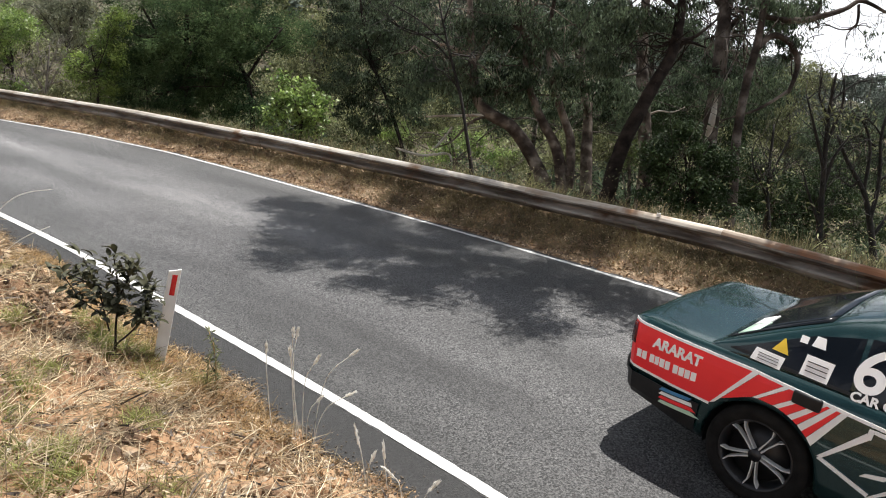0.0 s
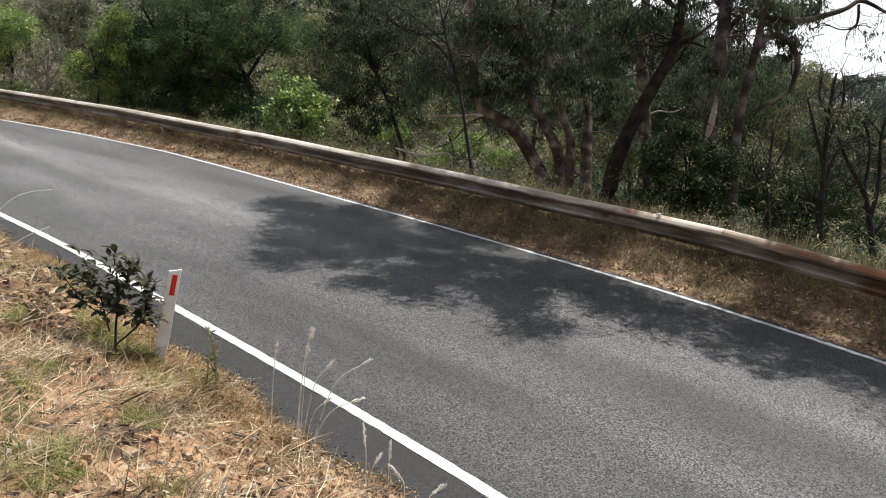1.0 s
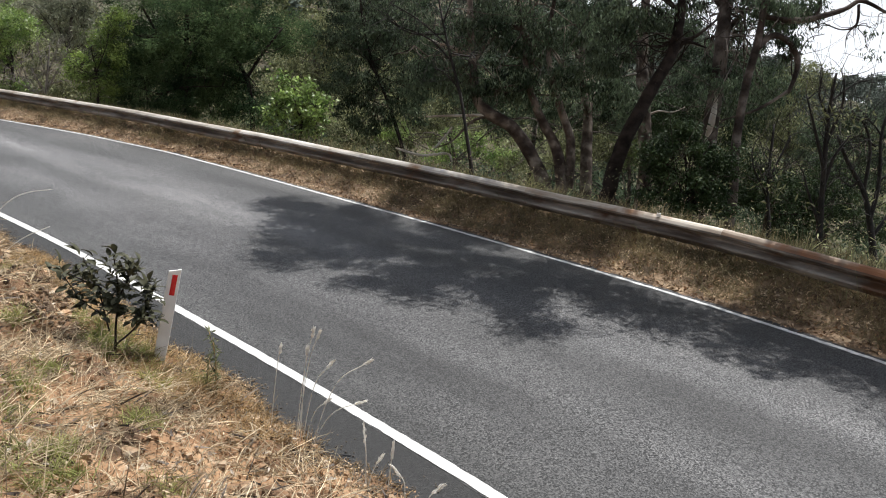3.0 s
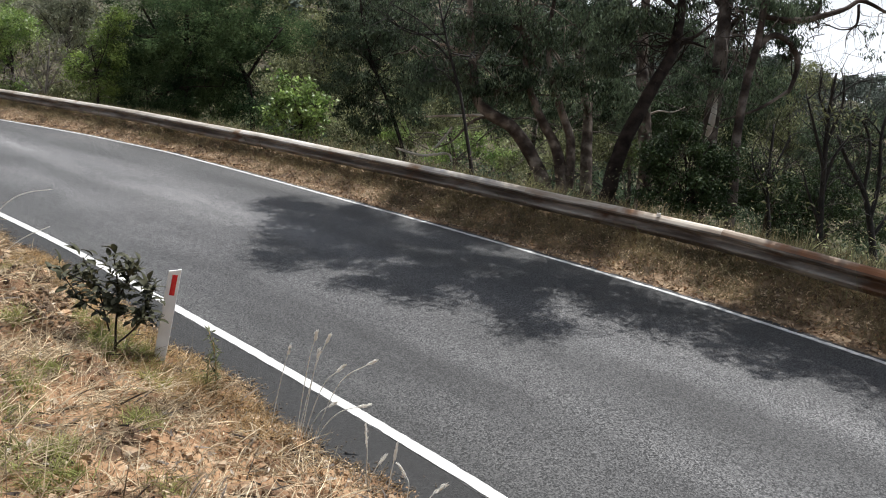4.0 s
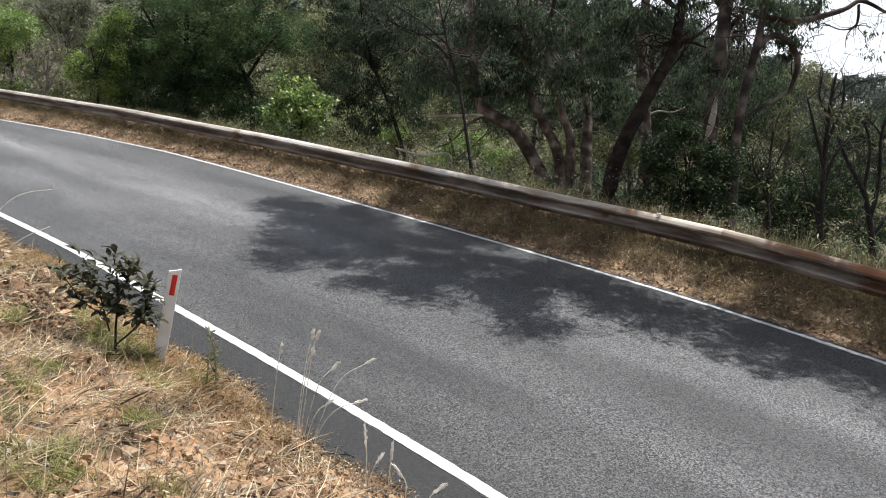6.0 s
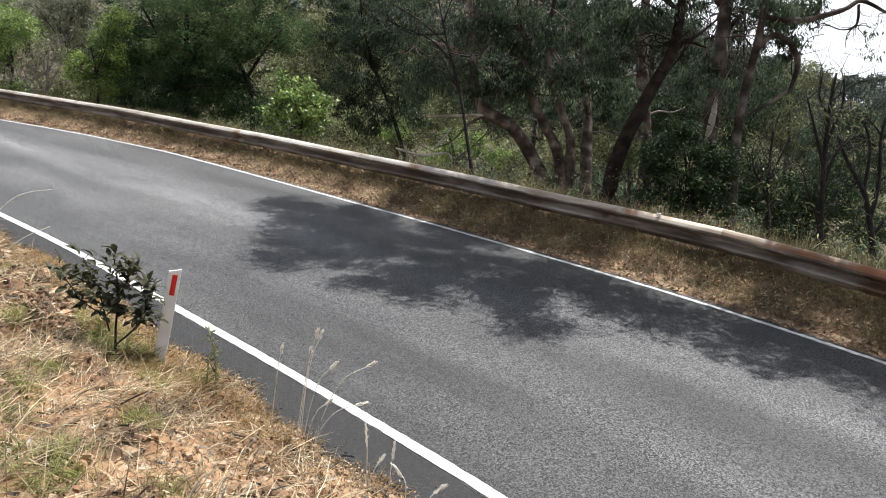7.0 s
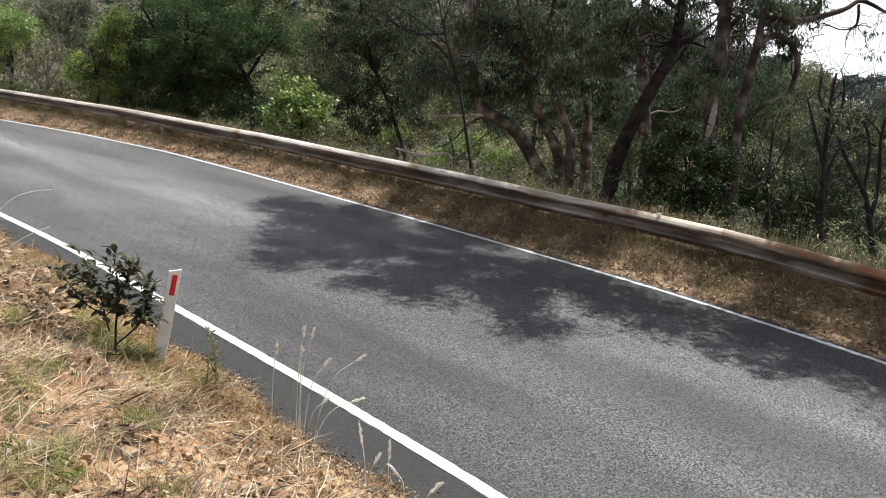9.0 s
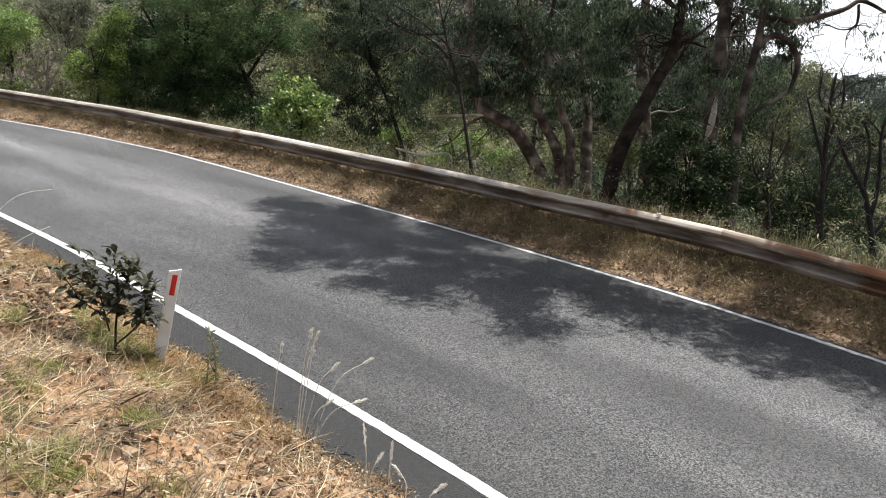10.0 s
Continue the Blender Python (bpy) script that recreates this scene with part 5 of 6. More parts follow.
    stuff("gravel", "small ochre rock chips lying on bare soil", "gravel", *chips(rng, p, 0.012), STONE)


def chips(rng, p, size):
    n = len(p)
    s = size * rng.uniform(0.4, 2.2, (n, 1, 1))
    c = np.array([(-1, -1, 0), (1, -1, 0), (1, 1, 0), (-1, 1, 0), (-0.7, -0.6, 0.8), (0.8, -0.7, 0.9), (0.6, 0.7, 0.7), (-0.7, 0.8, 1.0)], float)
    v = c[None] * rng.uniform(0.6, 1.4, (n, 8, 3)) * s + p[:, None]
    k = np.arange(n)[:, None] * 8
    q = np.concatenate([k + f for f in ([4, 5, 6, 7], [0, 1, 5, 4], [1, 2, 6, 5], [2, 3, 7, 6], [3, 0, 4, 7])])
    return v.reshape(-1, 3), q


def build_stones():
    rnd = random.Random(4)
    face = [(rnd.uniform(5.5, 10.4), rnd.uniform(0.50, 0.92), rnd.uniform(0.035, 0.11)) for _ in range(44)]
    for u, v, r in [(u, edge_v(u) - d, r) for u, d, r in face] + [(3.41, 1.88, 0.05), (3.28, 1.84, 0.06), (3.2, 1.9, 0.04), (3.26, 2.2, 0.06), (3.1, 2.16, 0.05), (2.9, 2.09, 0.05), (2.86, 1.96, 0.045), (3.38, 2.06, 0.04),
                    (3.43, 2.23, 0.04), (3.04, 1.9, 0.05), (3.86, 1.82, 0.05), (3.88, 1.6, 0.035), (3.49, 1.71, 0.06), (8.84, 3.0, 0.11), (8.26, 2.94, 0.10), (7.45, 2.79, 0.08),
                    (7.94, 2.76, 0.09), (6.39, 2.53, 0.06), (6.75, 2.61, 0.07), (4.32, 1.97, 0.04), (3.73, 2.14, 0.05), (3.3, 1.7, 0.04), (3.11, 1.68, 0.05), (3.27, 1.57, 0.04), (9.4, 3.05, 0.12), (9.0, 2.8, 0.12),
                    (2.95, 2.22, 0.05), (3.15, 2.3, 0.035), (3.3, 2.0, 0.03), (2.8, 2.2, 0.03), (3.55, 1.95, 0.03), (3.0, 2.05, 0.06)]:
        bm = bmesh.new()
        bmesh.ops.create_icosphere(bm, subdivisions=1, radius=r)
        sx, sy, sz = rnd.uniform(0.8, 1.5), rnd.uniform(0.6, 1.1), rnd.uniform(0.4, 0.8)
        for w in bm.verts:
            k = rnd.uniform(0.65, 1.25)
            w.co = Vector((w.co.x * sx * k, w.co.y * sy * k, w.co.z * sz * k))
        tagged(put("stone", bm_mesh("stone", bm, STONE, False), m=Matrix.Translation((*xy(u, v), ground_z(u, v) + 0.15 * r)) @ Matrix.Rotation(rnd.uniform(0, 6), 4, "Z")),
               "broken ochre stone half sunk in the bank", "stone", "stones on the bank")


def build_verge_cover():
    rng = np.random.default_rng(8)
    out, inn = (lambda u: at(FAR, u) + 0.10), (lambda u: at(RAILV, u) + 0.1)
    p = scatter(rng, 46000, -3, 27, out, inn, lambda u, v: 0.75)
    v, q = leaf_quads(rng, p + [0, 0, 0.008], 0.06, 0.022, 0.02)
    stuff("leaf_litter", "dense brown leaf and bark litter on the verge", "leaf litter", v, q, LITTER)
    p = scatter(rng, 38000, -3, 27, lambda u: at(FAR, u) + 0.35, lambda u: at(RAILV, u) + 0.15, lambda u, v: (0.15 + 0.9 * ((v - at(FAR, u)) / 1.1) ** 2) * (0.7 + 1.0 * patchy(u, v, 0.8, 4.0)) * (1.0 if u < 8 else 0.8))
    a = blades(rng, p, 0.20, 0.006, 0.9, 0.55, 0.35)
    p = scatter(rng, 16000, -3, 9, lambda u: at(FAR, u) + 0.28, lambda u: at(RAILV, u) + 0.1, lambda u, v: 0.75 + 1.0 * patchy(u, v, 1.4, 8.0))
    a = joined(a, blades(rng, p, 0.15, 0.006, 0.8, 0.7, 0.35))
    p = scatter(rng, 15000, -3, 27, lambda u: at(RAILV, u) - 0.30, lambda u: at(RAILV, u) + 0.12, lambda u, v: 0.55 + 1.3 * patchy(u, v, 1.1, 18.0))
    a = joined(a, blades(rng, p, 0.17, 0.007, 0.9, 0.6, 0.35))
    stuff("verge_grass", "dry brown weeds growing under the guard rail", "grass", *a, WEED)
    p = scatter(rng, 9000, -3, 27, lambda u: at(RAILV, u) + 0.12, lambda u: at(RAILV, u) + 1.0, lambda u, v: 0.5 + 0.9 * patchy(u, v, 0.7, 7.0))
    a = blades(rng, p, 0.28, 0.006, 1.0, 0.4, 0.3)
    p = scatter(rng, 16000, -3, 27, lambda u: at(RAILV, u) + 0.3, lambda u: at(RAILV, u) + 3.5)
    b = blades(rng, p, 0.30, 0.008, 1.0, 0.4, 0.35)
    stuff("tall_dry_grass", "tall straw-coloured dry grass behind the guard rail", "grass", *joined(a, b), TALL_GRASS)
    p = scatter(rng, 9000, -3, 27, lambda u: at(RAILV, u) - 0.1, lambda u: at(RAILV, u) + 4.5, lambda u, v: 0.4 + 1.2 * patchy(u, v, 0.5, 1.0))
    stuff("green_weeds", "olive green weeds behind the guard rail", "weeds", *blades(rng, p, 0.42, 0.010, 1.0, 0.45, 0.4), LEAF_OLIVE)
    # pale flower heads on the weeds
    p = scatter(rng, 2200, -3, 14, lambda u: at(RAILV, u) + 0.2, lambda u: at(RAILV, u) + 1.3)
    p[:, 2] += rng.uniform(0.2, 0.55, len(p))
    q = scatter(rng, 1600, -3, 9, lambda u: at(FAR, u) + 0.5, lambda u: at(RAILV, u) - 0.1)
    q[:, 2] += rng.uniform(0.04, 0.2, len(q))
    stuff("weed_heads", "tiny pale dried flower heads on roadside weeds", "weeds", *leaf_quads(rng, np.concatenate([p, q]), 0.018, 0.013, 0), STRAW)
    # low undergrowth that hides the slope
    p = scatter(rng, 62000, -6, 45, lambda u: at(RAILV, u) + 2.2, lambda u: at(RAILV, u) + 24, lambda u, v: 0.45 + 1.3 * patchy(u, v, 0.35, 6.0))
    p[:, 2] += rng.uniform(0, 1.1, len(p)) ** 2
    stuff("undergrowth", "low shaded olive undergrowth on the slope", "undergrowth", *leaf_quads(rng, p, 0.11, 0.03, -0.1), LEAF_OLIVE)


build_bank_cover()
build_stones()
build_verge_cover()


# ---- leafy shrub beside the guide post ----
def build_shrub():
    u, v = 5.0, 2.40
    z = ground_z(u, v)
    x, y = xy(u, v)
    root = thing("roadside_shrub", "small dark-leaved shrub with thin stems on the bank edge", "shrub", Matrix.Translation((x, y, z)))
    rng = np.random.default_rng(21)
    stems = [[(0.00, 0, -0.05, 0.010), (0.01, 0.0, 0.25, 0.009), (0.02, 0.05, 0.55, 0.007), (0.0, 0.05, 0.86, 0.004)],
             [(-0.10, 0.25, -0.05, 0.008), (-0.13, 0.22, 0.25, 0.007), (-0.16, 0.2, 0.5, 0.006), (-0.24, 0.2, 0.78, 0.003)],
             [(0.01, 0.0, 0.12, 0.008), (0.13, 0.05, 0.27, 0.007), (0.19, 0.08, 0.48, 0.006), (0.22, 0.1, 0.62, 0.003)],
             [(0.01, 0.02, 0.40, 0.006), (-0.12, 0.05, 0.58, 0.005), (-0.30, 0.05, 0.70, 0.003)],
             [(0.02, 0.04, 0.5, 0.006), (0.10, 0.02, 0.68, 0.004), (0.14, 0.0, 0.80, 0.003)],
             [(-0.13, 0.22, 0.25, 0.005), (-0.26, 0.2, 0.40, 0.004), (-0.36, 0.18, 0.62, 0.003)],
             [(0.13, 0.05, 0.27, 0.005), (0.17, 0.0, 0.36, 0.004), (0.25, 0.0, 0.40, 0.003)]]
    stems = [[(a * (1.12 if a > 0 else 1.3), b, c * 0.93, r) for a, b, c, r in q] for q in stems]
    tips = []
    for s in stems:
        bm = bmesh.new()
        path = smooth_path(s, 5)
        tube(bm, path, 6)
        part("stem", bm, BARK_DARK, root)
        tips += [(p, k / len(path)) for k, p in enumerate(path) if p[2] > 0.30]
    for p, k in tips * 9:
        if rng.random() < 0.46:
            continue
        bm = bmesh.new()
        ln, wd = rng.uniform(0.075, 0.125), rng.uniform(0.034, 0.052)
        rows = []
        for t, w, dz in ((0, 0.10, 0), (0.25, 0.8, 0.010), (0.55, 1.0, 0.008), (0.85, 0.55, -0.006), (1.0, 0.06, -0.016)):
            rows.append([bm.verts.new((ln * t, q * wd * w / 2, dz + abs(q) * 0.006)) for q in (-1, 0, 1)])
        for a, b in zip(rows, rows[1:]):
            for q in range(2):
                bm.faces.new((a[q], a[q + 1], b[q + 1], b[q]))
        o = rng.normal(size=3) * 0.032
        m = Matrix.Translation((p[0] + o[0], p[1] + o[1], p[2] + o[2])) @ Euler((rng.normal() * 0.4, rng.uniform(-1.15, 0.15) if p[2] > 0.5 else rng.uniform(-0.5, 0.3), rng.uniform(0, 6.28))).to_matrix().to_4x4()
        part("leaf", bm, LEAF_SHRUB, root, m=m)


build_shrub()


# ---- a thin dark weed and pale stems on the bank ----
def build_weeds():
    rng = np.random.default_rng(31)
    for u, v, h in ((4.2, 2.74, 0.42), (4.3, 2.80, 0.48), (4.25, 2.70, 0.3)):
        x, y = xy(u, v)
        z = ground_z(u, v)
        root = thing("dry_weed", "thin olive weed stalk at the edge of the seal", "weed", Matrix.Translation((x, y, z)))
        bm = bmesh.new()
        path = smooth_path([(0, 0, -0.03, 0.004), (0.01, 0, h * 0.5, 0.003), (rng.normal() * 0.03, rng.normal() * 0.03, h, 0.0015)], 5)
        tube(bm, path, 5)
        part("stem", bm, RUSSET, root)
        c = np.array([p[:3] for p in path for _ in range(9)]) + rng.normal(size=(len(path) * 9, 3)) * 0.008
        put("foliage", mesh_from("foliage", *leaf_quads(rng, c, 0.05, 0.009, -0.5), LEAF_OLIVE), root)


build_weeds()


# ---- seed stalks swaying in the wind at the foot of the bank ----
def stalk(u, v, h, lean_u, curl, head):
    """A thin stalk with a seed head; lean_u is sideways lean in metres at the tip, curl the tip's bow."""
    x, y = xy(u, v)
    z = max(ground_z(u, v), 0.0)
    root = thing("grass_stalk", "pale dry grass stalk with a feathery seed head", "grass stalk", Matrix.Translation((x, y, z)), "seed stalks at the road edge")
    path = smooth_path([(0, 0, -0.06, 0.0032), (lean_u * 0.22, 0, h * 0.4, 0.0028), (lean_u * 0.6, 0, h * 0.8, 0.0023), (lean_u + curl, 0.01, h, 0.0018)], 6)
    bm = bmesh.new()
    tube(bm, path, 5)
    part("stem", bm, SEED, root)
    a, b = Vector(path[-3][:3]), Vector(path[-1][:3])
    d = (b - a).normalized()
    rng = np.random.default_rng(int(u * 1000) % 997)
    n = 60
    t = rng.uniform(0, head, n)
    c = np.array([tuple(b + d * k) for k in t - head * 0.45]) + rng.normal(size=(n, 3)) * 0.004
    dirs = np.array([tuple(d)] * n) + rng.normal(size=(n, 3)) * 0.13
    s = unit(np.cross(dirs, rng.normal(size=(n, 3))))
    v4 = np.stack([c, c + dirs * 0.012 + s * 0.004, c + dirs * 0.028, c + dirs * 0.012 - s * 0.004], 1).reshape(-1, 3)
    put("seed_head", mesh_from("seed_head", v4, np.arange(4 * n).reshape(n, 4), SEED), root, "pale feathery seed head")
    return root


STALKS = [stalk(3.68, 2.85, 0.58, 0.03, 0.0, 0.06), stalk(3.38, 2.86, 0.66, 0.01, 0.0, 0.05), stalk(3.40, 2.84, 0.78, 0.06, 0.0, 0.06), stalk(3.43, 2.88, 0.76, 0.07, 0.01, 0.07),
          stalk(3.40, 2.90, 0.58, 0.12, 0.03, 0.07), stalk(3.30, 2.90, 0.66, 0.26, 0.06, 0.06), stalk(3.32, 2.92, 0.36, 0.24, 0.05, 0.08), stalk(3.40, 2.93, 0.30, 0.10, 0.02, 0.05),
          stalk(2.72, 2.84, 0.30, -0.03, 0.0, 0.15), stalk(2.55, 2.86, 0.26, 0.0, 0.0, 0.10), stalk(2.35, 2.80, 0.26, -0.04, -0.03, 0.09), stalk(2.22, 2.80, 0.22, 0.05, 0.02, 0.08),
          stalk(2.62, 2.75, 0.20, 0.05, 0.0, 0.06)]


# ---- thin bowed stems at the uphill end of the bank ----
def bowed_stem(pts):
    """A long thin stem rooted in the bank and bowed over; pts run from above the root to the tip."""
    x, y, z = pts[0]
    u, v = UX * x + UY * y, UY * x - UX * y
    low = ground_z(u, v)
    root = thing("grass_stalk", "long thin pale grass stem bowed over the road edge", "grass stalk", Matrix.Translation((x, y, low)), "seed stalks at the road edge")
    path = [(0, 0, -0.03, 0.0032)] + [(a - x, b - y, c - low, 0.0028 - 0.0004 * k) for k, (a, b, c) in enumerate(pts)]
    bm = bmesh.new()
    tube(bm, smooth_path(path, 6), 5)
    part("stem", bm, SEED, root)


bowed_stem([(-4.87, 7.17, 0.40), (-4.80, 7.22, 0.60), (-4.70, 7.26, 0.76), (-4.56, 7.30, 0.89), (-4.39, 7.32, 0.96), (-4.17, 7.33, 1.0)])
bowed_stem([(-4.50, 6.84, 0.36), (-4.35, 6.88, 0.50), (-4.21, 6.91, 0.60), (-4.00, 6.94, 0.70)])


# ---- rally car ----
CAR_GREEN = material("dark_green_car_paint", [(0.010, 0.036, 0.037), (0.015, 0.050, 0.051)], 3, 0.24, coat=0.8, spec=0.5, metal=0.5)
CAR_RED = material("red_vinyl", [(0.86, 0.022, 0.030), (0.90, 0.030, 0.038)], 4, 0.35)
CAR_WHITE = material("white_vinyl", [(0.86, 0.86, 0.85), (0.92, 0.92, 0.91)], 6, 0.45)
CAR_BLACK = material("black_plastic", [(0.010, 0.010, 0.011), (0.020, 0.020, 0.021)], 8, 0.45, spec=0.25)
CAR_GLASS = material("tinted_glass", [(0.006, 0.008, 0.010), (0.012, 0.014, 0.018)], 3, 0.06, spec=0.4)
TYRE = material("tyre_rubber", [(0.006, 0.006, 0.006), (0.014, 0.0135, 0.013)], 12, 0.9, 0.4, 60, spec=0.2)
ALLOY = material("bright_alloy", [(0.66, 0.66, 0.66), (0.8, 0.8, 0.8)], 8, 0.3, metal=0.35)
DARK_ALLOY = material("dark_alloy", [(0.02, 0.02, 0.022), (0.05, 0.05, 0.052)], 8, 0.4, metal=0.6)
LAMP_RED = material("tail_lamp_red", [(0.05, 0.004, 0.006), (0.09, 0.007, 0.009)], 8, 0.12)
LAMP_CLEAR = material("head_lamp_lens", [(0.45, 0.47, 0.5), (0.6, 0.62, 0.65)], 8, 0.08)
YELLOW = material("yellow_vinyl", [(0.72, 0.48, 0.03), (0.8, 0.56, 0.05)], 8, 0.4)
PALE_GREEN = material("pale_green_vinyl", [(0.45, 0.65, 0.50), (0.6, 0.75, 0.62)], 8, 0.4)
BLUE = material("blue_vinyl", [(0.05, 0.20, 0.42), (0.08, 0.28, 0.5)], 8, 0.4)

AXLE_F, ARCH, WHEEL_R = 2.79, 0.365, 0.330


def ramp(x, pts):
    a, b = zip(*pts)
    return float(np.interp(x, a, b))


def rake(x):
    """The shell sits nose-down on its springs."""
    return -0.040 * max(-1.1, min(x, 1.1))


def half_width(x):
    return ramp(x, [(-1.07, 0.66), (-1.03, 0.76), (-0.95, 0.83), (-0.6, 0.885), (0, 0.915), (2, 0.92), (3.0, 0.89), (3.5, 0.80), (3.7, 0.68), (3.78, 0.5)])


def sill_z(x):
    return rake(x) + ramp(x, [(-1.07, 0.44), (-1.01, 0.34), (-0.5, 0.26), (0, 0.23), (3.0, 0.22), (3.6, 0.22), (3.78, 0.34)])


def belt_z(x):
    return rake(x) + ramp(x, [(-1.07, 0.84), (-1.02, 0.895), (-0.92, 0.910), (-0.5, 0.912), (0.2, 0.915), (1.5, 0.885), (2.4, 0.865), (3.1, 0.80), (3.6, 0.68), (3.78, 0.56)])


def deck_z(x):
    return rake(x) + ramp(x, [(-1.07, 0.86), (-1.03, 0.905), (-0.97, 0.925), (-0.5, 0.932), (0.2, 0.95), (2.2, 0.945), (3.1, 0.88), (3.6, 0.75), (3.78, 0.58)])


def section(x):
    """Half a body section: (y, z) from the keel to the middle of the deck."""
    w, zb, zs, zc = half_width(x), sill_z(x), belt_z(x), deck_z(x)
    pts = [(0, zb + 0.03), (0.60 * w, zb + 0.02), (0.64 * w, zb), (0.92 * w, zb), (0.965 * w, zb + 0.05), (0.985 * w, zb + 0.14), (0.992 * w, zb + 0.26),
           (w, zb + 0.55 * (zs - zb)), (0.995 * w, zb + 0.72 * (zs - zb)), (0.975 * w, zb + 0.88 * (zs - zb)), (0.945 * w, zs), (0.90 * w, zs + 0.45 * (zc - zs)),
           (0.80 * w, zs + 0.75 * (zc - zs)), (0.45 * w, zc), (0, zc + 0.012)]
    for ax in (0.0, AXLE_F):
        dx = abs(x - ax)
        if dx < ARCH:
            za = 0.33 + math.sqrt(ARCH * ARCH - dx * dx)
            pts = [p if k < 2 else (p[0], max(p[1], za)) for k, p in enumerate(pts)]
    return pts


def side_y(x, z):
    w, zb, zs = half_width(x), sill_z(x), belt_z(x)
    t = (z - zb) / (zs - zb)
    return w * ramp(t, [(0, 0.925), (0.08, 0.97), (0.22, 0.986), (0.38, 0.993), (0.55, 1.0), (0.72, 0.995), (0.88, 0.975), (1.0, 0.945)])


def roof_z(x):
    return rake(x) + ramp(x, [(-0.42, 0.935), (-0.05, 1.14), (0.25, 1.29), (0.45, 1.355), (0.7, 1.39), (1.05, 1.405), (1.4, 1.39), (1.6, 1.36), (1.85, 1.24), (2.42, 0.96)])


def cabin_section(x):
    zr, zb = roof_z(x), min(belt_z(x) - 0.02, roof_z(x) - 0.03)
    hgt = max(zr - zb, 0.02)
    k = min(1.0, hgt / 0.45)
    y0 = half_width(x) * 0.93
    y1 = y0 - 0.245 * k
    return [(y0, zb), (y0 - 0.06 * k, zb + 0.28 * hgt), (y0 - 0.13 * k, zb + 0.60 * hgt), (y1 + 0.05 * k, zb + 0.86 * hgt), (y1 - 0.03, zb + 0.95 * hgt), (y1 - 0.16, zr - 0.006), (0, zr + 0.012)]


def cabin_y(x, z):
    s = cabin_section(x)
    return float(np.interp(z, [p[1] for p in s], [p[0] for p in s]))


def cabin_top(x, y):
    s = cabin_section(x)[::-1]
    return float(np.interp(abs(y), [p[0] for p in s], [p[1] for p in s]))


def loft(bm, stations, sec):
    rows = []
    for x in stations:
        s = sec(x)
        ring = [bm.verts.new((x, y, z)) for y, z in s] + [bm.verts.new((x, -y, z)) for y, z in s[::-1] if y > 1e-6]
        rows.append(ring)
    n = len(rows[0])
    for a, b in zip(rows, rows[1:]):
        for k in range(n):
            bm.faces.new((a[k], a[(k + 1) % n], b[(k + 1) % n], b[k]))
    bm.faces.new(rows[0])
    bm.faces.new(rows[-1][::-1])


def patch(surface, corners, nx, ny, lift, thick=0.002):
    """A thin plate laid on a surface: corners (a, b) counter-clockwise, surface(a, b) gives the point and the outward normal."""
    bm = bmesh.new()
    (a0, b0), (a1, b1), (a2, b2), (a3, b3) = corners
    grids = []
    for off in (lift, lift - thick - 0.003):
        g = []
        for i in range(nx + 1):
            s = i / nx
            row = []
            for j in range(ny + 1):
                t = j / ny
                a = (a0 * (1 - s) + a1 * s) * (1 - t) + (a3 * (1 - s) + a2 * s) * t
                b = (b0 * (1 - s) + b1 * s) * (1 - t) + (b3 * (1 - s) + b2 * s) * t
                p, nrm = surface(a, b)
                row.append(bm.verts.new(p + nrm * off))
            g.append(row)
        grids.append(g)
    top, low = grids
    for i in range(nx):
        for j in range(ny):
            bm.faces.new((top[i][j], top[i + 1][j], top[i + 1][j + 1], top[i][j + 1]))
            bm.faces.new((low[i][j + 1], low[i + 1][j + 1], low[i + 1][j], low[i][j]))
    rim = [(i, 0) for i in range(nx)] + [(nx, j) for j in range(ny)] + [(i, ny) for i in range(nx, 0, -1)] + [(0, j) for j in range(ny, 0, -1)]
    for (i, j), (k, m) in zip(rim, rim[1:] + rim[:1]):
        bm.faces.new((low[i][j], low[k][m], top[k][m], top[i][j]))
    return bm


def flank(side):
    def s(x, z):
        z = z + rake(x)
        return Vector((x, side * side_y(x, z), z)), Vector((0, side, 0.05)).normalized()
    return s


def cabin_flank(side):
    def s(x, z):
        z = z + rake(x)
        return Vector((x, side * cabin_y(x, z), z)), Vector((0, side, 0.5)).normalized()
    return s


def cabin_over(x, y):
    return Vector((x, y, cabin_top(x, y))), Vector((-0.4 if x < 0.7 else 0.4, 0, 0.9)).normalized()


def lathe(bm, prof, seg=40):
    """Profile (y, r) turned about the y axis."""
    rings = [[bm.verts.new((r * math.cos(2 * math.pi * k / seg), y, r * math.sin(2 * math.pi * k / seg))) for k in range(seg)] for y, r in prof]
    for a, b in zip(rings, rings[1:]):
        for k in range(seg):
            bm.faces.new((a[k], a[(k + 1) % seg], b[(k + 1) % seg], b[k]))


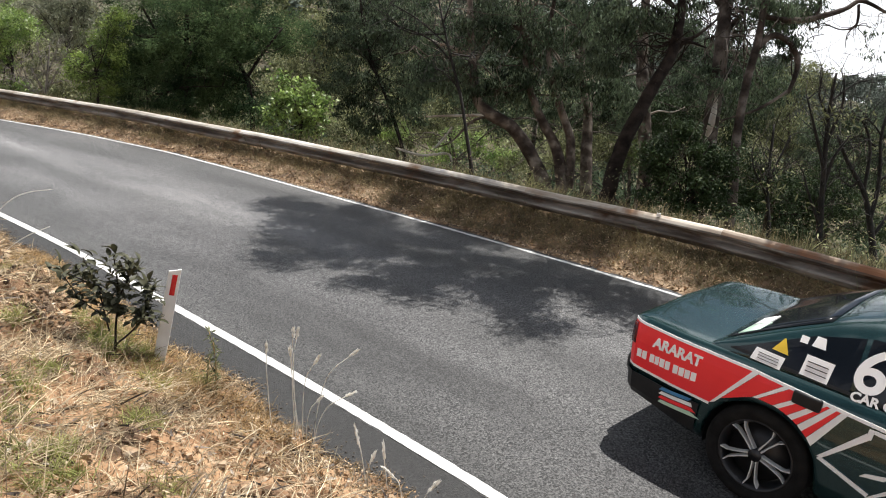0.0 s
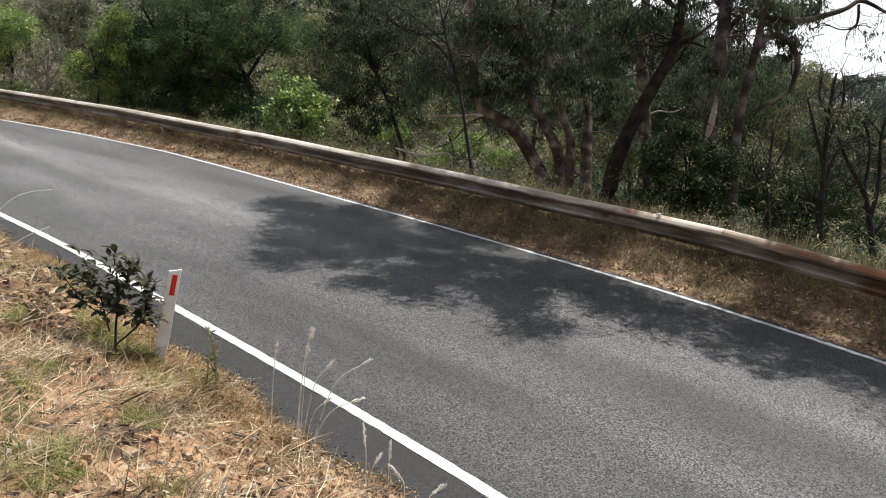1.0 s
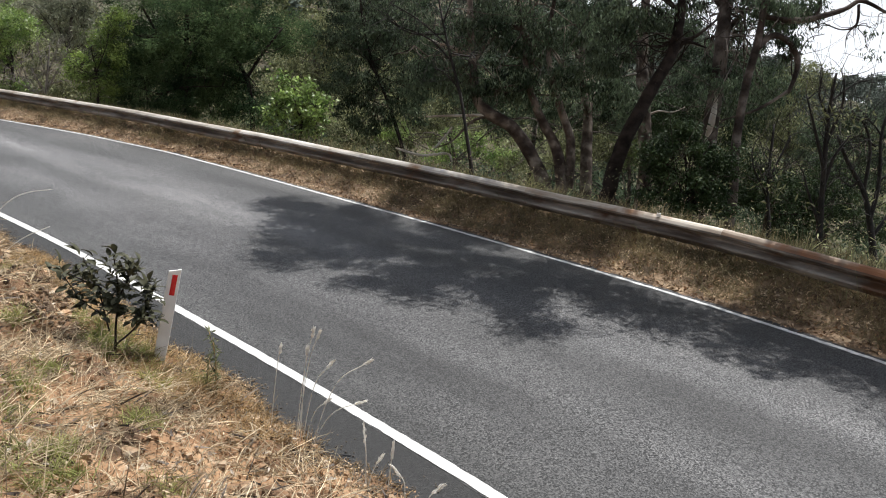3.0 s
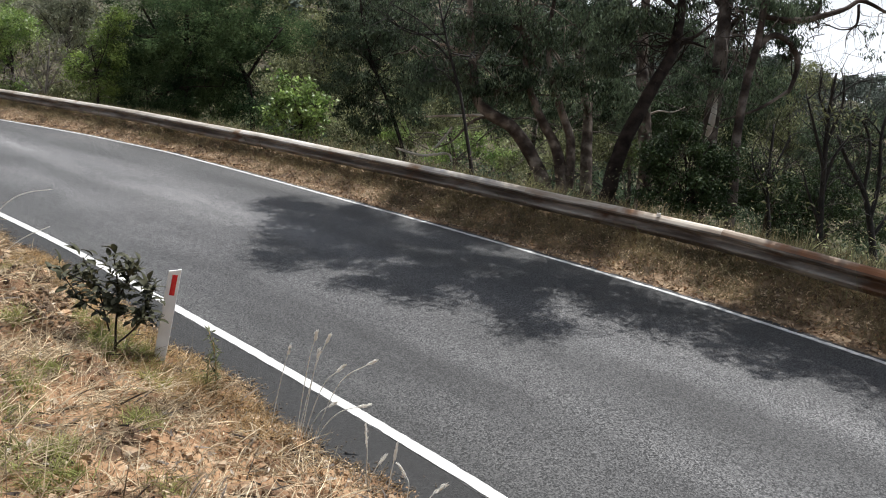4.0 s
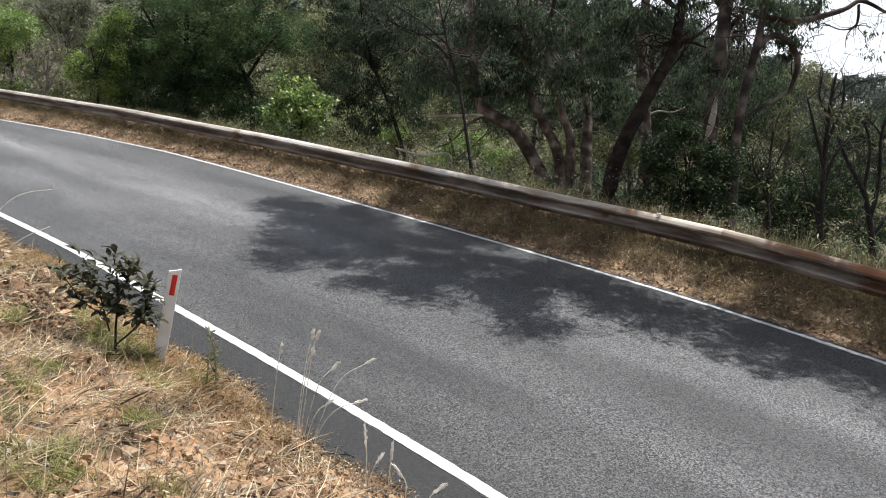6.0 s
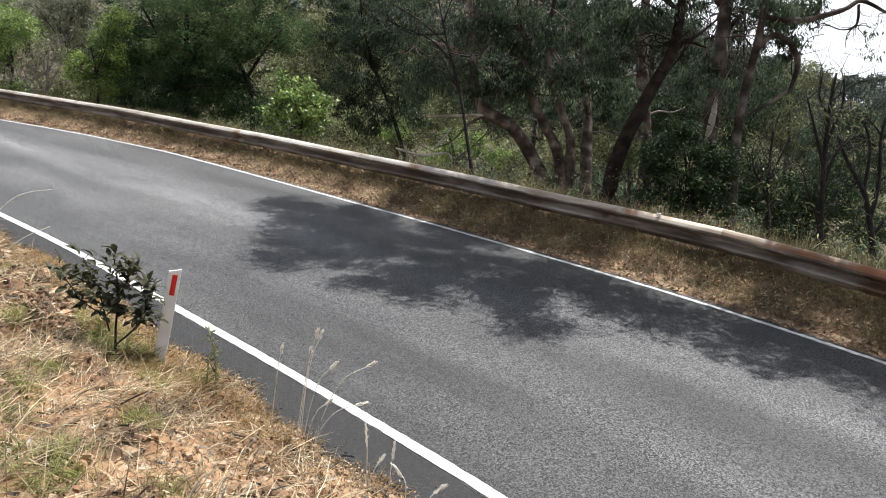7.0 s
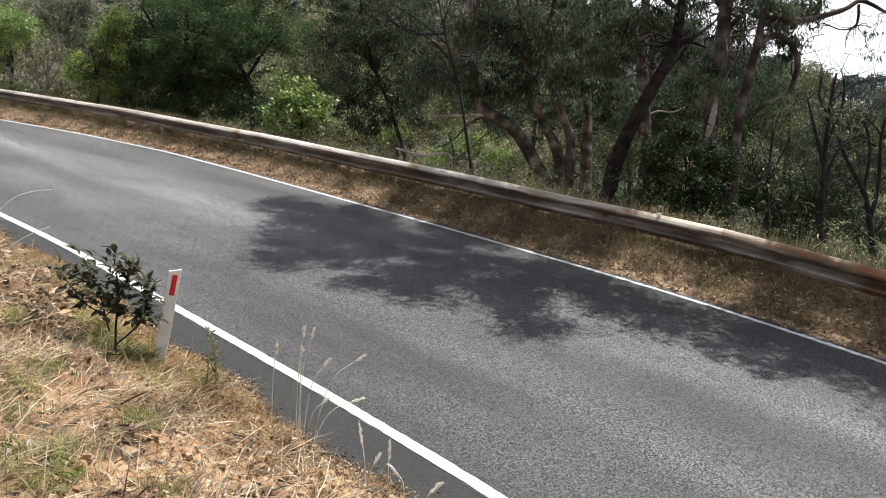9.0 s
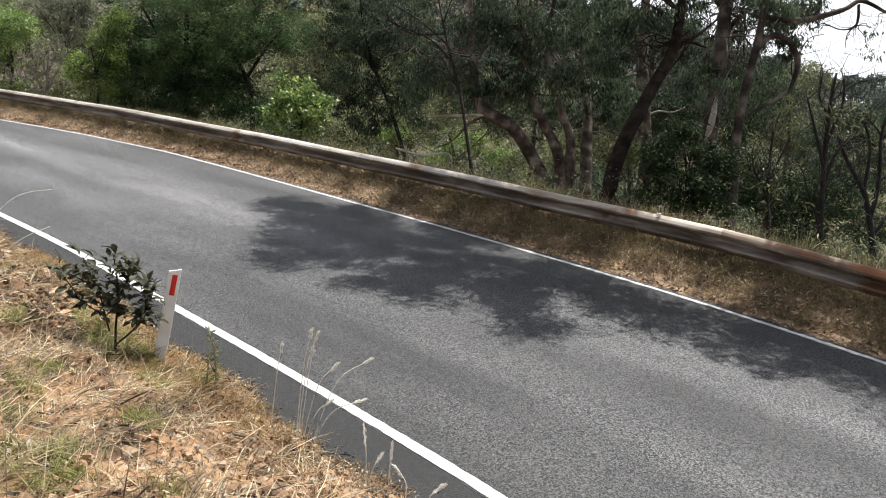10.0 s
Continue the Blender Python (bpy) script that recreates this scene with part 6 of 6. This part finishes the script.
def build_wheel(car, x, side):
    wheel = new("wheel")
    wheel.parent = car
    wheel.location = (x, side * 0.79, WHEEL_R)
    o = side
    bm = bmesh.new()
    lathe(bm, [(-0.10 * o, 0.25), (-0.11 * o, 0.30), (-0.09 * o, 0.324), (-0.06 * o, WHEEL_R), (0.06 * o, WHEEL_R), (0.09 * o, 0.324), (0.11 * o, 0.30), (0.10 * o, 0.240), (0.08 * o, 0.232)])
    part("tyre", bm, TYRE, wheel)
    bm = bmesh.new()
    lathe(bm, [(-0.09 * o, 0.23), (-0.08 * o, 0.205), (0.03 * o, 0.20), (0.06 * o, 0.218), (0.097 * o, 0.226), (0.099 * o, 0.236), (0.085 * o, 0.240)])
    part("rim", bm, DARK_ALLOY, wheel, "dark alloy rim")
    bm = bmesh.new()
    bmesh.ops.create_cone(bm, cap_ends=True, segments=24, radius1=0.19, radius2=0.19, depth=0.03, matrix=Matrix.Translation((0, 0.0, 0)) @ Matrix.Rotation(radians(90), 4, "X"))
    part("brake_disc", bm, DARK_ALLOY, wheel)
    for k in range(5):
        for d in (-1, 1):
            a = 2 * math.pi * k / 5 + 0.28
            bm = bmesh.new()
            p = [(0.035, 0.011 * d, 0.013), (0.11, 0.015 * d, 0.010), (0.18, 0.024 * d, 0.010), (0.226, 0.050 * d, 0.012)]
            rows = []
            for r, s, w in p:
                row = []
                for yy, ww in ((0.045, 1.0), (0.088 - 0.06 * (0.23 - r), 0.7)):
                    for q in (-0.5, 0.5):
                        c = Vector((r, 0, s + q * w * ww))
                        c.rotate(Euler((0, a, 0)))
                        row.append(bm.verts.new((c.x, o * yy, c.z)))
                rows.append([row[0], row[1], row[3], row[2]])
            for u0, u1 in zip(rows, rows[1:]):
                for q in range(4):
                    bm.faces.new((u0[q], u0[(q + 1) % 4], u1[(q + 1) % 4], u1[q]))
            bm.faces.new(rows[0])
            bm.faces.new(rows[-1][::-1])
            part("spoke", bm, ALLOY, wheel, "split bright alloy spoke", smooth=False)
    bm = bmesh.new()
    bmesh.ops.create_cone(bm, cap_ends=True, segments=20, radius1=0.042, radius2=0.034, depth=0.06, matrix=Matrix.Translation((0, 0.06 * o, 0)) @ Matrix.Rotation(radians(90 * o), 4, "X"))
    part("hub", bm, DARK_ALLOY, wheel)
    return wheel


def lettering(text, size, m, parent, mat, name="lettering", label=""):
    cu = bpy.data.curves.new(name, "FONT")
    cu.body, cu.size, cu.extrude, cu.offset = text, size, 0.0015, size * (0.04 if size < 0.2 else 0.018)
    cu.align_x, cu.align_y = "CENTER", "CENTER"
    ob = new(name, cu)
    me = bpy.data.meshes.new_from_object(ob.evaluated_get(bpy.context.evaluated_depsgraph_get()))
    bpy.data.objects.remove(ob)
    me.materials.clear()
    me.materials.append(mat)
    ob = put(name, me, parent, label, m)
    return ob


def on_flank(side, x, z, cabin=False, lift=0.008, tilt=0.0):
    """The frame of lettering on a side: reads from rear to front on the right, the other way on the left."""
    f0, z = (cabin_y if cabin else side_y), z + rake(x)
    p = Vector((x, side * f0(x, z), z))
    up = Vector((0, side * (f0(x, z + 0.05) - f0(x, z - 0.05)), 0.10)).normalized()
    along = Vector((0.10 * -side, side * (f0(x - side * 0.05, z) - f0(x + side * 0.05, z)), 0)).normalized()
    nrm = along.cross(up).normalized()
    m = Matrix((along, up, nrm)).transposed().to_4x4()
    return Matrix.Translation(p + nrm * lift) @ m @ Matrix.Rotation(tilt, 4, "Z")


def build_car():
    car = thing("rally_car", "dark green sedan in red and white livery on the road", "car")
    bm = bmesh.new()
    loft(bm, list(np.arange(-1.07, -0.8, 0.027)) + list(np.arange(-0.8, 3.5, 0.03)) + list(np.arange(3.5, 3.79, 0.035)), section)
    part("body", bm, CAR_GREEN, car, "glossy dark green body shell")
    bm = bmesh.new()
    loft(bm, list(np.arange(-0.42, 2.43, 0.05)), cabin_section)
    part("cabin", bm, CAR_GREEN, car, "dark green roof and pillars")
    for ax in (0.0, AXLE_F):
        for s in (1, -1):
            bm = bmesh.new()
            lathe(bm, [(s * 0.50, 0.02), (s * 0.50, ARCH - 0.004), (s * 0.86, ARCH - 0.004)], 32)
            bmesh.ops.delete(bm, geom=[v for v in bm.verts if v.co.z < -0.10], context="VERTS")
            part("wheel_well", bm, CAR_BLACK, car, "black wheel arch liner", m=Matrix.Translation((ax, 0, 0.33)))
    # bumpers and skirts
    bm = bmesh.new()
    box(bm, -1.02, 0, 0.52, 0.20, 1.30, 0.17, 0, 0.05)
    part("rear_bumper", bm, CAR_BLACK, car, "black rear bumper")
    bm = bmesh.new()
    box(bm, 3.72, 0, 0.42, 0.16, 0.95, 0.18, 0, 0.05)
    part("front_bumper", bm, CAR_GREEN, car, "dark green front bumper")
    for s in (1, -1):
        f, g = flank(s), cabin_flank(s)

        def decal(name, cs, mat, label="", surf=f, lift=0.006, nx=10, ny=5, dz=0.0):
            cs = [(a, b + dz) for a, b in cs]
            part(name, patch(surf, cs if s < 0 else cs[::-1], nx, ny, lift), mat, car, label, smooth=False)
        # red quarter panel with white borders
        decal("red_panel", [(-1.00, 0.565), (-0.335, 0.56), (-0.11, 0.868), (-1.015, 0.870)], CAR_RED, "red vinyl panel", nx=16)
        decal("white_border", [(-1.02, 0.870), (-0.12, 0.868), (-0.115, 0.886), (-1.022, 0.887)], CAR_WHITE, "white pinstripe", lift=0.008, nx=16, ny=1)
        decal("white_border", [(-0.12, 0.868), (0.88, 0.805), (0.88, 0.825), (-0.115, 0.886)], CAR_WHITE, "white pinstripe", lift=0.008, nx=16, ny=1)
        decal("white_border", [(-1.00, 0.548), (-0.34, 0.542), (-0.338, 0.560), (-1.005, 0.566)], CAR_WHITE, "white pinstripe", lift=0.008, nx=12, ny=1)
        decal("white_slash", [(-0.335, 0.56), (-0.30, 0.58), (-0.07, 0.868), (-0.11, 0.868)], CAR_WHITE, "white slash", lift=0.008, nx=2, ny=8)
        def over_arch(x):
            return max(0.545, 0.335 + math.sqrt(max(0.0, 0.39 ** 2 - x * x)) if abs(x) < 0.38 else 0.545)
        for x0, x1, top0, top1 in ((-0.265, -0.075, -0.07, 0.085), (-0.035, 0.055, 0.125, 0.215), (0.090, 0.145, 0.250, 0.305), (0.175, 0.210, 0.325, 0.360), (0.240, 0.275, 0.385, 0.420)):
            zt0, zt1 = 0.866 - 0.062 * (top0 + 0.11), 0.866 - 0.062 * (top1 + 0.11)
            decal("red_stripe", [(x0, over_arch(x0)), (x1, over_arch(x1)), (top1, zt1), (top0, zt0)], CAR_RED, "slanted red stripe", nx=3, ny=6)
            decal("white_slash", [(x1 + 0.003, over_arch(x1)), (x1 + 0.035, over_arch(x1 + 0.035)), (top1 + 0.037, zt1 - 0.002), (top1 + 0.003, zt1)], CAR_WHITE, "white slash", lift=0.008, nx=2, ny=6)
        decal("bumper_side", [(-1.055, 0.36), (-0.42, 0.30), (-0.40, 0.515), (-1.055, 0.515)], CAR_BLACK, "black bumper side", lift=0.022, nx=12, ny=4)
        # white outlines on the doors
        for cs in ([(0.62, 0.58), (0.66, 0.58), (0.96, 0.80), (0.93, 0.83)], [(0.62, 0.565), (1.02, 0.46), (1.03, 0.485), (0.645, 0.585)], [(1.02, 0.46), (1.05, 0.47), (1.20, 0.60), (1.17, 0.61)],
                   [(1.22, 0.40), (2.2, 0.36), (2.2, 0.38), (1.235, 0.425)], [(1.20, 0.40), (1.225, 0.40), (1.40, 0.57), (1.37, 0.57)],
                   [(0.93, 0.80), (0.97, 0.80), (0.98, 0.86), (0.94, 0.86)], [(0.98, 0.84), (2.3, 0.79), (2.3, 0.81), (0.98, 0.862)],
                   [(1.10, 0.66), (1.22, 0.68), (1.225, 0.72), (1.13, 0.70)], [(0.95, 0.57), (1.09, 0.60), (1.11, 0.635), (0.99, 0.60)], [(1.36, 0.60), (2.1, 0.56), (2.12, 0.585), (1.38, 0.63)]):
            cs = [(a * 0.706 - 0.085 if a < 1 else a - 0.379, max(0.275, 0.53 + (b - 0.58) * 1.0)) for a, b in cs]
            decal("white_outline", cs, CAR_WHITE, "white livery line", lift=0.007, nx=6, ny=2)
        for k, mat in enumerate((BLUE, CAR_WHITE, CAR_RED, PALE_GREEN)):
            decal("sponsor_sticker", [(-0.70, 0.485 - 0.032 * k), (-0.47 + 0.03 * k, 0.505 - 0.032 * k), (-0.45, 0.53 - 0.032 * k), (-0.68, 0.51 - 0.032 * k)], mat, "small multicoloured sticker bar", lift=0.026, nx=4, ny=1)
        # windows
        decal("rear_side_window", [(-0.26, 0.96), (0.42, 0.945), (0.42, 1.24), (0.16, 1.17)], CAR_GLASS, "dark tinted side glass", g, 0.006)
        decal("side_window", [(0.45, 0.945), (1.18, 0.925), (1.18, 1.29), (0.45, 1.25)], CAR_GLASS, "dark tinted door glass", g, 0.006)
        decal("side_window", [(1.26, 0.925), (2.12, 0.915), (1.62, 1.25), (1.26, 1.285)], CAR_GLASS, "dark tinted door glass", g, 0.006)
        decal("window_trim", [(-0.30, 0.942), (2.18, 0.895), (2.18, 0.912), (-0.27, 0.96)], CAR_BLACK, "black belt moulding", g, 0.009, 20, 1)
        # stickers on the glass
        decal("sticker", [(-0.16, 0.972), (0.03, 0.966), (0.04, 1.040), (-0.14, 1.046)], CAR_WHITE, "white sticker", g, 0.011, 2, 1, -0.045)
        decal("sticker", [(0.14, 0.988), (0.30, 0.983), (0.31, 1.10), (0.15, 1.105)], CAR_WHITE, "white notice sheet", g, 0.011, 2, 1, -0.045)
        decal("sticker", [(0.085, 1.155), (0.13, 1.155), (0.13, 1.195), (0.085, 1.195)], CAR_WHITE, "small white sticker", g, 0.012, 1, 1, -0.045)
        decal("sticker", [(0.155, 1.155), (0.235, 1.155), (0.22, 1.215), (0.17, 1.215)], CAR_WHITE, "small white sticker", g, 0.012, 1, 1, -0.045)
        decal("warning_sticker", [(-0.05, 1.065), (0.05, 1.06), (0.007, 1.145), (0.001, 1.145)], YELLOW, "yellow triangle sticker", g, 0.013, 2, 2, -0.045)
        for k in range(3):
            decal("notice_line", [(0.165, 1.015 + 0.026 * k), (0.285, 1.011 + 0.026 * k), (0.285, 1.016 + 0.026 * k), (0.165, 1.020 + 0.026 * k)], CAR_BLACK, "", g, 0.0135, 1, 1, -0.045)
            decal("notice_line", [(-0.12, 0.988 + 0.016 * k), (0.01, 0.984 + 0.016 * k), (0.01, 0.987 + 0.016 * k), (-0.12, 0.991 + 0.016 * k)], CAR_BLACK, "", g, 0.0135, 1, 1, -0.045)
        lettering("ARARAT", 0.098, on_flank(s, -0.62, 0.79, tilt=0.03 * s), car, CAR_WHITE)
        x = -0.93
        for w in (0.045, 0.045, 0.02, 0.045, 0.04, 0.045, 0.045, 0.02, 0.045, 0.045, 0.045, 0.045):
            if w > 0.03:
                zz = 0.635 + 0.03 * (x + 0.93)
                decal("number_bar", [(x, zz), (x + w - 0.008, zz + 0.004), (x + w - 0.008, zz + 0.062), (x, zz + 0.058)], CAR_WHITE, "", f, 0.009, 1, 2)
            x += w
        lettering("6", 0.36, on_flank(s, 0.50, 1.07, True, 0.014), car, CAR_WHITE, label="large white race number")
        lettering("CAR C", 0.075, on_flank(s, 0.545, 0.935, True, 0.014), car, CAR_WHITE)
        # handles, mirrors, lamps
        bm = bmesh.new()
        box(bm, 0, 0, 0, 0.17, 0.035, 0.085, 0, 0.015)
        part("door_handle", bm, CAR_BLACK, car, "black recessed door handle", m=Matrix.Translation((0.235, s * (side_y(0.235, 0.80) + 0.004), 0.815)) @ Matrix.Rotation(radians(4), 4, "Y"))
        bm = bmesh.new()
        box(bm, 0, 0, 0, 0.20, 0.035, 0.055, 0, 0.015)
        part("door_handle", bm, CAR_BLACK, car, "black recessed door handle", m=Matrix.Translation((1.45, s * (side_y(1.45, 0.78) + 0.006), 0.78)))
        bm = bmesh.new()
        box(bm, 1.98, s * 0.93, 0.93, 0.12, 0.26, 0.13, s * 0.15, 0.04)
        part("wing_mirror", bm, CAR_GREEN, car)
        part("tail_lamp", patch(f, [(-1.055, 0.70), (-0.96, 0.72), (-0.98, 0.86), (-1.052, 0.845)] if s < 0 else [(-1.052, 0.845), (-0.98, 0.86), (-0.96, 0.72), (-1.055, 0.70)], 3, 4, 0.012), LAMP_RED, car, "dark red tail lamp")
        bm = bmesh.new()
        box(bm, -1.055, s * 0.50, 0.82, 0.05, 0.30, 0.13, 0, 0.02)
        part("tail_lamp", bm, LAMP_RED, car, "dark red tail lamp")
        bm = bmesh.new()
        box(bm, 3.66, s * 0.52, 0.60, 0.16, 0.30, 0.11, -s * 0.35, 0.04)
        part("headlight", bm, LAMP_CLEAR, car)
    part("rear_window", patch(cabin_over, [(-0.37, -0.70), (0.20, -0.60), (0.20, 0.60), (-0.37, 0.70)], 8, 8, 0.008), CAR_GLASS, car, "dark tinted rear glass")
    part("windscreen", patch(cabin_over, [(1.66, -0.52), (2.33, -0.64), (2.33, 0.64), (1.66, 0.52)], 8, 8, 0.008), CAR_GLASS, car, "dark windscreen glass")
    part("window_sticker", patch(cabin_over, [(-0.32, -0.66), (-0.20, -0.63), (-0.20, -0.42), (-0.32, -0.44)], 2, 4, 0.013), PALE_GREEN, car, "pale green and white rear glass sticker")
    part("window_sticker", patch(cabin_over, [(-0.32, -0.42), (-0.22, -0.40), (-0.22, -0.22), (-0.32, -0.22)], 2, 4, 0.013), CAR_WHITE, car, "white rear glass sticker")
    bm = bmesh.new()
    box(bm, -1.08, 0, 0.75, 0.02, 0.40, 0.12, 0, 0.005)
    part("number_plate", bm, CAR_WHITE, car, "blank pale plate")
    wheels = [build_wheel(car, ax, s) for ax in (0.0, AXLE_F) for s in (1, -1)]
    return car, wheels


CAR, WHEELS = build_car()


# ---- woods on the slopes of the valley ----
def build_woods():
    rng = np.random.default_rng(77)
    for name, label, n, d0, d1, u0, u1, leaf, seed in (
            ("near_woods", "shaded eucalypt woods on the slope below", 60, 20, 44, -8, 70, LEAF_GUM, 1),
            ("valley_woods", "olive-grey eucalypt woods across the valley", 620, 42, 120, -30, 190, LEAF_OLIVE, 2),
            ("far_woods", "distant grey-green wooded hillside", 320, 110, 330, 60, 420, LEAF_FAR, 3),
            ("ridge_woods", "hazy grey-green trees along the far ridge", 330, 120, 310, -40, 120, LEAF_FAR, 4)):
        vs, qs, k = [], [], 0
        for _ in range(n):
            d, u = d0 + (d1 - d0) * rng.random(), rng.uniform(u0, u1)
            v = at(RAILV, min(max(u, -190), 110)) * 0 + 9.8 + d
            z = ground_z(u, v)
            x, y = xy(u, v)
            dist = math.hypot(x, y)
            h, r = rng.uniform(4.0, 7.5), rng.uniform(1.4, 2.6)
            if name in ("far_woods", "ridge_woods"):
                h, r = rng.uniform(6, 10), rng.uniform(2.2, 4.2)
            blobs = [(x + rng.normal() * r * 0.6, y + rng.normal() * r * 0.6, z + h * rng.uniform(0.35, 1.0), r * rng.uniform(0.35, 0.75), r * rng.uniform(0.35, 0.75), r * rng.uniform(0.3, 0.55), 55)
                     for _ in range({"near_woods": 9, "valley_woods": 6, "far_woods": 5, "ridge_woods": 6}[name])]
            if name != "valley_woods":
                blobs = [(*b[:6], {"near_woods": 260, "far_woods": 40, "ridge_woods": 110}[name]) for b in blobs]
            c = clumped(rng, blobs, 14 if name != "near_woods" else 30, 0.16 * r, 0.8)
            a, b = leaf_quads(rng, c, {"far_woods": 0.0075, "ridge_woods": 0.0036}.get(name, 0.0058) * dist + 0.03, {"far_woods": 0.0035, "ridge_woods": 0.0017}.get(name, 0.0020) * dist + 0.006, 0.6)
            vs.append(a)
            qs.append(b + k)
            k += len(a)
        stuff(name, label, "woods", np.concatenate(vs), np.concatenate(qs), leaf)


build_woods()


def car_pose(t):
    u = 0.79 - 12.95 * t
    v = at(NEAR, u) + 2.13
    p = Vector((*xy(u, v), 0.0))
    q = Vector((*xy(u - 2.79, at(NEAR, u - 2.79) + 2.03), 0.0))
    d = q - p
    return pose(p.x, p.y, 0.004, 0, 0, math.degrees(math.atan2(d.y, d.x)) + 3.0)


def motions():
    walk(CAR, [(0.1 * k, car_pose(0.1 * k)) for k in range(101)])
    # gusts: sideways lean in degrees, time by time
    gust = [(0.0, -7), (0.5, -3), (1.0, 1), (1.5, 7), (2.0, 0), (2.5, 6), (3.1, 2), (3.6, 5), (4.0, 7), (4.5, 4), (5.0, 0), (5.5, 9), (6.1, 3), (6.6, 6), (7.0, 4),
            (7.5, -5), (8.0, 3), (8.5, -10), (9.0, -1), (9.5, 9), (10.0, 3)]
    for k, s in enumerate(STALKS):
        m0 = s.matrix_basis.copy()
        give = 1.0 + 0.25 * math.sin(k * 2.1)
        walk(s, [(t, m0 @ pose(0, 0, 0, 1.5 * math.sin(3 * t + k), a * give + 1.2 * math.sin(5 * t + 2 * k), 0)) for t, a in gust])
    for w in WHEELS:
        home = w.location.copy()
        walk(w, [(k / 30, pose(*home, 0, 12.95 * k / 30 / WHEEL_R * 57.2958, 0)) for k in range(301)])


motions()
